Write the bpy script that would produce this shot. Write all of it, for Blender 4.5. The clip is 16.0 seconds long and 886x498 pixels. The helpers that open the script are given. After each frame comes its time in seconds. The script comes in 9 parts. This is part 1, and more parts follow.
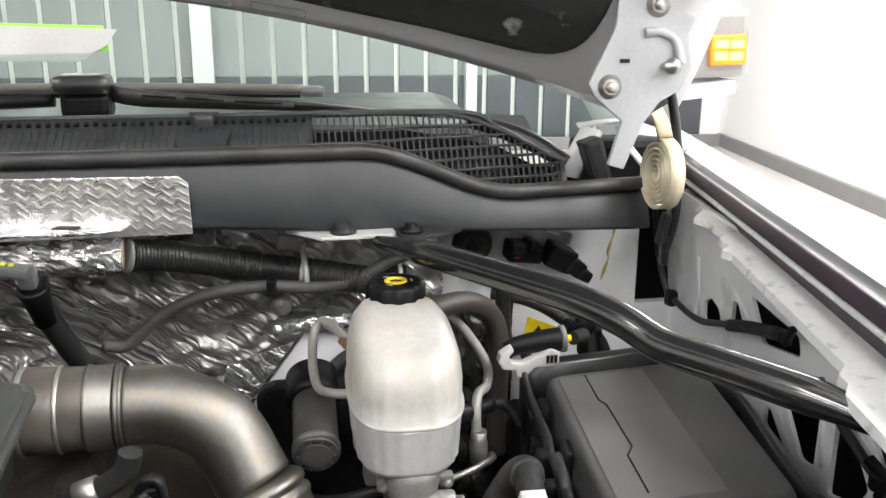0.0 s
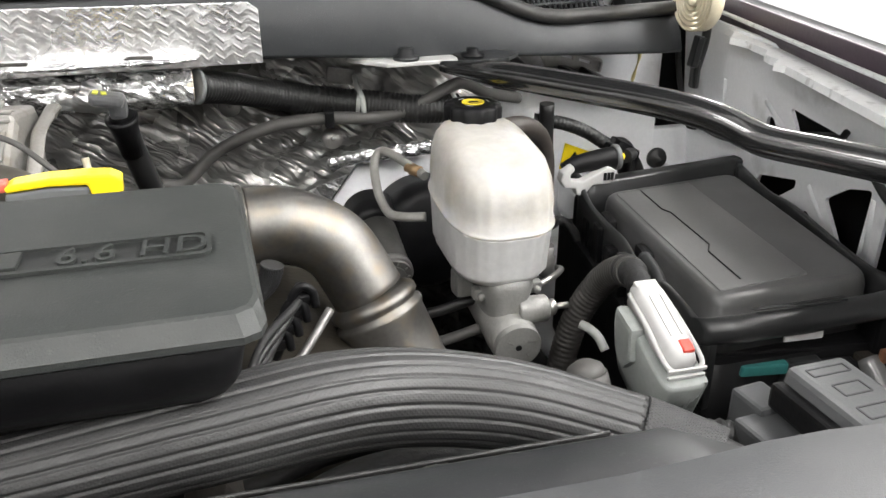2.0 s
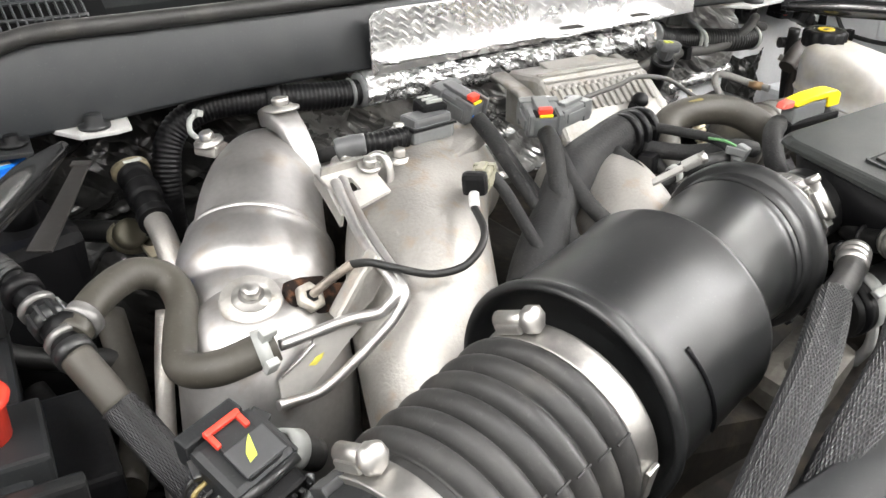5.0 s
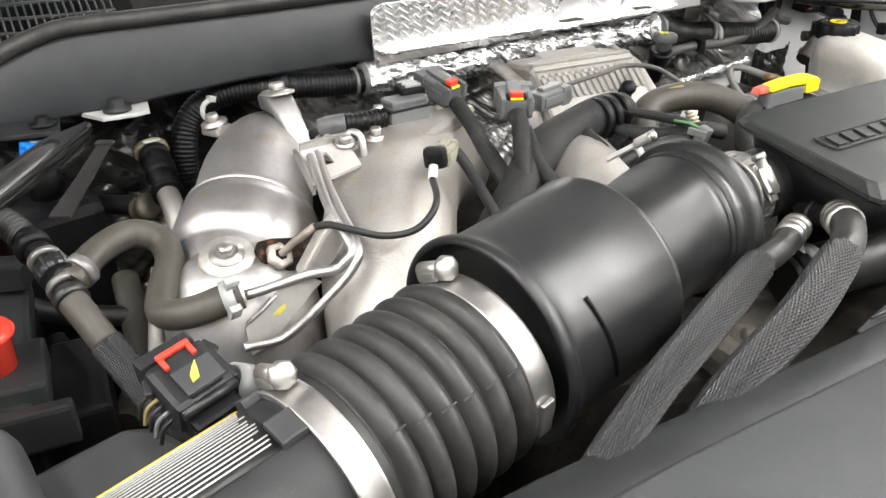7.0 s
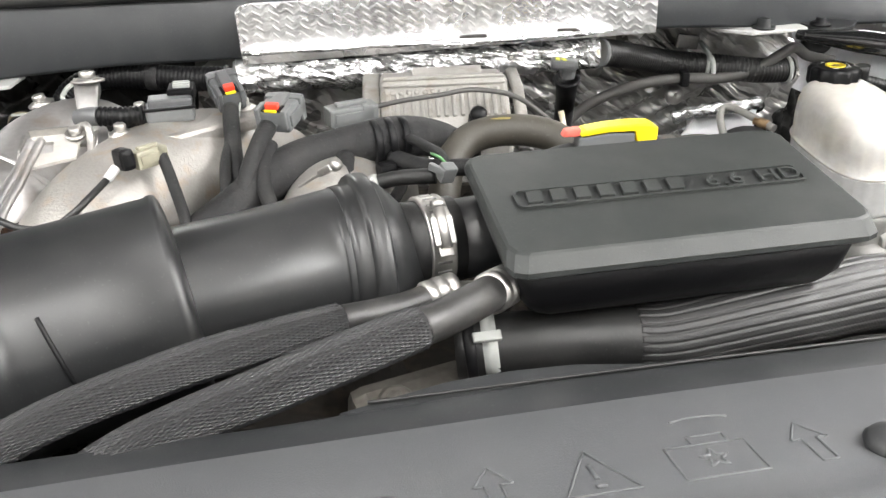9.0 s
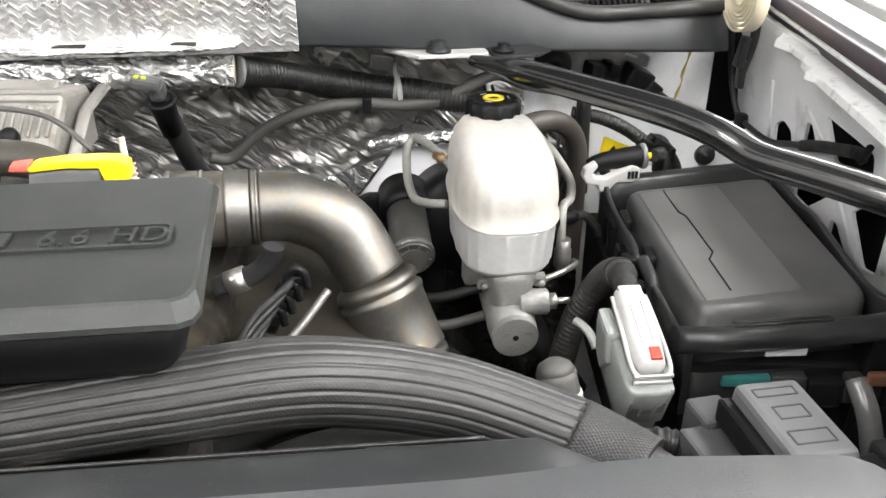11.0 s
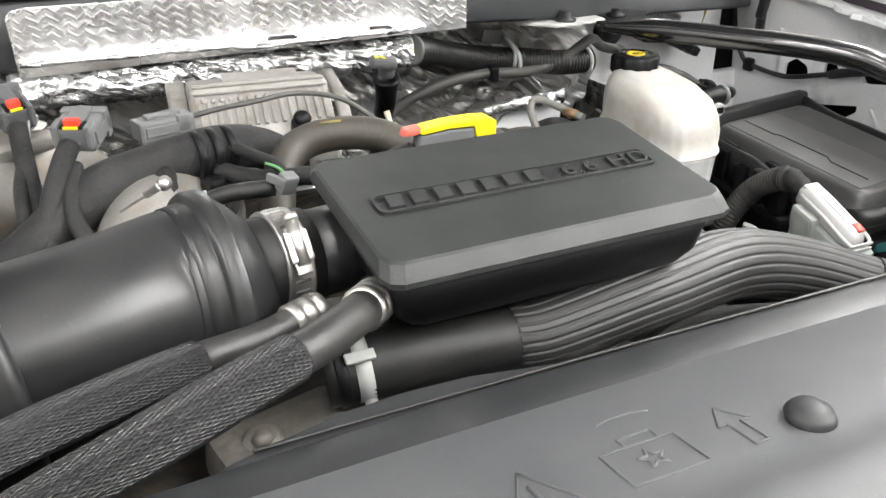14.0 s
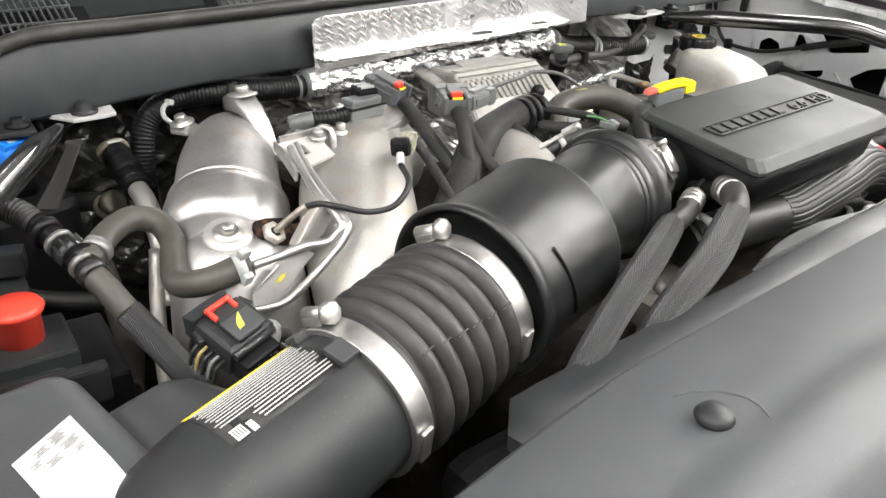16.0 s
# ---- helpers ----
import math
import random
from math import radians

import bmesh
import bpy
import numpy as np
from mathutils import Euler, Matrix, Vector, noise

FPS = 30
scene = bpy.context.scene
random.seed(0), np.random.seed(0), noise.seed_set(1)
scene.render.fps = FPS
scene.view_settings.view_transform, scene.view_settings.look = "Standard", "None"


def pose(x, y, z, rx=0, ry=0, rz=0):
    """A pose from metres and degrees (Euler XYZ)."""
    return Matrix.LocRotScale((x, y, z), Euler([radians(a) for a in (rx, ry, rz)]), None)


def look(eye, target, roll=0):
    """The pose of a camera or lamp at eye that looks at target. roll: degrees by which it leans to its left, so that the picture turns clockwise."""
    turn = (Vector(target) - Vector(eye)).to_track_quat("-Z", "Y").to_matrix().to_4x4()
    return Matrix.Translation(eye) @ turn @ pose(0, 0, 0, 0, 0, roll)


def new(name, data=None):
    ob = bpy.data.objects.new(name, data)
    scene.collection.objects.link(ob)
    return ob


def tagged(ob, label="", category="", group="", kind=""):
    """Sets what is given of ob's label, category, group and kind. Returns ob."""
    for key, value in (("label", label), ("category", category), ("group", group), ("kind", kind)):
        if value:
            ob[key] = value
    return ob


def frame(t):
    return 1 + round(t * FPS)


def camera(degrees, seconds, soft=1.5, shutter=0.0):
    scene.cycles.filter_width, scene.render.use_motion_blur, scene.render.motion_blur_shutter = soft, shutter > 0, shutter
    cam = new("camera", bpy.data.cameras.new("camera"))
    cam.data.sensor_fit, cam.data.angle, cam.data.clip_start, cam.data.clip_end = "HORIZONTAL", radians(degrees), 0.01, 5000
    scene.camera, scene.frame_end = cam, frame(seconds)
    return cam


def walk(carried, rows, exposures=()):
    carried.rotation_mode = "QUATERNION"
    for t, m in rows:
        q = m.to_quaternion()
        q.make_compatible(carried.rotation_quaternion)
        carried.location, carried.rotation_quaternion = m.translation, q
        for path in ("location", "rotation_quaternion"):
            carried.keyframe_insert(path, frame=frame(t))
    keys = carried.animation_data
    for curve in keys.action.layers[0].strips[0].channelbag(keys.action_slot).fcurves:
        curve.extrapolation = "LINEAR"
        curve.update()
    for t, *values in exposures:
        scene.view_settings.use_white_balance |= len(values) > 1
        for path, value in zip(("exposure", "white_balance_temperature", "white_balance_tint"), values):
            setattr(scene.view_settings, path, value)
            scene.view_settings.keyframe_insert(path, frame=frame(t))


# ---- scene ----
cam = camera(54.1, 16.0)
PATH = [
    (0, (0.382, -0.816, 1.661), (0.707, 1.081, 1.115), 0.4),
    (0.5, (0.397, -0.79, 1.632), (0.791, 1.073, 1.022), 0.2),
    (1, (0.404, -0.79, 1.617), (0.863, 1.027, 0.917), 0.4),
    (1.5, (0.344, -0.802, 1.624), (0.823, 0.977, 0.846), 0.2),
    (2, (0.215, -0.821, 1.627), (0.736, 0.925, 0.801), 0.3),
    (2.5, (0.074, -0.817, 1.628), (0.684, 0.881, 0.765), 0.4),
    (3, (-0.073, -0.779, 1.633), (0.637, 0.861, 0.735), 0.5),
    (3.5, (-0.212, -0.772, 1.647), (0.589, 0.818, 0.735), 0.4),
    (4, (-0.393, -0.743, 1.664), (0.526, 0.778, 0.746), 0.3),
    (4.5, (-0.526, -0.714, 1.686), (0.462, 0.753, 0.752), 0.2),
    (4.7, (-0.569, -0.708, 1.694), (0.434, 0.743, 0.752), 0.2),
    (6.8, (-0.584, -0.821, 1.695), (0.322, 0.699, 0.764), -1.5),
    (7, (-0.537, -0.813, 1.697), (0.315, 0.739, 0.765), -1.7),
    (7.5, (-0.433, -0.812, 1.683), (0.235, 0.828, 0.754), -1.3),
    (8, (-0.35, -0.842, 1.683), (0.175, 0.852, 0.758), -1.3),
    (8.5, (-0.247, -0.89, 1.688), (0.155, 0.837, 0.762), -1.5),
    (9, (-0.122, -0.916, 1.685), (0.184, 0.836, 0.77), -1.5),
    (9.5, (0.051, -0.903, 1.676), (0.273, 0.865, 0.768), -1.5),
    (10, (0.204, -0.878, 1.671), (0.389, 0.894, 0.762), -0.6),
    (12.3, (0.326, -0.863, 1.663), (0.774, 0.868, 0.767), 1.8),
    (12.5, (0.273, -0.866, 1.667), (0.75, 0.856, 0.768), 1.5),
    (13, (0.079, -0.894, 1.678), (0.646, 0.799, 0.775), 0.1),
    (13.5, (-0.06, -0.891, 1.666), (0.6, 0.767, 0.762), -0.0),
    (14, (-0.156, -0.863, 1.667), (0.617, 0.744, 0.762), 0.2),
    (14.5, (-0.257, -0.846, 1.682), (0.632, 0.692, 0.762), 0.8),
    (15, (-0.391, -0.86, 1.693), (0.585, 0.618, 0.764), 0.5),
    (15.5, (-0.564, -0.865, 1.718), (0.495, 0.561, 0.799), 0.6),
    (16, (-0.673, -0.859, 1.717), (0.46, 0.523, 0.818), 1.1),
]
EXPOSURES = [(0.0, -0.2), (0.5, -0.36), (1.0, -0.38), (1.5, -0.12), (2.0, 0.0), (3.0, 0.25), (4.0, 0.25), (4.7, 0.22), (7.0, 0.1), (8.0, 0.1), (9.0, 0.25), (10.0, 0.43), (12.5, 0.0), (13.0, 0.02), (13.5, 0.15), (14.5, 0.2), (15.5, 0.27), (16.0, 0.1)]
walk(cam, [(t, look(eye, target, roll)) for t, eye, target, roll in PATH], EXPOSURES)

# ---- world, lamps ----
LAMP_POWER = 68.0
world = bpy.data.worlds.new("world")
scene.world = world
world.use_nodes = True
world.node_tree.nodes["Background"].inputs["Color"].default_value = (0.9, 0.95, 1.0, 1)
world.node_tree.nodes["Background"].inputs["Strength"].default_value = 0.3
# unseen ceiling lamps; the rows at the sides are added to brighten the walls
LAMPS = [(-2.4, -4.2), (2.4, -4.2), (-2.4, -1.2), (2.4, -1.2), (0.0, -5.6), (0.0, -2.6), (-4.7, -3.0), (3.5, -3.0), (-4.7, 1.0), (3.9, 1.0), (-4.7, 5.0), (4.3, 5.0), (-1.5, 7.0), (1.8, 7.0)]
for x, y in LAMPS:
    lamp = bpy.data.lights.new("unseen_shop_light", "AREA")
    lamp.shape, lamp.size, lamp.size_y, lamp.energy, lamp.color = "RECTANGLE", 0.5, 2.2, LAMP_POWER * (3.2 if x > 3 else 1.5 if x < -4 else (1.15 if x > 0 else 0.9) * (1.45 if y > -2 else 0.7)), (1.0, 0.99, 0.98)
    new("unseen_shop_light", lamp).matrix_world = pose(x, y, 4.12)


# ---- small builders ----
ORIGIN = {}


def spline(points, n):
    """Catmull-Rom through the points, n steps for each span."""
    p = [Vector(q) for q in points]
    p = [2 * p[0] - p[1]] + p + [2 * p[-1] - p[-2]]
    out = []
    for i in range(1, len(p) - 2):
        for k in range(n):
            t = k / n
            a, b, c, d = p[i - 1], p[i], p[i + 1], p[i + 2]
            out.append(0.5 * (2 * b + (c - a) * t + (2 * a - 5 * b + 4 * c - d) * t * t + (3 * b - a - 3 * c + d) * t ** 3))
    out.append(p[-2])
    return out


def tube(points, r, seg=16, n=6, ends=True, wave=None, ribs=None, straight=False):
    """A swept tube. r: a radius or a function of 0..1 along it. wave: (pitch, depth) of rings; ribs: (count, depth) along it."""
    line = [Vector(q) for q in points] if straight else spline(points, n)
    if wave:
        length = sum((line[i + 1] - line[i]).length for i in range(len(line) - 1))
        steps = max(8, int(length / wave[0] * 4))
        line = spline(points, max(6, steps // max(1, len(points) - 1)))
    bm = bmesh.new()
    uv = bm.loops.layers.uv.new("UVMap")
    along = [0.0]
    for i in range(1, len(line)):
        along.append(along[-1] + (line[i] - line[i - 1]).length)
    side = None
    rings = []
    for i, p in enumerate(line):
        d = (line[min(i + 1, len(line) - 1)] - line[max(i - 1, 0)]).normalized()
        if side is None:
            side = d.orthogonal().normalized()
        side = (side - d * side.dot(d)).normalized()
        up = d.cross(side)
        rad = r(along[i] / along[-1]) if callable(r) else r
        if wave:
            rad += wave[1] * math.sin(2 * math.pi * along[i] / wave[0])
        ring = []
        for k in range(seg):
            a = 2 * math.pi * k / seg
            q = rad + (ribs[1] * max(0, math.cos(ribs[0] * a)) ** 3 if ribs else 0)
            ring.append(bm.verts.new(p + side * q * math.cos(a) + up * q * math.sin(a)))
        rings.append(ring)
    for i in range(len(rings) - 1):
        for k in range(seg):
            face = bm.faces.new((rings[i][k], rings[i][(k + 1) % seg], rings[i + 1][(k + 1) % seg], rings[i + 1][k]))
            face.smooth = True
            for loop, (u, v) in zip(face.loops, ((k, i), (k + 1, i), (k + 1, i + 1), (k, i + 1))):
                loop[uv].uv = (u / seg, along[v])
    if ends:
        bm.faces.new(rings[0][::-1])
        bm.faces.new(rings[-1])
    bmesh.ops.recalc_face_normals(bm, faces=bm.faces)
    return bm


def lathe(profile, m, seg=32):
    """Turns (radius, height) pairs round the z axis of the pose m."""
    bm = bmesh.new()
    rings = []
    for rad, h in profile:
        if rad < 1e-5:
            rings.append([bm.verts.new(m @ Vector((0, 0, h)))])
        else:
            rings.append([bm.verts.new(m @ Vector((rad * math.cos(2 * math.pi * k / seg), rad * math.sin(2 * math.pi * k / seg), h))) for k in range(seg)])
    for a, b in zip(rings, rings[1:]):
        for k in range(seg):
            j = (k + 1) % seg
            v = [a[k % len(a)], a[j % len(a)], b[j % len(b)], b[k % len(b)]]
            v = list(dict.fromkeys(v))
            if len(v) > 2:
                bm.faces.new(v).smooth = True
    for ring, flip in ((rings[0], True), (rings[-1], False)):
        if len(ring) > 2:
            bm.faces.new(ring[::-1] if flip else ring)
    bmesh.ops.recalc_face_normals(bm, faces=bm.faces)
    return bm


def soften(bm, width, seg=2):
    if width > 0:
        bmesh.ops.bevel(bm, geom=[e for e in bm.edges if len(e.link_faces) == 2 and e.calc_face_angle(0) > 0.5], offset=width, segments=seg, profile=0.6, affect="EDGES", clamp_overlap=True)
    return bm


def block(size, m, bevel=0.003, taper=1.0, seg=2):
    """A box of that size centred on the pose m; taper scales its top."""
    bm = bmesh.new()
    bmesh.ops.create_cube(bm, size=1)
    for v in bm.verts:
        s = taper if v.co.z > 0 else 1
        v.co = Vector((v.co.x * size[0] * s, v.co.y * size[1] * s, v.co.z * size[2]))
    soften(bm, bevel, seg)
    bm.transform(m)
    return bm


def prism(outline, low, high, m=Matrix(), bevel=0.002, inset=0.0):
    """A flat outline in x and y, raised from low to high."""
    bm = bmesh.new()
    c = sum((Vector(p) for p in outline), Vector((0, 0))) / len(outline)
    top = [bm.verts.new((*(Vector(p) + (c - Vector(p)).normalized() * inset), high)) for p in outline]
    bottom = [bm.verts.new((*p, low)) for p in outline]
    bm.faces.new(top)
    bm.faces.new(bottom[::-1])
    for i in range(len(outline)):
        j = (i + 1) % len(outline)
        bm.faces.new((bottom[i], bottom[j], top[j], top[i]))
    bmesh.ops.recalc_face_normals(bm, faces=bm.faces)
    soften(bm, bevel)
    bm.transform(m)
    return bm


def loft(sections, close=True, ends=True):
    """Skin over sections with equal counts of points."""
    bm = bmesh.new()
    rings = [[bm.verts.new(p) for p in s] for s in sections]
    n = len(rings[0])
    for a, b in zip(rings, rings[1:]):
        for k in range(n if close else n - 1):
            j = (k + 1) % n
            bm.faces.new((a[k], a[j], b[j], b[k])).smooth = True
    if ends and close:
        bm.faces.new(rings[0][::-1])
        bm.faces.new(rings[-1])
    bmesh.ops.recalc_face_normals(bm, faces=bm.faces)
    return bm


def rounded(cx, cy, hx, hy, z, power=4.0, n=32, turn=0.0):
    """A superellipse at height z."""
    out = []
    for k in range(n):
        a = 2 * math.pi * k / n
        c, s = math.cos(a), math.sin(a)
        x, y = hx * math.copysign(abs(c) ** (2 / power), c), hy * math.copysign(abs(s) ** (2 / power), s)
        out.append((cx + x * math.cos(turn) - y * math.sin(turn), cy + x * math.sin(turn) + y * math.cos(turn), z))
    return out


def joined(*parts):
    bm = bmesh.new()
    for b in parts:
        mesh = bpy.data.meshes.new("tmp")
        b.to_mesh(mesh)
        b.free()
        bm.from_mesh(mesh)
        bpy.data.meshes.remove(mesh)
    return bm


def thickened(bm, depth):
    bmesh.ops.solidify(bm, geom=list(bm.faces), thickness=depth)
    return bm


def mesh_of(name, bm, material, origin):
    bm.transform(Matrix.Translation(-Vector(origin)))
    mesh = bpy.data.meshes.new(name)
    bm.to_mesh(mesh)
    bm.free()
    mesh.materials.append(material)
    return mesh


def thing(name, at, label, category, group="", kind=""):
    ob = new(name)
    ob.location = at
    ob.empty_display_size = 0.02
    ORIGIN[ob] = Vector(at)
    return tagged(ob, label, category, group, kind)


def part(name, bm, material, parent, label=""):
    ob = new(name, mesh_of(name, bm, material, ORIGIN[parent]))
    ob.parent = parent
    ORIGIN[ob] = ORIGIN[parent]
    return tagged(ob, label)


def solo(name, bm, material, label, category, group="", kind=""):
    low = Vector((sum(v.co.x for v in bm.verts), sum(v.co.y for v in bm.verts), 0)) / len(bm.verts)
    low.z = min(v.co.z for v in bm.verts)
    ob = new(name, mesh_of(name, bm, material, low))
    ob.location = low
    ORIGIN[ob] = low
    return tagged(ob, label, category, group, kind)


def turned(axis, at):
    """A pose at a place whose z axis points along axis."""
    return Matrix.Translation(at) @ Vector(axis).to_track_quat("Z", "Y").to_matrix().to_4x4()


# ---- materials ----
def mat(name, color, rough=0.5, metal=0.0, vary=0.15, fine=220.0, coarse=14.0, bump=0.15, spec=0.5, dirt=None, dirty=0.0, depth=0.001, specks=0.0):
    m = bpy.data.materials.new(name)
    m.use_nodes = True
    t = m.node_tree
    b = t.nodes["Principled BSDF"]
    b.inputs["Metallic"].default_value, b.inputs["Specular IOR Level"].default_value = metal, spec
    where = t.nodes.new("ShaderNodeTexCoord").outputs["Object"]

    def noise_at(scale, detail):
        n = t.nodes.new("ShaderNodeTexNoise")
        n.inputs["Scale"].default_value, n.inputs["Detail"].default_value = scale, detail
        t.links.new(where, n.inputs["Vector"])
        return n.outputs["Fac"]

    small, large = noise_at(fine, 3), noise_at(coarse, 5)
    ramp = t.nodes.new("ShaderNodeMapRange")
    ramp.inputs["From Min"].default_value, ramp.inputs["From Max"].default_value = 0.3, 0.7
    ramp.inputs["To Min"].default_value, ramp.inputs["To Max"].default_value = 1 - vary, 1 + vary
    both = t.nodes.new("ShaderNodeMath")
    both.operation = "MULTIPLY_ADD"
    both.inputs[1].default_value, both.inputs[2].default_value = 0.35, 0.0
    t.links.new(small, both.inputs[0])
    add = t.nodes.new("ShaderNodeMath")
    add.operation = "MULTIPLY_ADD"
    add.inputs[1].default_value = 0.65
    t.links.new(large, add.inputs[0])
    t.links.new(both.outputs[0], add.inputs[2])
    t.links.new(add.outputs[0], ramp.inputs["Value"])
    tint = t.nodes.new("ShaderNodeMix")
    tint.data_type, tint.blend_type = "RGBA", "MULTIPLY"
    tint.inputs["Factor"].default_value = 1.0
    tint.inputs[6].default_value = (*color, 1)
    t.links.new(ramp.outputs["Result"], tint.inputs[7])
    shade = tint.outputs[2]
    if dirt:
        spots = t.nodes.new("ShaderNodeMapRange")
        spots.inputs["From Min"].default_value, spots.inputs["From Max"].default_value = 0.62 - 0.3 * dirty, 0.72
        t.links.new(noise_at(coarse * 2.3, 8), spots.inputs["Value"])
        soil = t.nodes.new("ShaderNodeMix")
        soil.data_type = "RGBA"
        soil.inputs[7].default_value = (*dirt, 1)
        t.links.new(spots.outputs["Result"], soil.inputs["Factor"])
        t.links.new(shade, soil.inputs[6])
        shade = soil.outputs[2]
    if specks:
        # pale dust grains and a few scuffs
        grains = t.nodes.new("ShaderNodeMapRange")
        grains.inputs["From Min"].default_value, grains.inputs["From Max"].default_value = 0.66, 0.74
        grains.inputs["To Max"].default_value = specks * 0.3
        t.links.new(noise_at(430.0, 1), grains.inputs["Value"])
        film = t.nodes.new("ShaderNodeMapRange")
        film.inputs["From Min"].default_value, film.inputs["From Max"].default_value = 0.45, 0.75
        film.inputs["To Max"].default_value = specks * 0.22
        t.links.new(noise_at(31.0, 6), film.inputs["Value"])
        most = t.nodes.new("ShaderNodeMath")
        most.operation = "MAXIMUM"
        t.links.new(grains.outputs["Result"], most.inputs[0])
        t.links.new(film.outputs["Result"], most.inputs[1])
        dust = t.nodes.new("ShaderNodeMix")
        dust.data_type = "RGBA"
        dust.inputs[7].default_value = (0.17, 0.165, 0.155, 1)
        t.links.new(most.outputs[0], dust.inputs["Factor"])
        t.links.new(shade, dust.inputs[6])
        shade = dust.outputs[2]
    t.links.new(shade, b.inputs["Base Color"])
    gloss = t.nodes.new("ShaderNodeMapRange")
    gloss.inputs["From Min"].default_value, gloss.inputs["From Max"].default_value = 0.25, 0.75
    gloss.inputs["To Min"].default_value, gloss.inputs["To Max"].default_value = max(0.03, rough * 0.8), min(1, rough * 1.25)
    t.links.new(large, gloss.inputs["Value"])
    t.links.new(gloss.outputs["Result"], b.inputs["Roughness"])
    if bump:
        n = t.nodes.new("ShaderNodeBump")
        n.inputs["Strength"].default_value, n.inputs["Distance"].default_value = bump, depth
        t.links.new(small, n.inputs["Height"])
        t.links.new(n.outputs["Normal"], b.inputs["Normal"])
    return m


def shader(m):
    return m.node_tree, m.node_tree.nodes["Principled BSDF"]


HOUSING = mat("grey_housing_plastic", (0.042, 0.0435, 0.046), 0.48, spec=0.4, specks=0.3, bump=0.3, fine=900, depth=0.0004)
PLASTIC = mat("charcoal_plastic", (0.016, 0.017, 0.018), 0.44, spec=0.35, specks=0.25, bump=0.2, fine=900, depth=0.0004)
PLASTIC_SATIN = mat("satin_black_plastic", (0.013, 0.0135, 0.014), 0.33, spec=0.5, specks=0.22, bump=0.08, fine=600, depth=0.0003)
COVER = mat("grey_textured_plastic", (0.057, 0.059, 0.062), 0.53, spec=0.42, specks=0.3, bump=0.3, fine=1100, coarse=5, depth=0.0004)
COWL = mat("cowl_plastic", (0.0175, 0.0195, 0.0215), 0.48, specks=0.25, bump=0.3, fine=900, coarse=6, depth=0.0004)
BOXTOP = mat("box_plastic", (0.021, 0.0235, 0.0225), 0.50, spec=0.4, specks=0.3, bump=0.4, fine=1000, coarse=9, depth=0.0004)
FUSELID = mat("dusty_black_plastic", (0.062, 0.062, 0.063), 0.38, specks=0.5, spec=0.55, vary=0.2, coarse=11, fine=800, bump=0.2, depth=0.0004, dirt=(0.060, 0.060, 0.058), dirty=0.5)
DUSTRUBBER = mat("dusty_black_rubber", (0.020, 0.0195, 0.019), 0.50, specks=0.4, vary=0.3, coarse=16, bump=0.2, fine=260, dirt=(0.040, 0.038, 0.034), dirty=0.3)
# paler colour puts the reflected ceiling sheen on part of the fuse lid
LIDSHEEN = mat("sheen_lid_plastic", (0.105, 0.105, 0.105), 0.36, vary=0.25, coarse=13, fine=700, bump=0.15, depth=0.0004, spec=0.6, dirt=(0.10, 0.10, 0.098), dirty=0.4)
# darkened so the flat badge field carries the shade of a recess
BOXDARK = mat("badge_recess_shade", (0.008, 0.009, 0.0088), 0.5, bump=0.4, fine=1000, coarse=9, depth=0.0004)
RUBBER = mat("black_rubber", (0.010, 0.010, 0.010), 0.46, spec=0.4, specks=0.25, bump=0.15, fine=300)
RUBBER_OLD = mat("dusty_rubber", (0.040, 0.036, 0.028), 0.55, specks=0.5, bump=0.15, fine=250)
RUBBER_GREY = mat("grey_rubber", (0.060, 0.058, 0.055), 0.55, bump=0.1)
LOOM = mat("loom_tape", (0.012, 0.012, 0.0125), 0.68, spec=0.35, specks=0.4, bump=0.5, fine=500, coarse=40)
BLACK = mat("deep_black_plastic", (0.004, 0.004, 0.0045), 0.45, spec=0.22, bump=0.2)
# grime whose dark base colour also carries the shade deep in the bay
SHADE_GRIME = mat("grime_and_bay_shade", (0.012, 0.010, 0.008), 0.7, spec=0.25, vary=0.5, coarse=22, bump=0.5, fine=120, dirt=(0.045, 0.036, 0.026), dirty=0.4)
STEEL = mat("brushed_stainless", (0.176, 0.170, 0.160), 0.48, 1.0, vary=0.25, coarse=24, bump=0.15, dirt=(0.20, 0.17, 0.13), dirty=0.45)
STAMPED = mat("stamped_heat_shield", (0.50, 0.49, 0.48), 0.47, 1.0, vary=0.15, coarse=18, bump=0.12, dirt=(0.45, 0.40, 0.36), dirty=0.2)
DULLCAST = mat("dull_grey_casting", (0.24, 0.237, 0.228), 0.55, 0.45, vary=0.15, coarse=30, bump=0.4, fine=380)
DULLALU = mat("dusty_cast_housing", (0.30, 0.29, 0.272), 0.5, 0.35, vary=0.15, coarse=30, bump=0.35, fine=420, dirt=(0.24, 0.22, 0.19), dirty=0.3)
CAST = mat("cast_aluminium", (0.42, 0.405, 0.38), 0.52, 0.8, vary=0.12, coarse=25, bump=0.5, fine=420, dirt=(0.42, 0.36, 0.29), dirty=0.25)
ZINC = mat("zinc_plate", (0.44, 0.43, 0.41), 0.38, 0.9, vary=0.18, coarse=45, bump=0.15)
GREYMETAL = mat("grey_cast_iron", (0.20, 0.195, 0.19), 0.45, 0.6, vary=0.25, coarse=40, bump=0.3)
GLOSSBLACK = mat("gloss_black_steel", (0.014, 0.014, 0.0145), 0.14, 0.0, vary=0.3, bump=0.05, spec=1.0)
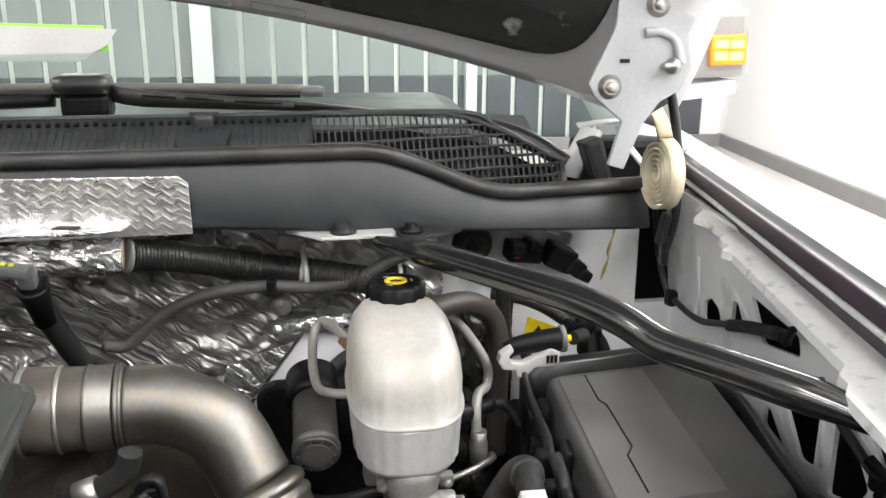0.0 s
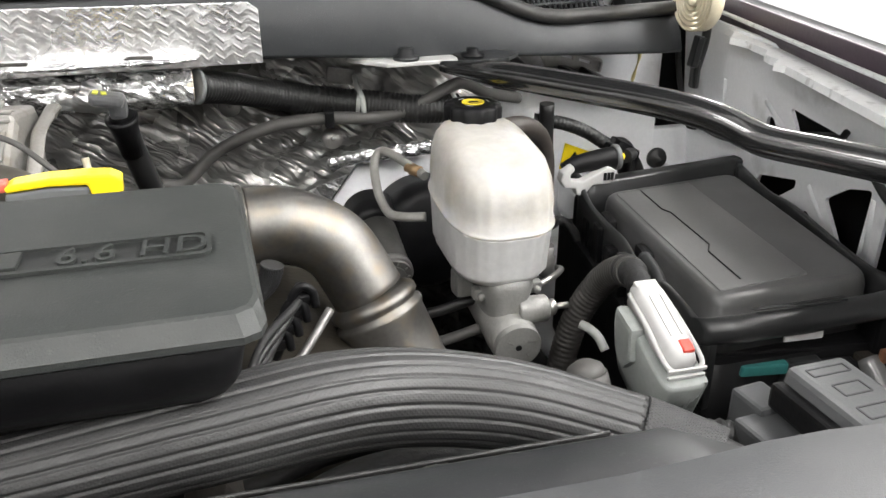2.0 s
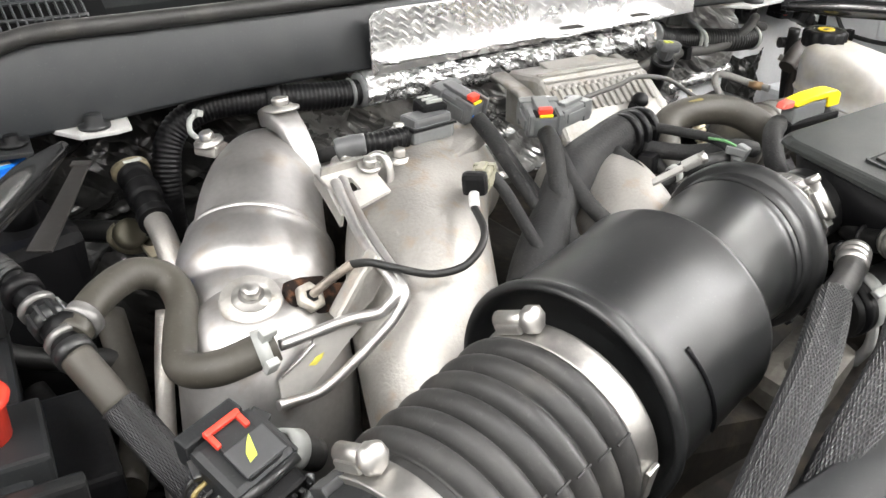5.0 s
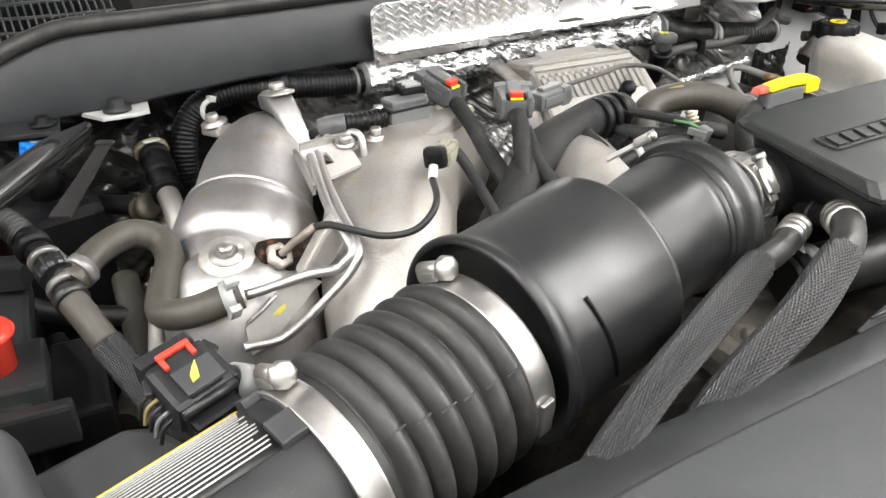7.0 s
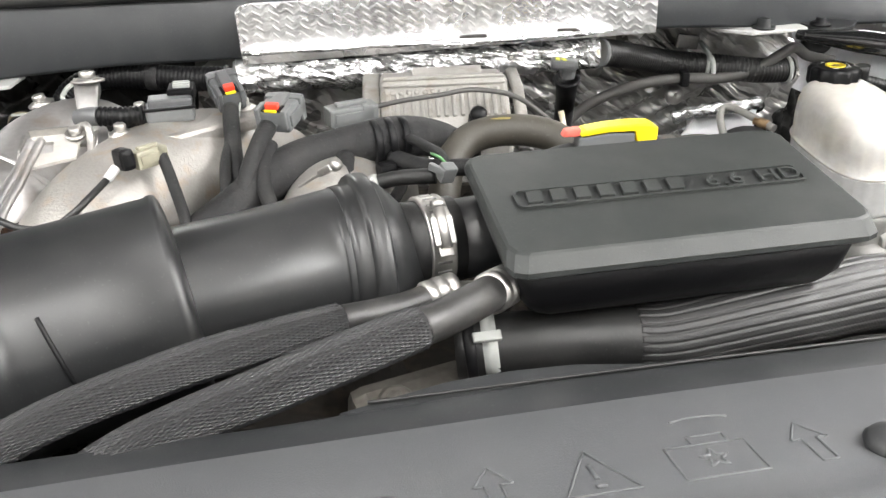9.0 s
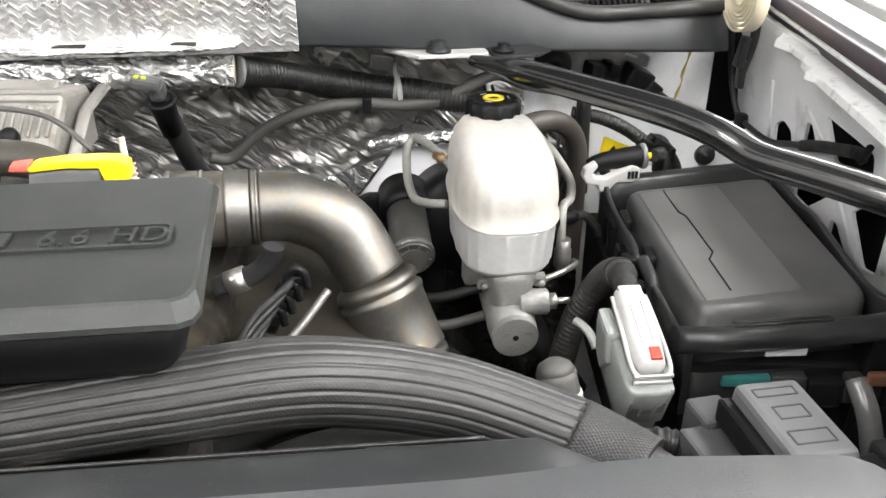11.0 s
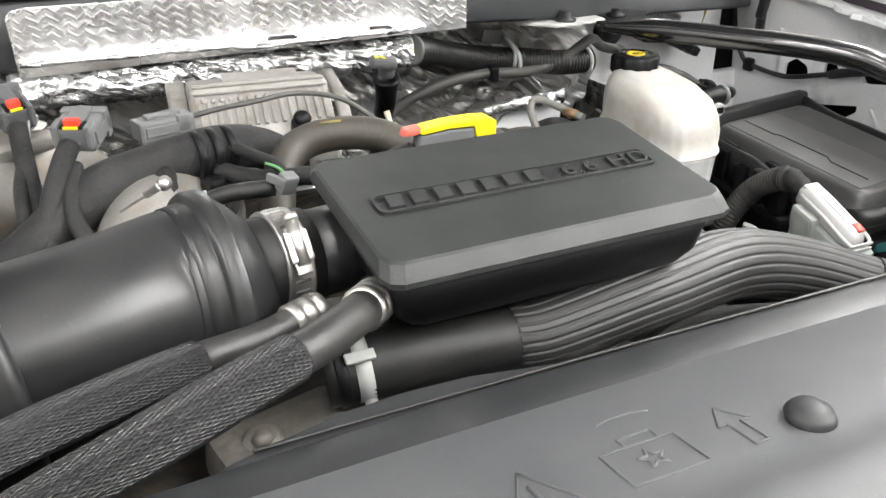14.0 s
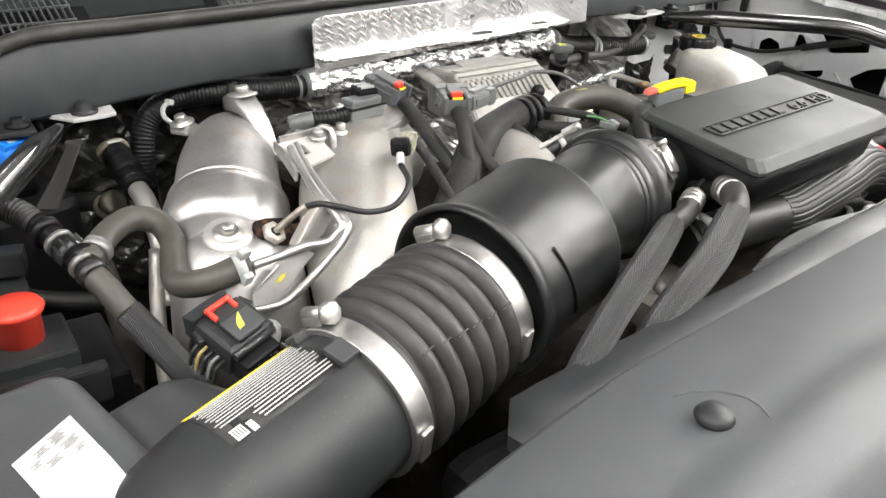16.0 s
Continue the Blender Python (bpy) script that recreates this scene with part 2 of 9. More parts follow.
PAINT = mat("silver_grey_body_paint", (0.74, 0.75, 0.765), 0.35, 0.05, vary=0.08, coarse=4, bump=0.05, dirt=(0.33, 0.33, 0.33), dirty=0.1)
FLANGE = mat("pale_seam_sealer", (0.66, 0.67, 0.67), 0.45, vary=0.08, coarse=30, bump=0.25, fine=160, dirt=(0.40, 0.40, 0.40), dirty=0.1)
WHITE = mat("white_body_paint", (0.62, 0.62, 0.635), 0.18, vary=0.03, coarse=2, bump=0.02)
PURPLE = mat("dark_plum_fender_edge", (0.040, 0.026, 0.036), 0.45, vary=0.2)
RED = mat("red_plastic", (0.62, 0.045, 0.025), 0.4, vary=0.1)
YELLOW = mat("yellow_plastic", (0.83, 0.62, 0.012), 0.4, vary=0.08)
ORANGE = mat("orange_plastic", (0.75, 0.27, 0.02), 0.4, vary=0.08)
BLUE = mat("blue_plastic", (0.01, 0.16, 0.62), 0.35, vary=0.1)
TEAL = mat("teal_plastic", (0.02, 0.11, 0.105), 0.45)
WHITEPLASTIC = mat("white_nylon", (0.42, 0.418, 0.41), 0.42, vary=0.08, bump=0.1)
DARKGREY = mat("dark_grey_nylon", (0.040, 0.041, 0.043), 0.42, vary=0.15, bump=0.1)
MIDGREY = mat("mid_grey_nylon", (0.085, 0.087, 0.09), 0.42, vary=0.15, bump=0.1)
GREYPLASTIC = mat("grey_nylon", (0.12, 0.125, 0.125), 0.45, vary=0.1)
LIGHTGREY = mat("light_grey_nylon", (0.31, 0.32, 0.305), 0.45, vary=0.1)
CONNECTORGREY = mat("grey_green_nylon", (0.215, 0.228, 0.22), 0.45, vary=0.15, coarse=40, bump=0.1)
PAPER = mat("label_paper", (0.50, 0.495, 0.485), 0.65, vary=0.10, bump=0.05)
PRINTGREY = mat("faded_print", (0.20, 0.195, 0.19), 0.6)
INK = mat("label_ink", (0.010, 0.010, 0.010), 0.5)
CREAM = mat("zinc_chromate_strip", (0.60, 0.54, 0.40), 0.4, 0.35, vary=0.12)
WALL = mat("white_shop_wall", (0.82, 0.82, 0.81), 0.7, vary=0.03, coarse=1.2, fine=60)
# unseen ceiling and walls stay grey so less light bounces into the bay
CEILING = mat("bounce_cutting_grey", (0.42, 0.42, 0.42), 0.8, vary=0.06, coarse=1.2, fine=60)
FLOOR = mat("shop_floor_epoxy", (0.50, 0.47, 0.45), 0.35, vary=0.1, coarse=1.5, fine=60)
BASE = mat("grey_base_strip", (0.20, 0.20, 0.20), 0.5)


def tank_plastic():
    m = mat("milky_tank_plastic", (0.41, 0.40, 0.375), 0.38, vary=0.16, coarse=9, bump=0.15, fine=160, dirt=(0.33, 0.315, 0.275), dirty=0.3)
    t, b = shader(m)
    b.inputs["Subsurface Weight"].default_value = 0.55
    b.inputs["Subsurface Radius"].default_value = (0.02, 0.016, 0.010)
    b.inputs["Subsurface Scale"].default_value = 0.6
    return m


TANK = tank_plastic()
TANKLOW = mat("milky_lower_tank_plastic", (0.68, 0.68, 0.675), 0.38, vary=0.12, coarse=10, bump=0.15, fine=160)


def foil(name, pattern, color=(0.80, 0.80, 0.80), rough=0.22, strength=0.6, scale=60.0, metal=1.0, pull=(0.55, 1.0, 1.5)):
    m = mat(name, color, rough, metal, vary=0.08, bump=0)
    t, b = shader(m)
    where = t.nodes.new("ShaderNodeTexCoord").outputs["Object"]
    n = t.nodes.new("ShaderNodeBump")
    n.inputs["Strength"].default_value, n.inputs["Distance"].default_value = strength, 0.004
    if pattern == "emboss":
        # rolled lattice of short crossing ridges over a gently buckled sheet
        def calc(kind, a, b):
            k = t.nodes.new("ShaderNodeMath")
            k.operation = kind
            for slot, value in ((0, a), (1, b)):
                if isinstance(value, (int, float)):
                    k.inputs[slot].default_value = value
                else:
                    t.links.new(value, k.inputs[slot])
            return k.outputs[0]

        buckle = t.nodes.new("ShaderNodeTexNoise")
        buckle.inputs["Scale"].default_value, buckle.inputs["Detail"].default_value = 34.0, 3
        t.links.new(where, buckle.inputs["Vector"])
        axes = t.nodes.new("ShaderNodeSeparateXYZ")
        t.links.new(where, axes.inputs[0])
        shift = calc("MULTIPLY", buckle.outputs["Fac"], 0.012)
        across, up = calc("ADD", axes.outputs["X"], shift), calc("MULTIPLY", axes.outputs["Z"], 1.35)
        k = 2 * math.pi / scale
        # chevron rows, broken here and there
        bend = calc("PINGPONG", across, scale * 0.75)
        rows = calc("SINE", calc("MULTIPLY", calc("ADD", up, bend), k), 0)
        broken = calc("SINE", calc("MULTIPLY", across, k * 0.66), 0)
        ridge = calc("MULTIPLY", calc("POWER", calc("MAXIMUM", rows, 0.0), 1.6), calc("ADD", calc("MULTIPLY", broken, 0.45), calc("MULTIPLY", buckle.outputs["Fac"], 1.2)))
        height = calc("ADD", ridge, calc("MULTIPLY", buckle.outputs["Fac"], 6.0))
        n.inputs["Distance"].default_value = 0.0022
        t.links.new(height, n.inputs["Height"])
    else:
        # creased facets: warped cell borders at two sizes
        warp = t.nodes.new("ShaderNodeTexNoise")
        warp.inputs["Scale"].default_value, warp.inputs["Detail"].default_value = scale * 0.6, 3
        t.links.new(where, warp.inputs["Vector"])
        stretch = t.nodes.new("ShaderNodeMapping")
        stretch.inputs["Scale"].default_value = pull
        swing = t.nodes.new("ShaderNodeMapping")
        swing.inputs["Rotation"].default_value = (0, -0.64, 0)
        push = t.nodes.new("ShaderNodeVectorMath")
        push.operation = "MULTIPLY_ADD"
        push.inputs[1].default_value = (0.03, 0.03, 0.03)
        t.links.new(warp.outputs["Color"], push.inputs[0])
        t.links.new(where, push.inputs[2])
        t.links.new(push.outputs[0], swing.inputs["Vector"])
        t.links.new(swing.outputs["Vector"], stretch.inputs["Vector"])
        total = None
        for size, amount in ((scale, 1.0), (scale * 2.7, 0.4)):
            v = t.nodes.new("ShaderNodeTexVoronoi")
            v.feature = "DISTANCE_TO_EDGE"
            v.inputs["Scale"].default_value = size
            t.links.new(stretch.outputs["Vector"], v.inputs["Vector"])
            low = t.nodes.new("ShaderNodeMath")
            low.operation = "MULTIPLY_ADD"
            low.inputs[1].default_value = amount
            low.inputs[2].default_value = 0.0
            t.links.new(v.outputs["Distance"], low.inputs[0])
            if total is not None:
                t.links.new(total, low.inputs[2])
            total = low.outputs[0]
        n.inputs["Distance"].default_value = 0.014
        t.links.new(total, n.inputs["Height"])
    t.links.new(n.outputs["Normal"], b.inputs["Normal"])
    return m


EMBOSSED = foil("embossed_heat_foil", "emboss", color=(0.78, 0.78, 0.78), scale=0.0105, rough=0.27, strength=0.20, metal=0.92)
CRUMPLED = foil("crumpled_heat_foil", "crumple", color=(0.66, 0.66, 0.66), scale=30, rough=0.24, strength=0.6, metal=0.85)
DARKFOIL = foil("dark_heat_foil", "crumple", color=(0.46, 0.455, 0.44), scale=24, rough=0.27, strength=0.7, metal=0.62, pull=(0.28, 1.0, 2.2))
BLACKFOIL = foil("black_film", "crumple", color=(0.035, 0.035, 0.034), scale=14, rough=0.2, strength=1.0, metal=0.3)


def braid(name, color, rough, around, pitch, strength):
    """Woven sleeve: two crossing waves along and round the tube."""
    m = mat(name, color, rough, bump=0)
    t, b = shader(m)
    uv = t.nodes.new("ShaderNodeTexCoord").outputs["UV"]
    sep = t.nodes.new("ShaderNodeSeparateXYZ")
    t.links.new(uv, sep.inputs[0])

    def wave(sign):
        a = t.nodes.new("ShaderNodeMath")
        a.operation = "MULTIPLY"
        a.inputs[1].default_value = around * 2 * math.pi
        t.links.new(sep.outputs["X"], a.inputs[0])
        c = t.nodes.new("ShaderNodeMath")
        c.operation = "MULTIPLY_ADD"
        c.inputs[1].default_value = sign * 2 * math.pi / pitch
        t.links.new(sep.outputs["Y"], c.inputs[0])
        t.links.new(a.outputs[0], c.inputs[2])
        s = t.nodes.new("ShaderNodeMath")
        s.operation = "SINE"
        t.links.new(c.outputs[0], s.inputs[0])
        return s.outputs[0]

    high = t.nodes.new("ShaderNodeMath")
    high.operation = "MAXIMUM"
    t.links.new(wave(1), high.inputs[0])
    t.links.new(wave(-1), high.inputs[1])
    n = t.nodes.new("ShaderNodeBump")
    n.inputs["Strength"].default_value, n.inputs["Distance"].default_value = strength, 0.0015
    t.links.new(high.outputs[0], n.inputs["Height"])
    t.links.new(n.outputs["Normal"], b.inputs["Normal"])
    return m


SLEEVE = braid("woven_black_sleeve", (0.017, 0.017, 0.018), 0.42, 40, 0.0062, 0.60)
WRAP = braid("fine_woven_wrap", (0.017, 0.017, 0.0175), 0.50, 70, 0.0042, 0.35)
RIBBED = braid("ribbed_black_sleeve", (0.017, 0.017, 0.017), 0.50, 60, 0.003, 0.10)


def clear_glass():
    m = bpy.data.materials.new("windscreen_glass")
    m.use_nodes = True
    t = m.node_tree
    t.nodes.remove(t.nodes["Principled BSDF"])
    clear, gloss, mix, rim = (t.nodes.new(k) for k in ("ShaderNodeBsdfTransparent", "ShaderNodeBsdfGlossy", "ShaderNodeMixShader", "ShaderNodeFresnel"))
    clear.inputs["Color"].default_value = (0.80, 0.90, 0.86, 1)
    gloss.inputs["Roughness"].default_value = 0.02
    rim.inputs["IOR"].default_value = 1.35
    t.links.new(rim.outputs[0], mix.inputs["Fac"])
    t.links.new(clear.outputs[0], mix.inputs[1])
    t.links.new(gloss.outputs[0], mix.inputs[2])
    t.links.new(mix.outputs[0], t.nodes["Material Output"].inputs["Surface"])
    return m


GLASS = clear_glass()


def glow(name, color, strength):
    m = bpy.data.materials.new(name)
    m.use_nodes = True
    b = m.node_tree.nodes["Principled BSDF"]
    b.inputs["Base Color"].default_value = (*color, 1)
    b.inputs["Emission Color"].default_value, b.inputs["Emission Strength"].default_value = (*color, 1), strength
    return m


TUBELIGHT = glow("lit_diffuser", (1.0, 0.985, 0.95), 12.0)
AMBER = glow("amber_led", (1.0, 0.50, 0.06), 9.0)


BRACE = [(0.456, -0.009, 1.439), (0.497, -0.074, 1.443), (0.535, -0.133, 1.444), (0.568, -0.187, 1.445), (0.593, -0.226, 1.444), (0.611, -0.254, 1.44), (0.623, -0.272, 1.434), (0.632, -0.288, 1.431), (0.654, -0.322, 1.431), (0.678, -0.36, 1.431), (0.694, -0.384, 1.43), (0.708, -0.407, 1.428), (0.724, -0.432, 1.425)]

# ---- the shop ----
def room():
    solo("floor", block((12.4, 17.0, 0.1), pose(0, 1.0, -0.05), 0), FLOOR, "pale grey sealed shop floor under the truck", "floor", kind="structure")
    solo("ceiling", block((12.4, 17.0, 0.1), pose(0, 1.0, 4.35), 0), CEILING, "unseen shop ceiling, greyed to cut bounced light, with added strip lights", "ceiling", kind="structure")
    solo("wall_east", block((0.2, 17.0, 4.3), pose(4.83, 1.95, 2.15, 0, 0, -6.4), 0), WALL, "bright white shop side wall", "wall", kind="structure")
    solo("wall_west", block((0.2, 17.0, 4.3), pose(-5.75, 1.0, 2.15), 0), CEILING, "unseen shop side wall, greyed to cut bounced light", "wall", kind="structure")
    solo("wall_south", block((11.3, 0.2, 4.3), pose(0, -6.9, 2.15), 0), CEILING, "unseen shop wall in front of the truck, greyed to cut bounced light", "wall", kind="structure")
    back = solo("wall_north", block((11.3, 0.2, 4.3), pose(0, 9.28, 2.15), 0), WALL, "grey ribbed metal wall behind the truck", "wall", kind="structure")
    sheet = mat("grey_ribbed_metal", (0.26, 0.28, 0.28), 0.45, 0.2, vary=0.08, coarse=2)
    slate = mat("slate_ribbed_metal", (0.085, 0.092, 0.105), 0.45, 0.2, vary=0.1, coarse=2)
    for k in range(32):
        x = -5.45 + 0.341 * k
        part("wall_panel", block((0.285, 0.05, 3.34), pose(x, 9.15, 2.53), 0.012), sheet, back)
        part("wall_panel", block((0.285, 0.05, 0.86), pose(x, 9.15, 0.43), 0.012), slate, back, "dark slate lower panel")
    for x, w in ((-0.57, 0.22), (2.38, 0.13)):
        part("wall_post", block((w, 0.14, 4.2), pose(x, 9.06, 2.1), 0.01), WHITE, back)
    part_strip = solo("baseboard", joined(block((0.04, 15.0, 0.15), pose(4.67, 1.65, 0.075, 0, 0, -6.4), 0.004), block((5.0, 0.04, 0.15), pose(3.05, 9.01, 0.075), 0.004)), BASE, "grey skirting strip along the white wall", "skirting", kind="structure")
    part_strip.data.name = "baseboard"
    # fixtures for the assumed lamps, all out of view
    for x, y in LAMPS:
        light = thing("unseen_ceiling_light", (x, y, 4.3), "long white strip light added unseen on the shop ceiling", "ceiling light", group="shop lights")
        part("housing", block((0.56, 2.3, 0.12), pose(x, y, 4.24), 0.01), WHITE, light)
        part("diffuser", block((0.5, 2.2, 0.03), pose(x, y, 4.165), 0.008), TUBELIGHT, light)


room()


# ---- truck body ----
def mirrored(bm):
    """The same shape on the other side of the truck."""
    b = bm.copy()
    b.transform(Matrix.Diagonal((-1, 1, 1, 1)))
    bmesh.ops.reverse_faces(b, faces=b.faces)
    return b


def fender_edge(y):
    return 0.842 + 0.19 * (y - 0.1)


def fender(sign, name):
    truck = thing("front_fender", (sign * 0.95, 0.0, 0.45), "glossy white front fender of a pickup truck", "fender", group="front fenders")

    def put(pname, bm, material, label=""):
        part(pname, mirrored(bm) if sign < 0 else bm, material, truck, label)

    ys = [0.75 - 0.05 * k for k in range(33)]
    outer = []
    for y in ys:
        e = fender_edge(y)
        outer.append([(e - 0.002, y, 1.484), (e + 0.006, y, 1.4895), (e + 0.016, y, 1.491), (e + 0.028, y, 1.4895), (e + 0.06, y, 1.476), (e + 0.12, y, 1.440), (1.02 - 0.12 * max(0, -y - 0.35) ** 2, y, 1.36), (1.05 - 0.2 * max(0, -y - 0.3) ** 2, y, 1.15), (1.05 - 0.2 * max(0, -y - 0.3) ** 2, y, 0.45)])
    put("skin", loft(outer, close=False), WHITE)
    put("edge_bead", tube([(fender_edge(y) - 0.0135, y, 1.4615) for y in ys[::2]], 0.0026, 8, n=2), FLANGE, "pale bead of sealer")
    put("gutter", loft([[(fender_edge(y) - 0.015, y, 1.482), (fender_edge(y) - 0.008, y, 1.480), (fender_edge(y) - 0.002, y, 1.4845)] for y in ys], close=False), DARKGREY)
    strip = [[(fender_edge(y) - 0.002, y, 1.438), (fender_edge(y) - 0.019, y, 1.482), (fender_edge(y) - 0.013, y, 1.482), (fender_edge(y) + 0.012, y, 1.438)] for y in ys]
    put("inner_wall", loft(strip), PURPLE, "dark plum inner wall")


for sign in (1, -1):
    fender(sign, "front_fender")


def plate(outline, holes, m, depth):
    """A sheet with openings cut through it; outline and holes are lists of (u, v)."""
    bm = bmesh.new()
    edges = []
    for loop in [outline] + holes:
        vs = [bm.verts.new((u, v, 0)) for u, v in loop]
        edges += [bm.edges.new((vs[i], vs[(i + 1) % len(vs)])) for i in range(len(vs))]
    bmesh.ops.triangle_fill(bm, use_beauty=True, use_dissolve=False, edges=edges)
    bmesh.ops.recalc_face_normals(bm, faces=bm.faces)
    grown = bmesh.ops.extrude_face_region(bm, geom=list(bm.faces))
    bmesh.ops.translate(bm, vec=(0, 0, -depth), verts=[g for g in grown["geom"] if isinstance(g, bmesh.types.BMVert)])
    bmesh.ops.recalc_face_normals(bm, faces=bm.faces)
    bm.transform(m)
    return bm


def opening(*corners):
    """A cut-out with softly rounded corners."""
    out = []
    n = len(corners)
    for i in range(n):
        a, p, b = Vector(corners[i - 1]), Vector(corners[i]), Vector(corners[(i + 1) % n])
        cut = min(0.005, 0.3 * (a - p).length, 0.3 * (b - p).length)
        e, f = p + (a - p).normalized() * cut, p + (b - p).normalized() * cut
        out += [tuple(e), tuple(e * 0.25 + p * 0.5 + f * 0.25), tuple(f)]
    return out


def apron_x(y, z):
    return 0.821 + 0.07 * y - 0.1 * (z - 1.35)


def apron(sign):
    # the sheet lies in y and z; local x is y, local y is z, local z points inwards
    m = Matrix(((0.07, -0.1, -1, 0.956), (1, 0, 0.07, 0.0), (0, 1, -0.1, 0), (0, 0, 0, 1)))
    outline = [(0.155, 0.80), (0.155, 1.455), (-0.66, 1.435), (-0.66, 0.80)]
    holes = [opening((0.040, 1.320), (0.038, 1.342), (0.018, 1.354), (-0.004, 1.348), (-0.008, 1.334)),
             opening((-0.034, 1.343), (-0.040, 1.371), (-0.051, 1.372), (-0.064, 1.353)),
             opening((-0.080, 1.391), (-0.176, 1.385), (-0.179, 1.366), (-0.107, 1.350)),
             opening((-0.030, 1.300), (-0.101, 1.318), (-0.100, 1.309), (-0.057, 1.278), (-0.025, 1.279)),
             opening((-0.110, 1.267), (-0.114, 1.290), (-0.125, 1.291), (-0.158, 1.259)),
             opening((-0.150, 1.315), (-0.185, 1.339), (-0.218, 1.349), (-0.206, 1.274), (-0.182, 1.269)),
             opening((-0.240, 1.339), (-0.254, 1.346), (-0.289, 1.302), (-0.272, 1.279), (-0.230, 1.263)),
             opening((-0.277, 1.367), (-0.310, 1.369), (-0.315, 1.330), (-0.306, 1.325)),
             opening((-0.290, 1.262), (-0.311, 1.277), (-0.321, 1.266), (-0.316, 1.229), (-0.300, 1.226))]
    bay = thing("inner_fender", (sign * 0.82, -0.2, 0.8), "silver-grey painted inner fender panel with cut-out openings", "inner fender", group="inner fenders")
    sheet = plate(outline, holes, m, 0.004)
    liner = loft([[(apron_x(y, z) + 0.045, y, z) for z in (0.8, 1.43)] for y in (0.155, -0.2, -0.66)], close=False)
    # wide flange along the fender: smooth inner edge with a torn stretch near the hinge
    edge = []
    for k in range(60):
        y = 0.14 - 0.013 * k
        e = fender_edge(y) + (0.008 if y > -0.388 else 0.0)
        torn = 0.013 * max(0.0, math.sin((y + 0.030) * 46)) + 0.004 * math.sin(y * 150) if -0.11 < y < 0.03 else 0.0
        wide = 0.026 + 0.016 * min(1.0, max(0.0, (-0.02 - y) / 0.08)) + torn + (0.010 if y < -0.365 else 0.0)
        z = 1.449 - 0.012 * max(0, 0.09 - y) / 0.65
        edge.append([(e - wide - 0.001, y, z - 0.007), (e - wide, y, z), (e + 0.030, y, z + 0.001), (e + 0.030, y, z - 0.003), (e - wide + 0.002, y, z - 0.003)])
    flange = loft(edge)
    for face in flange.faces:
        face.smooth = False
    for name, bm, material, label in (("sheet", sheet, PAINT, ""), ("liner", liner, BLACK, "black wheel-arch liner"), ("flange", flange, FLANGE, "pale sealed flange")):
        part(name, mirrored(bm) if sign < 0 else bm, material, bay, label)
    bolt = joined(lathe([(0.0125, 0), (0.0125, 0.0015), (0.008, 0.003), (0.008, 0.0032)], pose(0.716, -0.437, 1.4405), 24), lathe([(0.0062, 0.002), (0.0062, 0.009), (0.005, 0.010), (0.0, 0.010)], pose(0.716, -0.437, 1.4405), 6))
    part("flange_bolt", mirrored(bolt) if sign < 0 else bolt, GREYPLASTIC, bay, "dark flange bolt")
    for a, b in (((-0.316, 1.296), (-0.340, 1.270)), ((-0.034, 1.386), (-0.080, 1.361)), ((0.052, 1.390), (0.054, 1.318)), ((-0.123, 1.320), (-0.168, 1.268)), ((-0.2205, 1.341), (-0.218, 1.282)), ((-0.264, 1.352), (-0.303, 1.315))):
        bm = tube([m @ Vector((a[0], a[1], -0.0035)), m @ Vector((b[0], b[1], -0.0035))], 0.0052, 8, straight=True)
        part("pressed_rib", mirrored(bm) if sign < 0 else bm, PAINT, bay)


for sign in (1, -1):
    apron(sign)


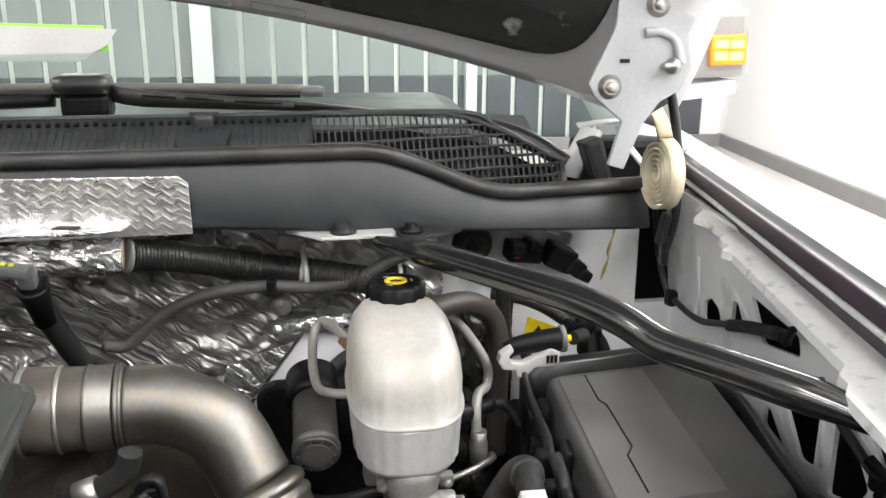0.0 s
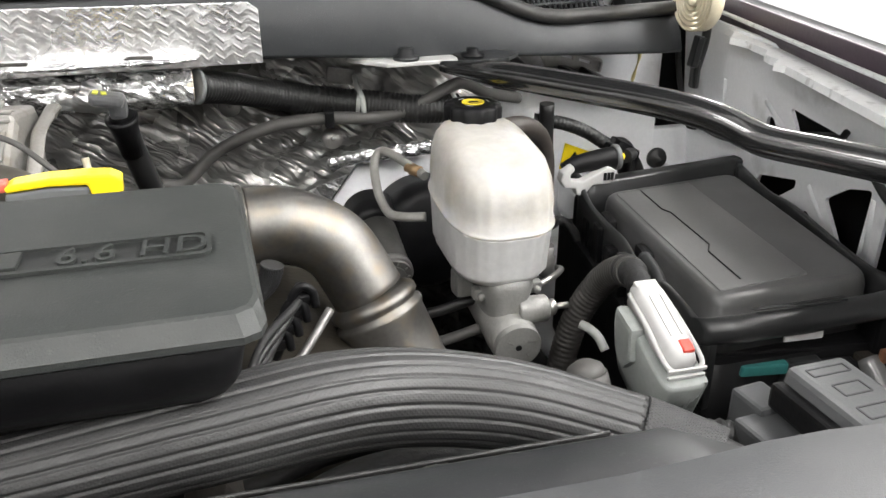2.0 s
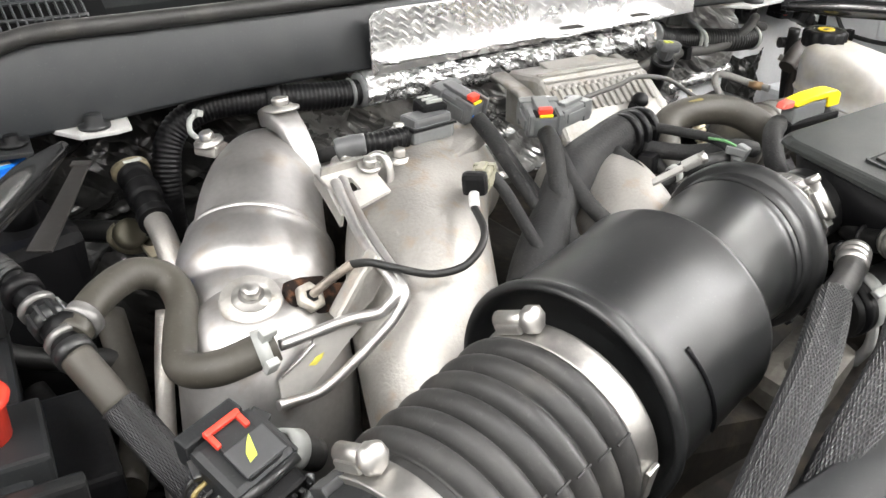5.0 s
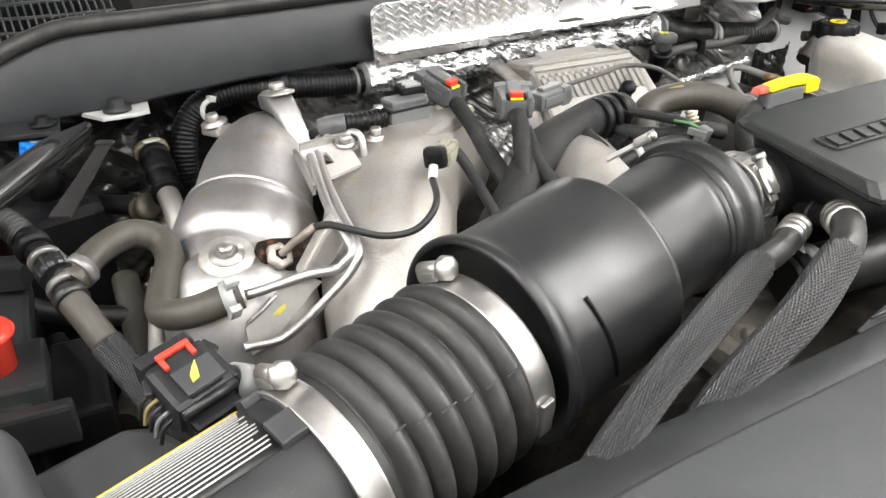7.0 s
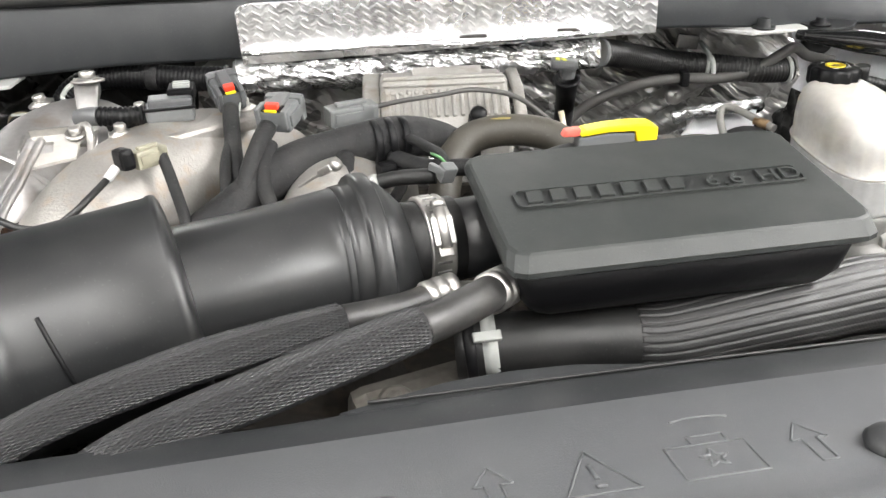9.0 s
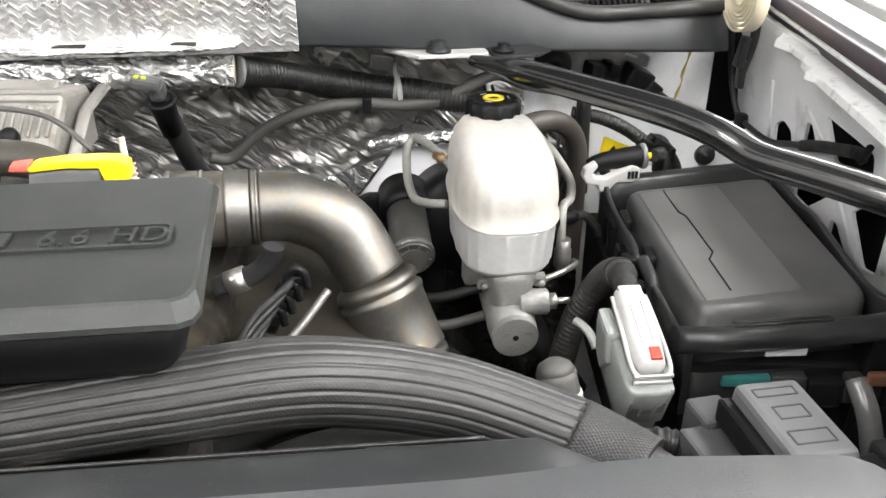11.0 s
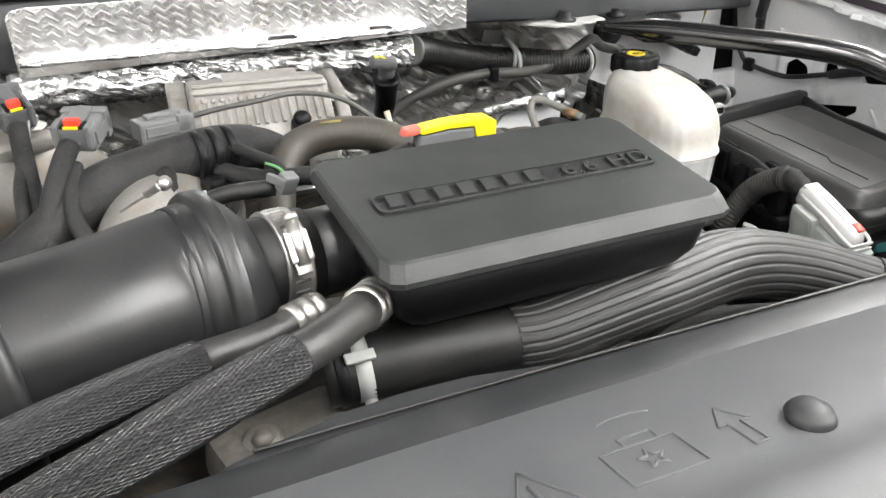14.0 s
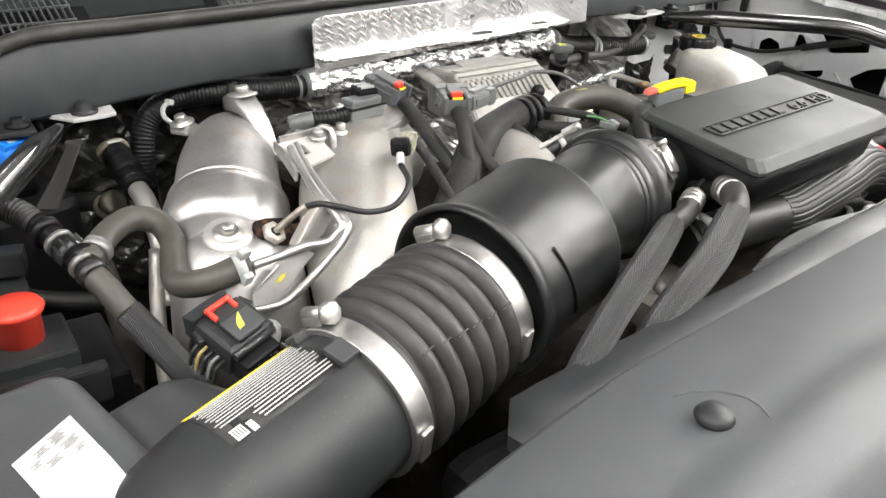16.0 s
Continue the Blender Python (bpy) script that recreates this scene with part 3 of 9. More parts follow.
def firewall():
    wall = thing("firewall", (0, 0.16, 0.8), "firewall padded with crinkled dark heat foil", "firewall", kind="structure")
    bm = bmesh.new()
    nx, nz = 420, 200
    grid = []
    for i in range(nx + 1):
        x = -0.86 + 1.40 * i / nx
        col = []
        for k in range(nz + 1):
            z = 0.80 + 0.66 * k / nz
            p = Vector((x, 0, z))
            q = p + Vector((0.02, 0, 0.03)) * noise.noise(p * 16)
            fold = abs(noise.noise(Vector((q.x * 5 + q.z * 4, 0, q.z * 26 - q.x * 15))))
            pleat = abs(noise.noise(Vector((q.x * 30 + q.z * 22 + 5, 0, q.z * 7 - q.x * 8))))
            y = 0.128 + 0.016 * noise.noise(p * 6) + 0.020 * fold + 0.010 * pleat * min(1, 0.3 + 2 * abs(noise.noise(p * 9))) + 0.003 * abs(noise.noise(q * 60)) - 0.03 * math.exp(-((z - 1.36) / 0.05) ** 2)
            col.append(bm.verts.new((x, y, z)))
        grid.append(col)
    for i in range(nx):
        for k in range(nz):
            bm.faces.new((grid[i][k], grid[i + 1][k], grid[i + 1][k + 1], grid[i][k + 1])).smooth = True
    # the left and the lower stretch are split off as a black mesh
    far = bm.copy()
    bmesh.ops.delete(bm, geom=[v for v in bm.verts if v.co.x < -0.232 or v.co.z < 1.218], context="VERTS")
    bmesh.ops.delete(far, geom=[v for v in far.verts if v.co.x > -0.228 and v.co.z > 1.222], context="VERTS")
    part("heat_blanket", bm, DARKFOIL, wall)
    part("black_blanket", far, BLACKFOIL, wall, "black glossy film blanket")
    part("painted_panel", joined(block((0.264, 0.02, 0.62), pose(0.654, 0.15, 1.115), 0.003), block((0.12, 0.016, 0.50), pose(0.84, 0.154, 1.055), 0.003)), PAINT, wall, "silver-grey painted panel")
    film = bmesh.new()
    rows = []
    for i in range(61):
        rows.append([film.verts.new((0.495 + 0.134 * i / 60, 0.128 + 0.010 * noise.noise(Vector((i * 0.14, 3.0, k * 0.12))) + 0.008 * abs(noise.noise(Vector((i * 0.35 + k * 0.2, 9.0, k * 0.3)))), 0.92 + (0.404 + 0.010 * math.sin(i * 0.11)) * k / 120)) for k in range(121)])
    for i in range(60):
        for k in range(120):
            film.faces.new((rows[i][k], rows[i + 1][k], rows[i + 1][k + 1], rows[i][k + 1])).smooth = True
    part("film_sheet", film, BLACKFOIL, wall, "black film beside the booster")
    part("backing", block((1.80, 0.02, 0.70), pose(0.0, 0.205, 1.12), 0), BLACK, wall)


firewall()


def strip_top(x):
    a = min(1.0, max(0.0, (abs(x) - 0.44) / 0.17))
    return 1.519 - 0.050 * a * a * (3 - 2 * a)


def strip_y(x):
    return 0.002 + 0.115 * abs(x) ** 2.2


def cowl():
    tray = thing("cowl", (0, 0.1, 1.42), "dark grey plastic cowl panel with a rubber hood seal", "cowl")
    xs = [-0.765 + 0.0255 * k for k in range(61)]
    face, seal, deck = [], [], []
    for x in xs:
        y, top = strip_y(x), strip_top(x)
        low = 1.452 - 0.030 * min(1, max(0, (abs(x) - 0.3) / 0.45))
        face.append([(x, y, low), (x, y - 0.002, low + 0.004), (x, y + 0.014, top - 0.012), (x, y + 0.022, top), (x, y + 0.05, top - 0.002), (x, y + 0.05, top - 0.006), (x, y + 0.020, top - 0.008), (x, y + 0.006, low)])
        seal.append((x, y + 0.016, top + 0.001))
        if abs(x) < 0.70:
            deck.append(x)
    part("front_face", loft(face), COWL, tray)
    part("hood_seal", tube(seal, 0.0078, 12, n=2), DUSTRUBBER, tray, "black rubber hood seal")

    def deck_y(x, v):
        return strip_y(x) + 0.035 + (0.055 - 0.03 * max(0, abs(x) - 0.5) / 0.17) * v

    def deck_z(x, v):
        far = 1.548 - 0.9 * max(0, abs(x) - 0.545) ** 1.35
        return strip_top(x) - 0.006 + (max(far, strip_top(x) + 0.003) - strip_top(x) + 0.006) * v

    # ribbed solid stretch in the middle, open grids towards the ends
    mid = [-0.25 + 0.0203 * k for k in range(33)]
    solid = [[(x, deck_y(x, v), deck_z(x, v)) for v in (0.0, 0.5, 1.0)] + [(x, deck_y(x, 1.0) + 0.012, deck_z(x, 1) - 0.02), (x, deck_y(x, 0) + 0.012, deck_z(x, 0) - 0.02)] for x in mid]
    part("ribbed_middle", loft(solid), COWL, tray)
    ribs = [tube([(x, deck_y(x, v) - 0.0004, deck_z(x, v)) for v in (0.12, 0.72)], 0.0011, 5, straight=True) for x in [-0.245 + 0.0075 * k for k in range(85)]]
    for bm in ribs:
        part("rib", bm, COWL, tray)
    holes = [block((0.0042, 0.004, 0.0045), pose(x, deck_y(x, 0.84), deck_z(x, 0.84), 35), 0) for x in [-0.243 + 0.0088 * k for k in range(73)]]
    for bm in holes:
        part("vent_slot", bm, BLACK, tray)
    shelf = [[(x, deck_y(x, 1.0) + 0.003, deck_z(x, 1.0) - 0.002), (x, 0.225, 1.534 - 0.05 * max(0, abs(x) - 0.55))] for x in [-0.66 + 0.033 * k for k in range(41)]]
    part("rear_shelf", loft(shelf, close=False), BLACK, tray)
    for side in (1, -1):
        bars = []
        for k in range(40):
            x = 0.402 + 0.0068 * k
            bars.append(tube([(side * x, deck_y(x, v), deck_z(x, v)) for v in (0, 1)], 0.0014, 4, straight=True))
        for k in range(8):
            level = 1.5335 - 0.0108 * k
            run = []
            for j in range(70):
                x = 0.400 + 0.004 * j
                a, b = deck_z(x, 0), deck_z(x, 1)
                v = (level - a) / (b - a)
                if 0.0 <= v <= 1.0 and x < 0.674:
                    run.append((side * x, deck_y(x, v), level))
            if len(run) > 2:
                bars.append(tube(run[::3] + [run[-1]], 0.0018, 5, n=1))
        bars.append(tube([(side * x, deck_y(x, 0.97), deck_z(x, 0.97)) for x in (0.40, 0.46, 0.52, 0.56, 0.59, 0.62, 0.65, 0.672)], 0.0030, 6, n=2))
        bars.append(tube([(side * 0.673, deck_y(0.673, v), deck_z(0.673, v)) for v in (0, 1)], 0.004, 6, straight=True))
        for bm in bars:
            part("grille_bar", bm, COWL, tray)
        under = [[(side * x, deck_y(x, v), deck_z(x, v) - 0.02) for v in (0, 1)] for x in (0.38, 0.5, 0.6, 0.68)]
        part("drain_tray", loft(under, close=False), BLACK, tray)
        part("end_cap", tube([(side * 0.575, 0.150, 1.532), (side * 0.61, 0.143, 1.524), (side * 0.65, 0.130, 1.508), (side * 0.682, 0.115, 1.488)], lambda u: 0.007 + 0.004 * math.sin(u * 2.6), 12), PLASTIC_SATIN, tray)
    part("rear_lip", tube([(x, deck_y(x, 1) + 0.002, deck_z(x, 1)) for x in (-0.66, -0.60, -0.55, -0.3, 0, 0.3, 0.55, 0.60, 0.66)], 0.003, 8), COWL, tray)
    part("rest_clip", joined(block((0.020, 0.014, 0.018), pose(0.2912, 0.092, 1.5415), 0.004), block((0.030, 0.004, 0.006), pose(0.2912, 0.100, 1.5500), 0.001)), PLASTIC_SATIN, tray)
    part("clip_panel", prism([(0.270, 0.040), (0.312, 0.040), (0.318, 0.086), (0.264, 0.086)], 0.0, 0.0015, Matrix(((1, 0, 0, 0), (0, 0.93, -0.35, 0.002), (0, 0.39, 0.93, 1.5015), (0, 0, 0, 1))), 0.0004), COWL, tray)


cowl()


def windscreen():
    glass = thing("windscreen", (0, 0.3, 1.5), "raked windscreen seen through to the shop wall", "windscreen", kind="structure")
    rows = []
    for k in range(9):
        v = k / 8
        rows.append([(x * (1 - 0.16 * v), 0.26 + 0.95 * v + 0.30 * (1 - abs(x) ** 2.2 / 0.62) * 0.25 - 0.10 * abs(x) ** 2, 1.50 + 0.52 * v) for x in [-0.80 + 0.1 * i for i in range(17)]])
    pane = part("pane", loft(rows, close=False), GLASS, glass)
    pane.visible_shadow = False
    for side in (1, -1):
        part("pillar", tube([(side * 0.83, 0.20, 1.46), (side * 0.80, 0.45, 1.62), (side * 0.71, 1.15, 2.02)], 0.045, 12), WHITE, glass, "white painted pillar")
    part("dashboard", block((1.44, 0.5, 0.25), pose(0, 0.85, 1.345, 2), 0.05), PLASTIC, glass, "black dashboard")


windscreen()


def hood():
    lid = thing("hood", (0, 0.12, 1.6), "raised white truck hood with a black insulation pad", "hood")
    ang = radians(52)
    d, nrm = Vector((0, -math.cos(ang), math.sin(ang))), Vector((0, math.sin(ang), math.cos(ang)))

    def edge(x):
        return Vector((x, 0.13, 1.678 - 0.245 * x * x))

    xs = [-0.80 + 0.04 * k for k in range(41)]
    rows = []
    for x in xs:
        base = edge(x)
        sec = [base + d * s + nrm * h for s, h in ((0, 0.0), (0.02, -0.010), (0.10, -0.016), (1.20, 0.0), (1.22, 0.02), (1.20, 0.045), (0.5, 0.07), (0.0, 0.03))]
        rows.append(sec)
    part("panel", loft(rows), WHITE, lid)
    felt = mat("black_felt", (0.012, 0.012, 0.012), 0.9, bump=0.6, dirt=(0.25, 0.25, 0.25))
    for side in (1, -1):
        ring = []
        for k in range(48):
            a = 2 * math.pi * k / 48
            c, q = math.cos(a), math.sin(a)
            x, s_ = 0.40 + 0.30 * math.copysign(abs(c) ** 0.25, c), 0.42 + 0.378 * math.copysign(abs(q) ** 0.25, q)
            ring.append((x, s_))
        low = [edge(x) + d * q + nrm * -0.012 for x, q in ring]
        high = [edge(0.4 + (x - 0.4) * 0.97) + d * (0.42 + (q - 0.42) * 0.975) + nrm * -0.024 for x, q in ring]
        flat = [[(side * v.x, v.y, v.z) for v in low], [(side * v.x, v.y, v.z) for v in high]]
        part("insulation_pad", loft(flat), felt, lid, "black felt insulation pad")
    part("trim_clip", block((0.055, 0.008, 0.008), Matrix.Translation(edge(0.37) + d * 0.022 + nrm * -0.014) @ pose(0, 0, 0, 0, 10), 0.002), GREYPLASTIC, lid)
    part("trim_clip", block((0.09, 0.006, 0.006), Matrix.Translation(edge(0.28) + d * 0.018 + nrm * -0.014) @ pose(0, 0, 0, 0, 8), 0.002), GREYPLASTIC, lid)


hood()


# ---- engine bay, large things ----
def engine():
    block_ = thing("engine_block", (0, -0.25, 0.75), "grimy engine block, darkened in colour for the shade deep in the bay", "engine")
    part("bay_tray", block((1.60, 1.0, 0.04), pose(0, -0.35, 0.80), 0), SHADE_GRIME, block_)
    part("crankcase", block((0.46, 0.55, 0.48), pose(0.0, -0.22, 1.04), 0.04), SHADE_GRIME, block_)
    part("head", block((0.20, 0.50, 0.10), pose(-0.16, -0.20, 1.27, 0, 18), 0.02), SHADE_GRIME, block_)
    part("head", block((0.17, 0.44, 0.09), pose(0.14, -0.22, 1.255, 0, -12), 0.02), SHADE_GRIME, block_)
    part("valve_cover", block((0.15, 0.30, 0.12), pose(0.265, -0.20, 1.215, 0, 14), 0.02), mat("oily_casting", (0.024, 0.020, 0.014), 0.5, 0.2, vary=0.5, coarse=30, bump=0.4, dirt=(0.02, 0.018, 0.014), dirty=0.5), block_, "oily cast valve cover")
    part("injector_line", tube([(0.259, -0.24, 1.356), (0.256, -0.24, 1.345), (0.247, -0.24, 1.335), (0.233, -0.24, 1.328), (0.210, -0.24, 1.322)], 0.0085, 16), SLEEVE, block_, "braided black hose")
    part("silver_band", lathe([(0.009, -0.008), (0.0105, -0.008), (0.0105, 0.008), (0.009, 0.008)], turned((-1, 0, -0.35), (0.228, -0.24, 1.3265)), 24), ZINC, block_, "silver hose band")
    part("front_casting", joined(block((0.095, 0.050, 0.070), pose(-0.058, -0.430, 1.292, 12, 0, 14), 0.012), lathe([(0.014, -0.03), (0.013, 0.004), (0.010, 0.007), (0, 0.007)], turned((-0.1, -0.5, 0.85), (-0.074, -0.441, 1.322)), 24), lathe([(0.0065, 0.0), (0.0065, 0.012), (0, 0.013)], turned((-0.1, -0.5, 0.85), (-0.074, -0.441, 1.322)), 6)), mat("dusty_front_casting", (0.14, 0.13, 0.115), 0.55, 0.3, vary=0.3, coarse=40, bump=0.4, dirt=(0.10, 0.09, 0.075), dirty=0.5), block_, "dusty pale front casting")
    part("fan_shroud", block((0.9, 0.05, 0.5), pose(0.05, -0.545, 1.10), 0.02), BLACK, block_)
    part("radiator_support", block((1.5, 0.08, 0.35), pose(0, -0.70, 1.15), 0.02), BLACK, block_)

    # unseen walls added below the radiator cover; they keep front light out
    front = thing("front_light_blocker", (0, -0.98, 0.45), "plain black wall added unseen at the truck front to block light", "grille")
    part("blocker_wall", block((1.90, 0.04, 0.98), pose(0, -0.965, 0.90), 0.01), BLACK, front)
    for side in (1, -1):
        part("side_wall", block((0.28, 0.04, 0.95), pose(side * 0.84, -0.64, 0.92), 0.01), BLACK, front)


engine()


def front_cover():
    cover = thing("radiator_cover", (0.05, -0.75, 1.38), "long grey textured plastic radiator cover with moulded symbols", "radiator cover")
    sections = []
    n = 34
    for x in [-0.475 + 0.0306 * k for k in range(33)] + [0.5125, 0.520, 0.527, 0.533, 0.5365, 0.5390]:
        tip = max(0.0, (x - 0.509) / 0.0305)
        y0 = -0.588 - 0.018 * max(0.0, (-0.30 - x) / 0.17) ** 1.3 + 0.005 * math.exp(-((x - 0.43) / 0.05) ** 2) - 0.004 * max(0.0, (x - 0.36) / 0.15) ** 2 - 0.032 * (1 - math.sqrt(max(0.0, 1 - tip * tip)))
        drop = 0.004 * tip ** 3
        arch = max(0.0065 if x > 0.3 else -1.0, 0.012 * (1 - ((x - 0.03) / 0.5) ** 2))
        z = 1.412 + arch - drop
        sections.append([(x, y0, z - 0.05), (x, y0, z - 0.006), (x, y0 - 0.008, z + 0.002), (x, y0 - 0.080, z + 0.012), (x, y0 - 0.092, z + 0.0125), (x, y0 - 0.099, z + 0.0165), (x, y0 - 0.112, z + 0.0185), (x, y0 - 0.125, z + 0.0165), (x, y0 - 0.134, z + 0.010), (x, y0 - 0.142, z + 0.0085), (x, y0 - 0.160, z + 0.014), (x, y0 - 0.19, z + 0.022), (x, y0 - 0.30, z + 0.016), (x, y0 - 0.33, z - 0.05)])
    part("panel", loft(sections), COVER, cover)
    lip = []
    for k in range(n + 1):
        x = -0.398 + 0.818 * k / n
        z = 1.401 + 0.006 * (1 - ((x + 0.10) / 0.50) ** 2)
        e = -0.551 - 0.007 * min(1.0, max(0.0, -x / 0.15)) - 0.026 * max(0.0, (-0.365 - x) / 0.033) ** 2.2 - 0.020 * max(0.0, (x - 0.395) / 0.025) ** 2.2
        lip.append([(x, e, z + 0.001), (x, e - 0.002, z + 0.002), (x, -0.610, z + 0.004), (x, -0.610, z - 0.012), (x, e, z - 0.008)])
    part("rear_lip", loft(lip), PLASTIC, cover, "dark rubbery rear lip")
    part("edge_seal", tube([(x, -0.5505, 1.4035 + 0.006 * (1 - ((x + 0.10) / 0.50) ** 2)) for x in (-0.10, -0.05, 0, 0.1, 0.2, 0.3, 0.37)], 0.0010, 8), RUBBER, cover)
    part("rear_flap", prism([(-0.115, -0.553), (-0.085, -0.545), (-0.055, -0.538), (-0.020, -0.5355), (0.015, -0.537), (0.050, -0.544), (0.085, -0.5505), (0.085, -0.556), (-0.115, -0.556)], 1.4045, 1.4070, Matrix(), 0.0006), PLASTIC, cover)
    for x in (-0.322, -0.103, 0.115, 0.335):
        z = 1.425 + 0.010 * (1 - ((x - 0.03) / 0.5) ** 2)
        part("push_pin", lathe([(0.0, 0.0), (0.0105, 0.0), (0.0112, 0.002), (0.009, 0.0055), (0.004, 0.007), (0.0, 0.0072)], pose(x, -0.662, z, 4)), PLASTIC, cover)

    # moulded warning symbols, raised outlines
    def height(x, y):
        z = 1.412 + 0.012 * (1 - ((x - 0.03) / 0.5) ** 2)
        return z + 0.002 + 0.010 * min(1.0, (-0.594 - y) / 0.072) + 0.002 * min(1.0, max(0.0, (-0.666 - y) / 0.05))

    def raised(points, closed=True, r=0.0007):
        loop = points + points[:1] if closed else points
        fine = []
        for (x0, y0), (x1, y1) in zip(loop, loop[1:]):
            fine += [(x0 + (x1 - x0) * k / 4, y0 + (y1 - y0) * k / 4) for k in range(4)]
        fine.append(loop[-1])
        return tube([(x, y, height(x, y) - 0.0002) for x, y in fine], r, 6, straight=True)

    star = [(0.0395 + (0.0065 if k % 2 == 0 else 0.0028) * math.sin(k * math.pi / 5), -0.653 + (0.0065 if k % 2 == 0 else 0.0028) * math.cos(k * math.pi / 5)) for k in range(10)]
    battery = joined(raised([(0.021, -0.642), (0.058, -0.642), (0.058, -0.6655), (0.021, -0.6655)]), raised([(0.034, -0.6355), (0.051, -0.6355)], False), raised([(0.034, -0.6355), (0.034, -0.642)], False), raised([(0.051, -0.6355), (0.051, -0.642)], False), raised(star, True, 0.0008), raised([(0.032, -0.6225), (0.040, -0.6205), (0.052, -0.6205), (0.060, -0.6230)], False))
    warning = joined(raised([(-0.0135, -0.635), (0.002, -0.665), (-0.030, -0.665)]), raised([(-0.0142, -0.645), (-0.0140, -0.656)], False, 0.0011), raised([(-0.0165, -0.6605), (-0.0115, -0.6605)], False, 0.0012))
    part("battery_symbol", battery, COVER, cover)
    part("warning_symbol", warning, COVER, cover)
    for x, d_ in ((0.0855, 1), (-0.0570, -1)):
        arrow = [(-0.0085, -0.649), (-0.0035, -0.649), (-0.0035, -0.6655), (0.0035, -0.6655), (0.0035, -0.649), (0.0085, -0.649), (0.0, -0.636)]
        part("arrow_symbol", raised([(x + d_ * a, b) for a, b in arrow]), COVER, cover)
    for x in (-0.322, 0.335):
        part("pin_groove", raised([(x + 0.030 * math.cos(a), -0.662 + 0.030 * math.sin(a)) for a in [radians(-80 + 20 * k) for k in range(9)]], False, 0.0008), COVER, cover)


front_cover()


def resonator_box():
    box = thing("intake_box", (0.115, -0.41, 1.34), "square-edged black plastic intake box with a raised badge panel", "intake box")
    L, R, B, F = -0.007, 0.237, -0.342, -0.484

    def ring(inset, z_back, z_front, front=None):
        l, r, b, f = L + inset, R - inset, B - inset, F + (inset if front is None else front)
        c = 0.011
        pts = [(l + c, b), (l + c * .3, b - c * .3), (l, b - c), (l, f + c), (l + c * .3, f + c * .3), (l + c, f), (r - c, f), (r - c * .3, f + c * .3), (r, f + c), (r, b - c), (r - c * .3, b - c * .3), (r - c, b)]
        return [(x, y, z_back + (z_front - z_back) * (y - b) / (f - b)) for x, y in pts]

    lid = loft([ring(0.004, 1.450, 1.430), ring(0.0, 1.453, 1.433), ring(0.0, 1.4555, 1.4365), ring(0.0025, 1.4588, 1.4448, 0.0070), ring(0.0045, 1.4597, 1.4460, 0.0088)])
    for face in lid.faces:
        face.smooth = False
    part("lid", lid, BOXTOP, box)
    part("body", loft([ring(0.022, 1.394, 1.393), ring(0.018, 1.405, 1.397), ring(0.013, 1.414, 1.405), ring(0.008, 1.452, 1.431)]), BLACK, box)
    part("lower_duct", block((0.16, 0.08, 0.08), pose(0.115, -0.40, 1.35), 0.02), BLACK, box)
    slope = math.degrees(math.atan2(0.0127, 0.1195))
    top = lambda x, y: 1.4597 - 0.0127 * (B - 0.0045 - y) / 0.1195  # noqa: E731
    m = Matrix.Translation((0.1155, -0.4142, top(0, -0.4142))) @ pose(0, 0, 0, slope)
    w, h = 0.201, 0.0212
    def pill(grow, r=0.0045):
        return [(sx * (w / 2 - r) + (r + grow) * math.cos(radians(a0 + 18 * k)), sy * (h / 2 - r) + (r + grow) * math.sin(radians(a0 + 18 * k))) for sx, sy, a0 in ((1, 1, 0), (-1, 1, 90), (-1, -1, 180), (1, -1, 270)) for k in range(6)]

    part("badge_frame", plate(pill(0.0012), [pill(-0.0012)], m @ pose(0, 0, 0.0018), 0.0026), BOXTOP, box)
    # groove and field lie flat on the lid; their colour supplies the recess shade
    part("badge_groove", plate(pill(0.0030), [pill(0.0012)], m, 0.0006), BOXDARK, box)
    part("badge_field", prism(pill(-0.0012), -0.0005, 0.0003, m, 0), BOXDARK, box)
    for k in range(7):
        part("badge_bar", prism([(-0.0058, -0.0072), (0.0046, -0.0072), (0.0062, 0.0072), (-0.0042, 0.0072)], -0.0002, 0.0024, m @ pose(-0.0885 + 0.0163 * k, 0, 0), 0.0005), BOXTOP, box)
    for text, x in (("6.6", 0.0295), ("HD", 0.0670)):
        font = bpy.data.curves.new("badge_text", "FONT")
        font.body, font.size, font.extrude, font.bevel_depth, font.space_character = text, 0.0215, 0.0012, 0.0, 1.08
        font.resolution_u, font.shear = 6, 0.1
        ob = new("badge_text", font)
        mesh = bpy.data.meshes.new_from_object(ob)
        bpy.data.objects.remove(ob)
        bm = bmesh.new()
        bm.from_mesh(mesh)
        bm.transform(m @ pose(x, -0.0082, 0.0012))
        part("badge_text", bm, BOXTOP, box)
    part("inlet_neck", lathe([(0.0290, 0), (0.0290, 0.05), (0.027, 0.06)], turned((1, 0.10, 0), (-0.040, -0.377, 1.409))), PLASTIC_SATIN, box)


resonator_box()


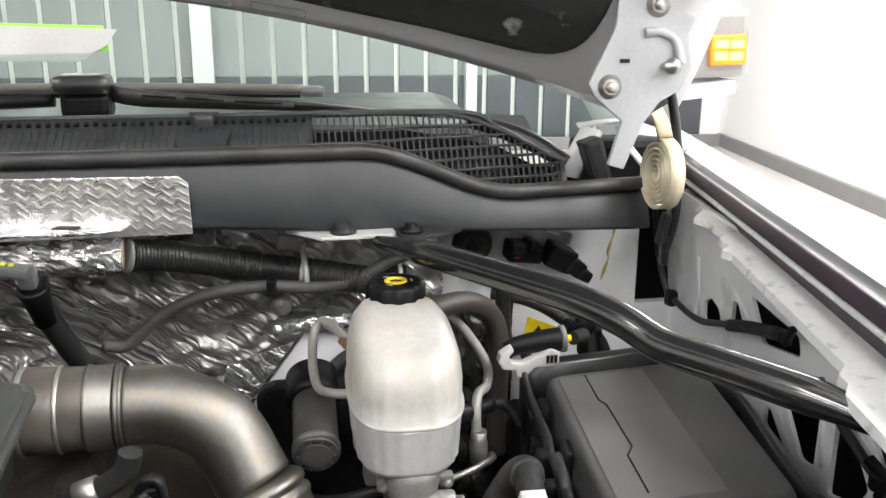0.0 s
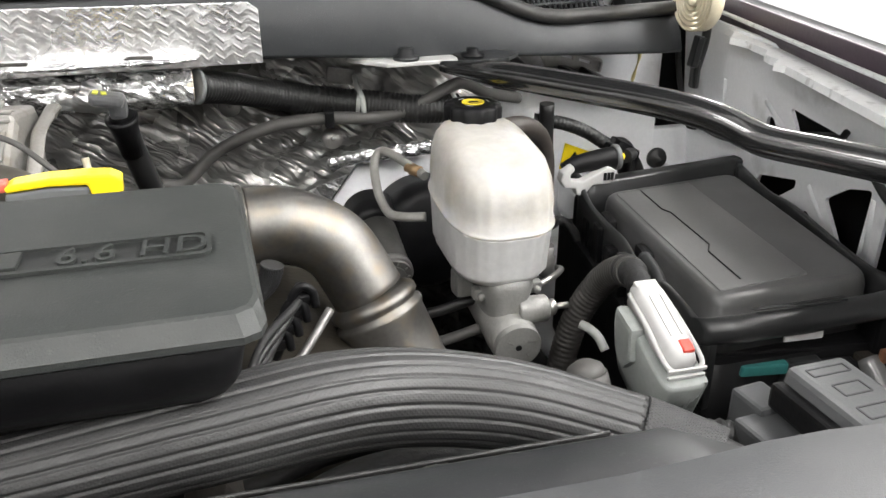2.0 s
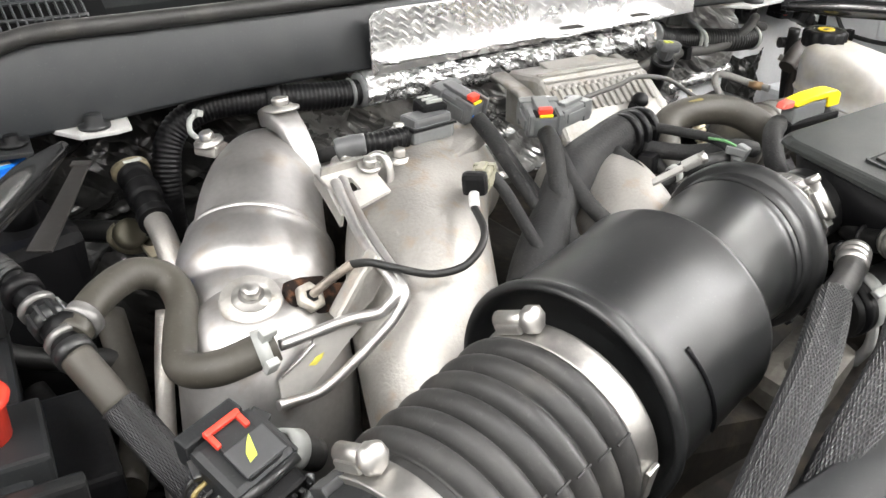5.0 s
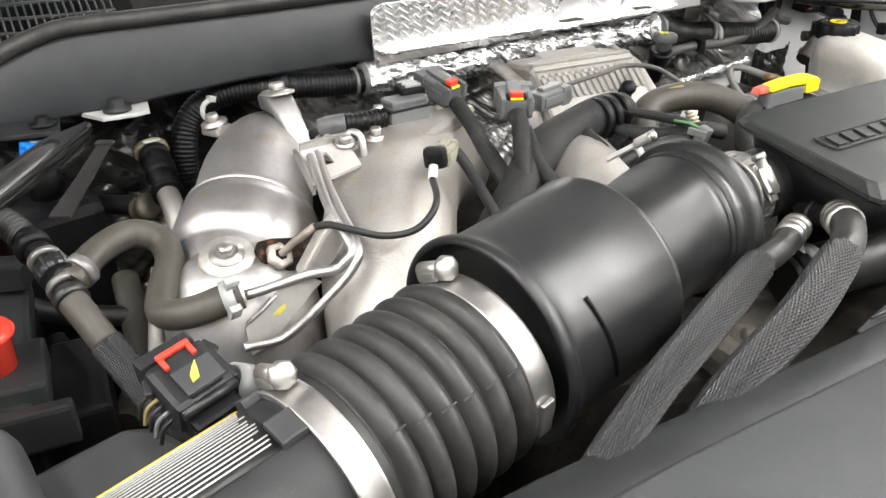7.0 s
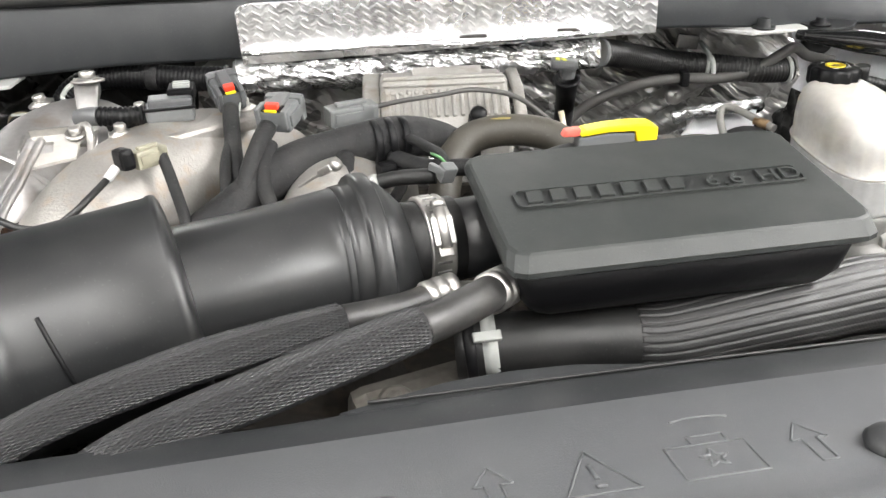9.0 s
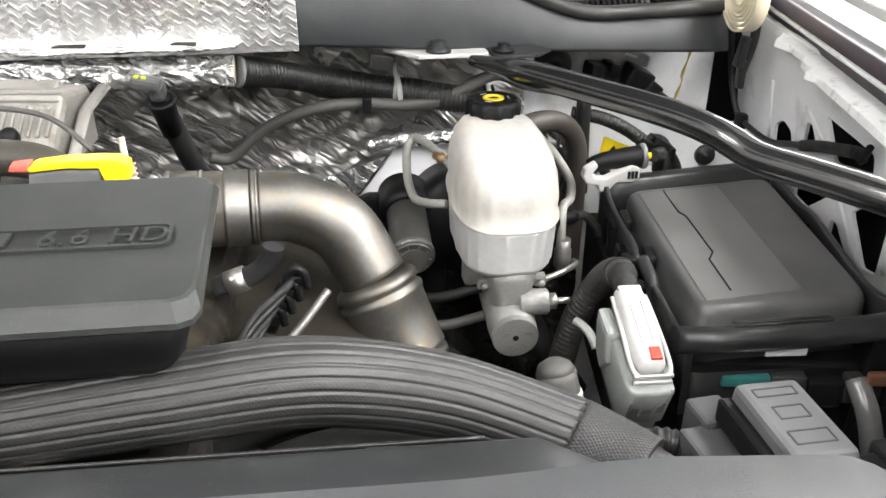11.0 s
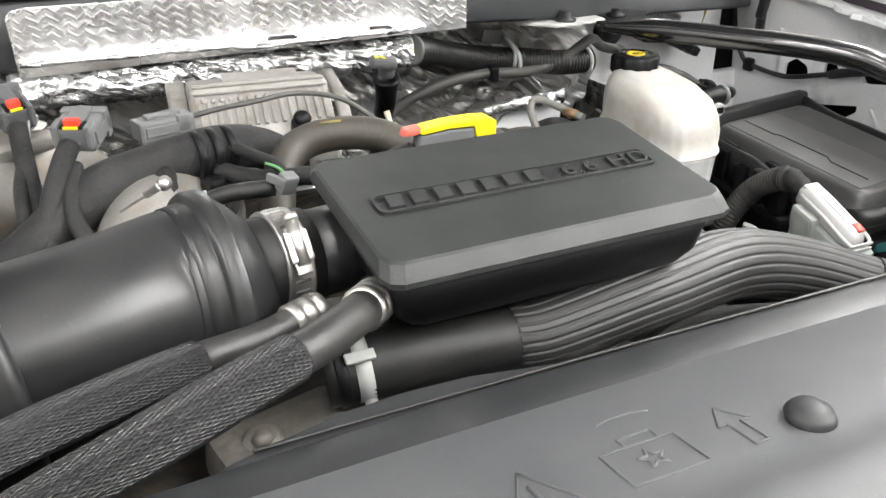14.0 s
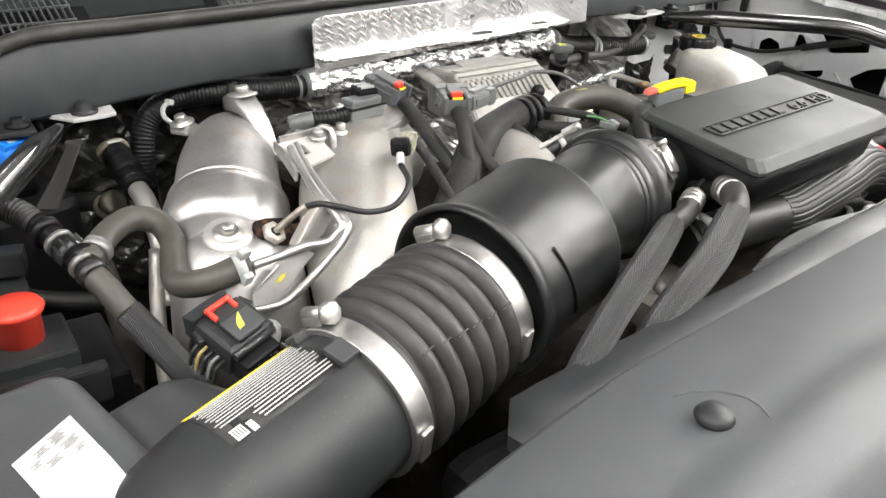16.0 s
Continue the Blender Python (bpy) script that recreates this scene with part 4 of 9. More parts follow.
def intake_tube():
    duct = thing("air_intake_duct", (-0.3, -0.45, 1.3), "black plastic intake duct with bellows and steel clamps", "intake duct")
    ax = Vector((0.97, 0.222, 0.080)).normalized()
    left, right = Vector((-0.3048, -0.4415, 1.4008)), Vector((-0.202, -0.418, 1.4093))
    # canister: flared lip at the bellows end, thin bead at the other
    part("canister", lathe([(0.040, 0.016), (0.056, 0.014), (0.0635, 0.009), (0.0655, 0.002), (0.0672, -0.003), (0.0700, -0.004), (0.0716, -0.001), (0.0712, 0.003), (0.0690, 0.006), (0.0676, 0.009), (0.0670, 0.014), (0.0672, 0.060), (0.0676, 0.0985), (0.0686, 0.1005), (0.0688, 0.1025), (0.0678, 0.1050), (0.0640, 0.1070), (0.0560, 0.1085), (0.0460, 0.1095)], turned(ax, left), 72), PLASTIC_SATIN, duct)
    # straight duct that swells into the collar
    ring_at, ax2 = Vector((-0.096, -0.3825, 1.4020)), Vector((0.985, 0.165, -0.02)).normalized()
    swell = lambda u: 0.0472 + 0.0085 * u ** 2.2  # noqa: E731
    part("elbow", tube([right - ax * 0.012, (right * 0.62 + ring_at * 0.38), ring_at - ax2 * 0.020, ring_at + ax2 * 0.004], swell, 56, n=14), PLASTIC_SATIN, duct)
    part("collar", lathe([(0.0550, -0.0060), (0.0558, 0.0), (0.0562, 0.0040), (0.0566, 0.0050), (0.0570, 0.0056), (0.0606, 0.0060), (0.0616, 0.0078), (0.0622, 0.0088), (0.0622, 0.0164), (0.0618, 0.0176), (0.0608, 0.0184), (0.0580, 0.0190), (0.0568, 0.0200), (0.0558, 0.0236), (0.0485, 0.0315), (0.0395, 0.0390), (0.0330, 0.0450), (0.0305, 0.0520)], turned(ax2, ring_at), 64), PLASTIC_SATIN, duct)
    for a in (118, 131):
        part("collar_notch", block((0.0060, 0.0055, 0.0050), turned(ax2, ring_at) @ pose(0, 0, 0, 0, 0, a + 90) @ pose(0.0612, 0, 0.0110), 0.0008), BLACK, duct)
    # worm-drive clamp on the neck
    at = Vector((-0.0375, -0.378, 1.4105))
    clamp = turned(ax2, at)
    band = [(0.0312, -0.0088), (0.0330, -0.0088), (0.0335, -0.0074), (0.0327, -0.0064), (0.0327, 0.0064), (0.0335, 0.0074), (0.0330, 0.0088), (0.0312, 0.0088)]
    out = (Vector((-0.05, -0.80, 0.60)) - ax2 * ax2.dot(Vector((-0.05, -0.80, 0.60)))).normalized()
    tang = ax2.cross(out)
    house = Matrix.Translation(at + out * 0.0352) @ Matrix((ax2, tang, out)).transposed().to_4x4()
    worm = joined(lathe(band, clamp, 48), block((0.0155, 0.020, 0.0050), house, 0.0016), block((0.0100, 0.030, 0.0022), house @ pose(0, 0.002, -0.0020), 0.0006), tube([house @ Vector((0, -0.0165, 0.0012)), house @ Vector((0, 0.012, 0.0012))], 0.0040, 12, straight=True), lathe([(0.0, 0.0), (0.0052, 0.0), (0.0056, 0.002), (0.0052, 0.005), (0.0, 0.005)], house @ pose(0, -0.0160, 0.0012, 90), 6))
    part("hose_clamp", worm, ZINC, duct, "steel worm-drive clamp")
    for k in range(28):
        part("clamp_slot", block((0.0018, 0.0016, 0.0095), clamp @ pose(0, 0, 0, 0, 0, k * 360 / 28) @ pose(0.0326, 0, 0), 0), GREYMETAL, duct)
    part("neck", tube([(-0.060, -0.382, 1.4110), (-0.045, -0.3795, 1.4107), (-0.020, -0.3755, 1.4100)], 0.0308, 36, straight=True), RUBBER, duct)
    # bellows and the two wide clamps
    a, b = Vector((-0.432, -0.479, 1.384)), Vector((-0.318, -0.450, 1.3985))
    ab = (b - a)

    def bellow(u):
        if u < 0.16:
            return 0.0527
        if u > 0.90:
            return 0.0532
        w = abs(math.sin((u - 0.16) / 0.74 * 6 * math.pi))
        return 0.0505 + 0.0092 * w ** 0.62

    part("bellows", tube([a + ab * (k / 180 * 1.05 - 0.02) for k in range(181)], bellow, 64, straight=True), DUSTRUBBER, duct, "ribbed black rubber bellows")
    for at_, r in ((a + ab * 0.02, 0.0535), (b - ab * 0.02, 0.0540)):
        n = ab.normalized()
        ring = lathe([(r, -0.0075), (r + 0.0014, -0.0085), (r + 0.0024, -0.0080), (r + 0.0018, -0.0065), (r + 0.0018, 0.0065), (r + 0.0024, 0.0080), (r + 0.0014, 0.0085), (r, 0.0075)], turned(n, at_), 64)
        up = Vector((0, 0.42, 0.90)).normalized()
        screw = at_ + (up - n * up.dot(n)).normalized() * (r + 0.005)
        side = n.cross(up).normalized()
        head = joined(block((0.012, 0.018, 0.0060), Matrix.Translation(screw) @ Matrix((n, side, (up - n * up.dot(n)).normalized())).transposed().to_4x4(), 0.0018), tube([screw + side * 0.012 + up * 0.003, screw - side * 0.010 + up * 0.003], 0.0050, 12, straight=True), lathe([(0.0, 0.0), (0.0072, 0.0), (0.0078, 0.002), (0.0078, 0.005), (0.006, 0.0065), (0.0, 0.0065)], turned(side, screw + side * 0.011 + up * 0.003), 8))
        lug_up = Vector((-0.05, -0.93, -0.20))
        lug_up = (lug_up - n * lug_up.dot(n)).normalized()
        lug = block((0.010, 0.026, 0.0030), Matrix.Translation(at_ + lug_up * (r + 0.0025)) @ Matrix((n, lug_up.cross(n), lug_up)).transposed().to_4x4(), 0.0010)
        part("wide_clamp", joined(ring, head, lug), ZINC, duct, "bright steel band clamp")
    # moulded ticks across the ribs of the bellows
    nb = ab.normalized()
    sb = nb.cross(Vector((0, 0, 1))).normalized()
    ub = sb.cross(nb)
    for u, ang in ((0.22, 44), (0.345, 41), (0.47, 38), (0.59, 36), (0.715, 34), (0.84, 32)):
        q = radians(ang)
        rad = sb * math.cos(q) + ub * math.sin(q)
        part("mould_tick", block((0.0105, 0.0012, 0.0012), Matrix.Translation(a + ab * u + rad * 0.0596) @ Matrix((nb, rad.cross(nb), rad)).transposed().to_4x4(), 0.0003), RUBBER, duct)
    # outlet that carries the label
    part("outlet", tube([(-0.615, -0.520, 1.325), (-0.570, -0.510, 1.3560), (-0.530, -0.5015, 1.3722), (-0.49, -0.4924, 1.3770), a + ab * 0.03], 0.0512, 48, n=10), PLASTIC, duct)
    # raised mould ridge and clip tabs
    sx = ax.cross(Vector((0, 0, 1))).normalized()
    sz = sx.cross(ax)
    line = [right - ax * (0.0768 - 0.0015 * k) + (sx * math.cos(g) + sz * math.sin(g)) * 0.0676 for k, g in enumerate([radians(39 - 6.3 * k) for k in range(9)])]
    part("mould_ridge", tube(line, 0.0014, 8, n=2), BLACK, duct)
    od = Vector((0.968, 0.218, 0.117)).normalized()
    os_ = od.cross(Vector((0, 0, 1))).normalized()
    ou = os_.cross(od)
    for along, g, w in ((0.013, -11, 0.017), (0.009, 36, 0.013)):
        rad = ou * math.cos(radians(g)) - os_ * math.sin(radians(g))
        part("clip_tab", block((0.015, w, 0.0055), Matrix.Translation(a - od * along + rad * 0.0530) @ Matrix((od, rad.cross(od), rad)).transposed().to_4x4(), 0.0012), DARKGREY, duct, "dark grey clip tab")


intake_tube()


def brake_reservoir():
    tank = thing("brake_reservoir", (0.466, -0.13, 1.22), "milky white brake fluid reservoir with a black screw cap", "brake reservoir")
    cx, cy = 0.4655, -0.128
    low = [(0.030, 0.045, 1.288, 0), (0.041, 0.061, 1.290, 0), (0.0450, 0.0665, 1.298, 0), (0.0472, 0.070, 1.338, 0), (0.0490, 0.0720, 1.3405, 0), (0.0495, 0.0725, 1.342, 0), (0.0490, 0.0720, 1.3435, 0), (0.0472, 0.070, 1.345, 0), (0.0475, 0.070, 1.362, 0.0), (0.0465, 0.068, 1.378, 0.002), (0.043, 0.062, 1.390, 0.005), (0.036, 0.050, 1.398, 0.012), (0.026, 0.034, 1.402, 0.024), (0.020, 0.022, 1.403, 0.034)]

    def fluted(ring, mx, my, h):
        """Shallow upright flutes moulded into the walls."""
        depth = 0.00055 if 1.296 < h < 1.339 or 1.345 < h < 1.370 else 0.0
        return [(x + (x - mx) / 0.05 * depth * math.cos(i * 0.9), y + (y - my) / 0.07 * depth * math.cos(i * 0.9), z) for i, (x, y, z) in enumerate(ring)]

    split = 5
    part("lower_tank", loft([[(x, y, z + 0.10 * (y - cy) * (1 if h > 1.336 else 0.6)) for x, y, z in fluted(rounded(cx, cy + dy, hx, hy, h, 3.0, 160), cx, cy + dy, h)] for hx, hy, h, dy in low[:split]]), TANKLOW, tank, "paler lower half")
    part("tank", loft([[(x, y, z + 0.10 * (y - cy) * (1 if h > 1.336 else 0.6)) for x, y, z in fluted(rounded(cx, cy + dy, hx, hy, h, 3.0, 160), cx, cy + dy, h)] for hx, hy, h, dy in low[split - 1:]]), TANK, tank)
    cap = []
    for r, h, wob in ((0.0, 1.399, 0), (0.026, 1.399, 0), (0.0265, 1.401, 0.0012), (0.0265, 1.4165, 0.0012), (0.0245, 1.419, 0.0005), (0.018, 1.4195, 0), (0.0175, 1.418, 0), (0.0, 1.418, 0)):
        cap.append((r, h, wob))
    sections = [[(0.466 + (r + w * math.cos(12 * a)) * math.cos(a), -0.074 + (r + w * math.cos(12 * a)) * math.sin(a), h) for a in [2 * math.pi * k / 72 for k in range(72)]] for r, h, w in cap[1:-1]]
    capob = part("cap", loft(sections), BLACK, tank, "black screw cap with a yellow disc")
    part("yellow_disc", lathe([(0.0, 0), (0.0105, 0), (0.0105, 0.0012), (0.008, 0.0012), (0.008, 0.0006), (0.0, 0.0006)], pose(0.466, -0.074, 1.4190)), mat("cap_yellow", (0.55, 0.42, 0.02), 0.5), capob, "yellow warning disc")
    part("disc_mark", prism([(-0.0045, -0.002), (0.0045, -0.002), (0.005, 0.001), (0.0, 0.003), (-0.005, 0.001)], 0.0006, 0.0009, pose(0.466, -0.074, 1.4190), 0), INK, capob)
    for k in range(3):
        part("cap_print", block((0.007, 0.0012, 0.0004), pose(0.466, -0.074, 1.4197, 0, 0, 120 * k + 30) @ pose(0, 0.0145, 0), 0), LIGHTGREY, capob, "unreadable print bars")
    cyl = thing("brake_master_cylinder", (0.466, -0.13, 1.20), "grey cast brake master cylinder under the reservoir", "master cylinder")
    part("body", lathe([(0.0195, 0.0), (0.0220, 0.002), (0.0228, 0.02), (0.0222, 0.03), (0.023, 0.10)], turned((0.02, 1, 0.10), (0.4675, -0.204, 1.234)), 40), DULLCAST, cyl)
    disc = [(math.cos(2 * math.pi * k / 40), math.sin(2 * math.pi * k / 40)) for k in range(40)]
    face_at = turned((0.02, 1, 0.10), (0.4675, -0.2045, 1.234))
    part("end_cap", prism([(0.0215 * a, 0.0215 * b) for a, b in disc], -0.005, 0.004, face_at, 0.0008), DULLCAST, cyl, "flat stamped end cap")
    part("cap_hole", prism([(0.0028 * a, 0.0028 * b) for a, b in disc], -0.0056, -0.0050, face_at, 0), BLACK, cyl)
    for k, (a, b) in enumerate(((-0.014, 0.006), (0.010, 0.007), (-0.010, -0.010), (0.008, -0.012))):
        part("stamp", block((0.007 - 0.001 * k, 0.0012, 0.0008), face_at @ pose(a * 0.85, b * 0.85, -0.0053, 0, 0, 30 * k), 0), GREYMETAL, cyl, "stamped mark")
    part("saddle", loft([[(x, y, z) for x, y, z in rounded(0.468, -0.146, hx, hy, h, 3.2, 32)] for hx, hy, h in ((0.018, 0.040, 1.232), (0.0195, 0.044, 1.250), (0.022, 0.046, 1.266), (0.026, 0.046, 1.280), (0.026, 0.044, 1.292))]), DULLCAST, cyl)
    for x in (0.4440, 0.4975):
        part("mount_lug", joined(block((0.012, 0.010, 0.011), pose(x, -0.166, 1.2700), 0.002), lathe([(0.0, 0.0), (0.0036, 0.0), (0.0036, 0.004), (0.0, 0.005)], turned((0, -1, 0), (x, -0.171, 1.2690)), 10)), DULLCAST, cyl)
    part("rear_flange", block((0.052, 0.020, 0.026), pose(0.455, -0.135, 1.268, 0, 0, 4), 0.005), DULLCAST, cyl)
    for y in (-0.170, -0.120):
        part("feed_boss", lathe([(0.015, -0.03), (0.0165, 0.0), (0.0165, 0.010), (0.013, 0.014)], pose(0.466, y, 1.280), 24), DULLCAST, cyl)
    part("port", lathe([(0.012, 0), (0.0125, 0.002), (0.0125, 0.026), (0.0105, 0.028)], turned((1, -0.05, 0.02), (0.474, -0.186, 1.2570)), 24), DULLCAST, cyl)
    part("port_nut", joined(lathe([(0.0075, 0.0), (0.0075, 0.007), (0.005, 0.008)], turned((1, -0.05, 0.02), (0.502, -0.1875, 1.2575)), 6), lathe([(0.0030, 0.006), (0.0030, 0.020), (0.0, 0.020)], turned((1, -0.05, 0.02), (0.502, -0.1875, 1.2575)), 10)), ZINC, cyl, "pale line nut")
    part("booster", lathe([(0.0, 0.0), (0.05, 0.0), (0.06, 0.01), (0.06, 0.06)], turned((0, 1, 0), (0.455, 0.02, 1.24)), 40), BLACK, cyl)
    part("booster_mount", prism([(0.330, 1.14), (0.330, 1.257), (0.337, 1.266), (0.350, 1.271), (0.385, 1.271), (0.404, 1.262), (0.44, 1.25), (0.44, 1.14)], -0.062, -0.046, Matrix(((1, 0, 0, 0), (0, 0, -1, 0), (0, 1, 0, 0), (0, 0, 0, 1))), 0.005), BLACK, cyl)
    motor = thing("pump_motor", (0.39, 0.0, 1.22), "grey cylindrical pump motor with a stamped steel end", "pump motor")
    part("housing", lathe([(0.016, -0.002), (0.0205, 0.0), (0.0215, 0.004), (0.0225, 0.01), (0.0225, 0.078)], turned((0.0, 1, 0.28), (0.390, -0.050, 1.240)), 36), mat("grey_painted_motor", (0.085, 0.083, 0.078), 0.42, 0.2, vary=0.2, coarse=30, specks=0.4), motor)
    part("rear_flange", lathe([(0.0225, 0.070), (0.0275, 0.072), (0.0290, 0.078), (0.0290, 0.11)], turned((0.0, 1, 0.28), (0.390, -0.050, 1.240)), 36), BLACK, motor, "black rear flange")
    part("rim", lathe([(0.0215, -0.001), (0.0240, 0.0), (0.0240, 0.006), (0.0225, 0.007)], turned((0.0, 1, 0.28), (0.390, -0.050, 1.240)), 36), GREYMETAL, motor)
    end_at = turned((0.0, 1, 0.28), (0.390, -0.0505, 1.240))
    part("end_disc", prism([(0.0215 * a, 0.0215 * b) for a, b in disc], -0.004, 0.002, end_at, 0.0012), GREYMETAL, motor)
    part("end_plate", prism([(0.0150 * a, 0.0150 * b) for a, b in disc], -0.0055, -0.0038, end_at, 0.0006), DULLCAST, motor, "stamped end plate")
    for k in range(10):
        part("end_dimple", block((0.003, 0.0016, 0.0012), end_at @ pose(0, 0, 0, 0, 0, 36 * k) @ pose(0.0180, 0, -0.0042), 0), ZINC, motor)


brake_reservoir()


def fuse_box():
    box = thing("fuse_box", (0.70, -0.155, 1.10), "black underhood fuse box with a ribbed lid", "fuse box")
    m = pose(0.703, -0.155, 0, 0, 0, -8.5)
    lid_c = [(0.616, -0.070), (0.773, -0.051), (0.739, -0.297), (0.597, -0.301)]
    tray_c = [(0.598, -0.045), (0.792, -0.026), (0.752, -0.335), (0.575, -0.330)]

    def quad(corners, grow, z, cut=0.016, n=5):
        c = sum((Vector(p) for p in corners), Vector((0, 0))) / 4
        pts = [Vector(p) + (Vector(p) - c).normalized() * grow for p in corners]
        out = []
        for i, p in enumerate(pts):
            a, b = (pts[i - 1] - p).normalized() * cut, (pts[(i + 1) % 4] - p).normalized() * cut
            for k in range(n):
                t = k / (n - 1)
                out.append((*((p + a) * (1 - t) ** 2 + p * 2 * t * (1 - t) + (p + b) * t * t), z))
        return out

    part("lid", loft([quad(lid_c, 0.012, 1.262), quad(lid_c, 0.012, 1.284), quad(lid_c, 0.0085, 1.286), quad(lid_c, 0.0075, 1.303), quad(lid_c, 0.0055, 1.3085), quad(lid_c, 0.002, 1.3118), quad(lid_c, -0.002, 1.3125)]), FUSELID, box)
    part("base", loft([quad(tray_c, -0.045, 1.08), quad(tray_c, -0.010, 1.262)]), BLACK, box)

    def rail(points, half, drop):
        """A flat-topped moulded wall of the tray along a line, open to the lid."""
        rows = []
        line = spline([Vector(p) for p in points], 5)
        for i, p in enumerate(line):
            d = (line[min(i + 1, len(line) - 1)] - line[max(i - 1, 0)])
            s = Vector((d.y, -d.x, 0)).normalized() * half
            rows.append([p - s - Vector((0, 0, drop)), p - s - Vector((0, 0, 0.002)), p - s * 0.6, p + s * 0.6, p + s - Vector((0, 0, 0.002)), p + s - Vector((0, 0, drop))])
        return loft(rows)

    part("rear_wall", rail([(0.596, -0.047, 1.319), (0.66, -0.040, 1.320), (0.73, -0.033, 1.321), (0.796, -0.026, 1.322)], 0.0095, 0.07), PLASTIC_SATIN, box)
    part("side_wall", rail([(0.594, -0.050, 1.319), (0.593, -0.078, 1.306), (0.590, -0.125, 1.303), (0.588, -0.160, 1.303), (0.583, -0.190, 1.299)], 0.0030, 0.06), PLASTIC_SATIN, box)
    part("side_wall", rail([(0.578, -0.238, 1.300), (0.574, -0.262, 1.307), (0.573, -0.290, 1.305), (0.575, -0.318, 1.297), (0.577, -0.332, 1.290)], 0.0030, 0.06), PLASTIC_SATIN, box)
    part("fender_wall", rail([(0.793, -0.030, 1.318), (0.779, -0.105, 1.313), (0.777, -0.150, 1.313), (0.758, -0.240, 1.313), (0.753, -0.285, 1.311), (0.757, -0.305, 1.311), (0.768, -0.325, 1.310)], 0.0035, 0.06), PLASTIC_SATIN, box)
    part("front_bar", loft([[(x, y + 0.0105 * math.cos(a), z + (0.0100 if math.sin(a) > 0 else 0.0125) * math.sin(a)) for a in [2 * math.pi * j / 16 for j in range(16)]] for x, y, z in ((0.570, -0.316, 1.294), (0.574, -0.324, 1.297), (0.60, -0.329, 1.2985), (0.66, -0.334, 1.301), (0.72, -0.336, 1.304), (0.755, -0.334, 1.3055), (0.769, -0.329, 1.3055), (0.776, -0.318, 1.304))]), PLASTIC_SATIN, box)
    part("end_wall", block((0.040, 0.03, 0.19), pose(0.748, -0.325, 1.198, 0, 0, -6), 0.004), BLACK, box)
    # thin raised patch stands in for the bright reflection on the lid
    part("lid_sheen_patch", prism([(0.622, -0.076), (0.711, -0.066), (0.690, -0.287), (0.602, -0.295)], 1.3110, 1.3136, Matrix(), 0.0008), LIDSHEEN, box)
    part("lid_crease", tube([(0.650, -0.074, 1.3136), (0.645, -0.128, 1.3138), (0.649, -0.137, 1.3138), (0.643, -0.214, 1.3138), (0.634, -0.227, 1.3138), (0.629, -0.282, 1.3138)], 0.0008, 6, straight=True), BLACK, box)
    for k in range(5):
        part("grip_rib", tube([(0.612, -0.3235 - 0.0030 * k, 1.3105 - 0.0007 * (k - 1) ** 2), (0.690, -0.3290 - 0.0030 * k, 1.3135 - 0.0007 * (k - 1) ** 2)], 0.0007, 6, straight=True), PLASTIC_SATIN, box)
    for x, y in ((0.772, -0.135), (0.752, -0.262), (0.596, -0.185), (0.600, -0.105)):
        part("side_latch", block((0.010, 0.030, 0.032), pose(x, y, 1.287, 0, 0, -9), 0.004), BLACK, box)


fuse_box()


def struts():
    for sign in (1, -1):
        brace = thing("bay_brace", (sign * 0.6, -0.15, 1.40), "glossy black tubular brace bolted from cowl to fender", "brace", group="bay braces")
        pts = BRACE
        line = [(sign * x, y, z) for x, y, z in pts]
        part("bar", tube(line, lambda u: 0.0125 * min(1, 0.45 + 4 * min(u, 1 - u)), 20, n=6), GLOSSBLACK, brace)
        plate_pts = [(-0.056, 0.032), (-0.022, -0.003), (0.050, 0.001), (0.054, 0.020), (0.020, 0.040)]
        if sign < 0:
            plate_pts = [(-0.032, 0.036), (-0.026, -0.003), (-0.012, -0.006), (0.016, -0.003), (0.030, 0.022), (0.033, 0.034), (0.020, 0.044), (-0.020, 0.044)]
        part("mount_plate", prism([(sign * (x + 0.4245), y + 0.0) for x, y in plate_pts][::sign], 1.4395, 1.4435, Matrix(), 0.001), WHITEPLASTIC, brace, "white painted mounting plate")
        tab = [(0.055, -0.022), (0.100, -0.010), (0.118, 0.010), (0.10, 0.03), (0.05, 0.02)]
        part("black_tab", prism([(sign * (x + 0.4245), y) for x, y in tab][::sign], 1.4405, 1.4450, Matrix(), 0.001), PLASTIC, brace)
        part("tab_bolt", lathe([(0.012, 0), (0.012, 0.003), (0.006, 0.004), (0.006, 0.008), (0, 0.008)], pose(sign * 0.490, 0.002, 1.445), 20), BLACK, brace)
        part("bolt", lathe([(0.0, 0.011), (0.007, 0.011), (0.008, 0.004), (0.013, 0.003), (0.013, 0.0)][::-1], pose(sign * 0.4245, 0.012, 1.4435), 6 * 4), PLASTIC, brace)


struts()


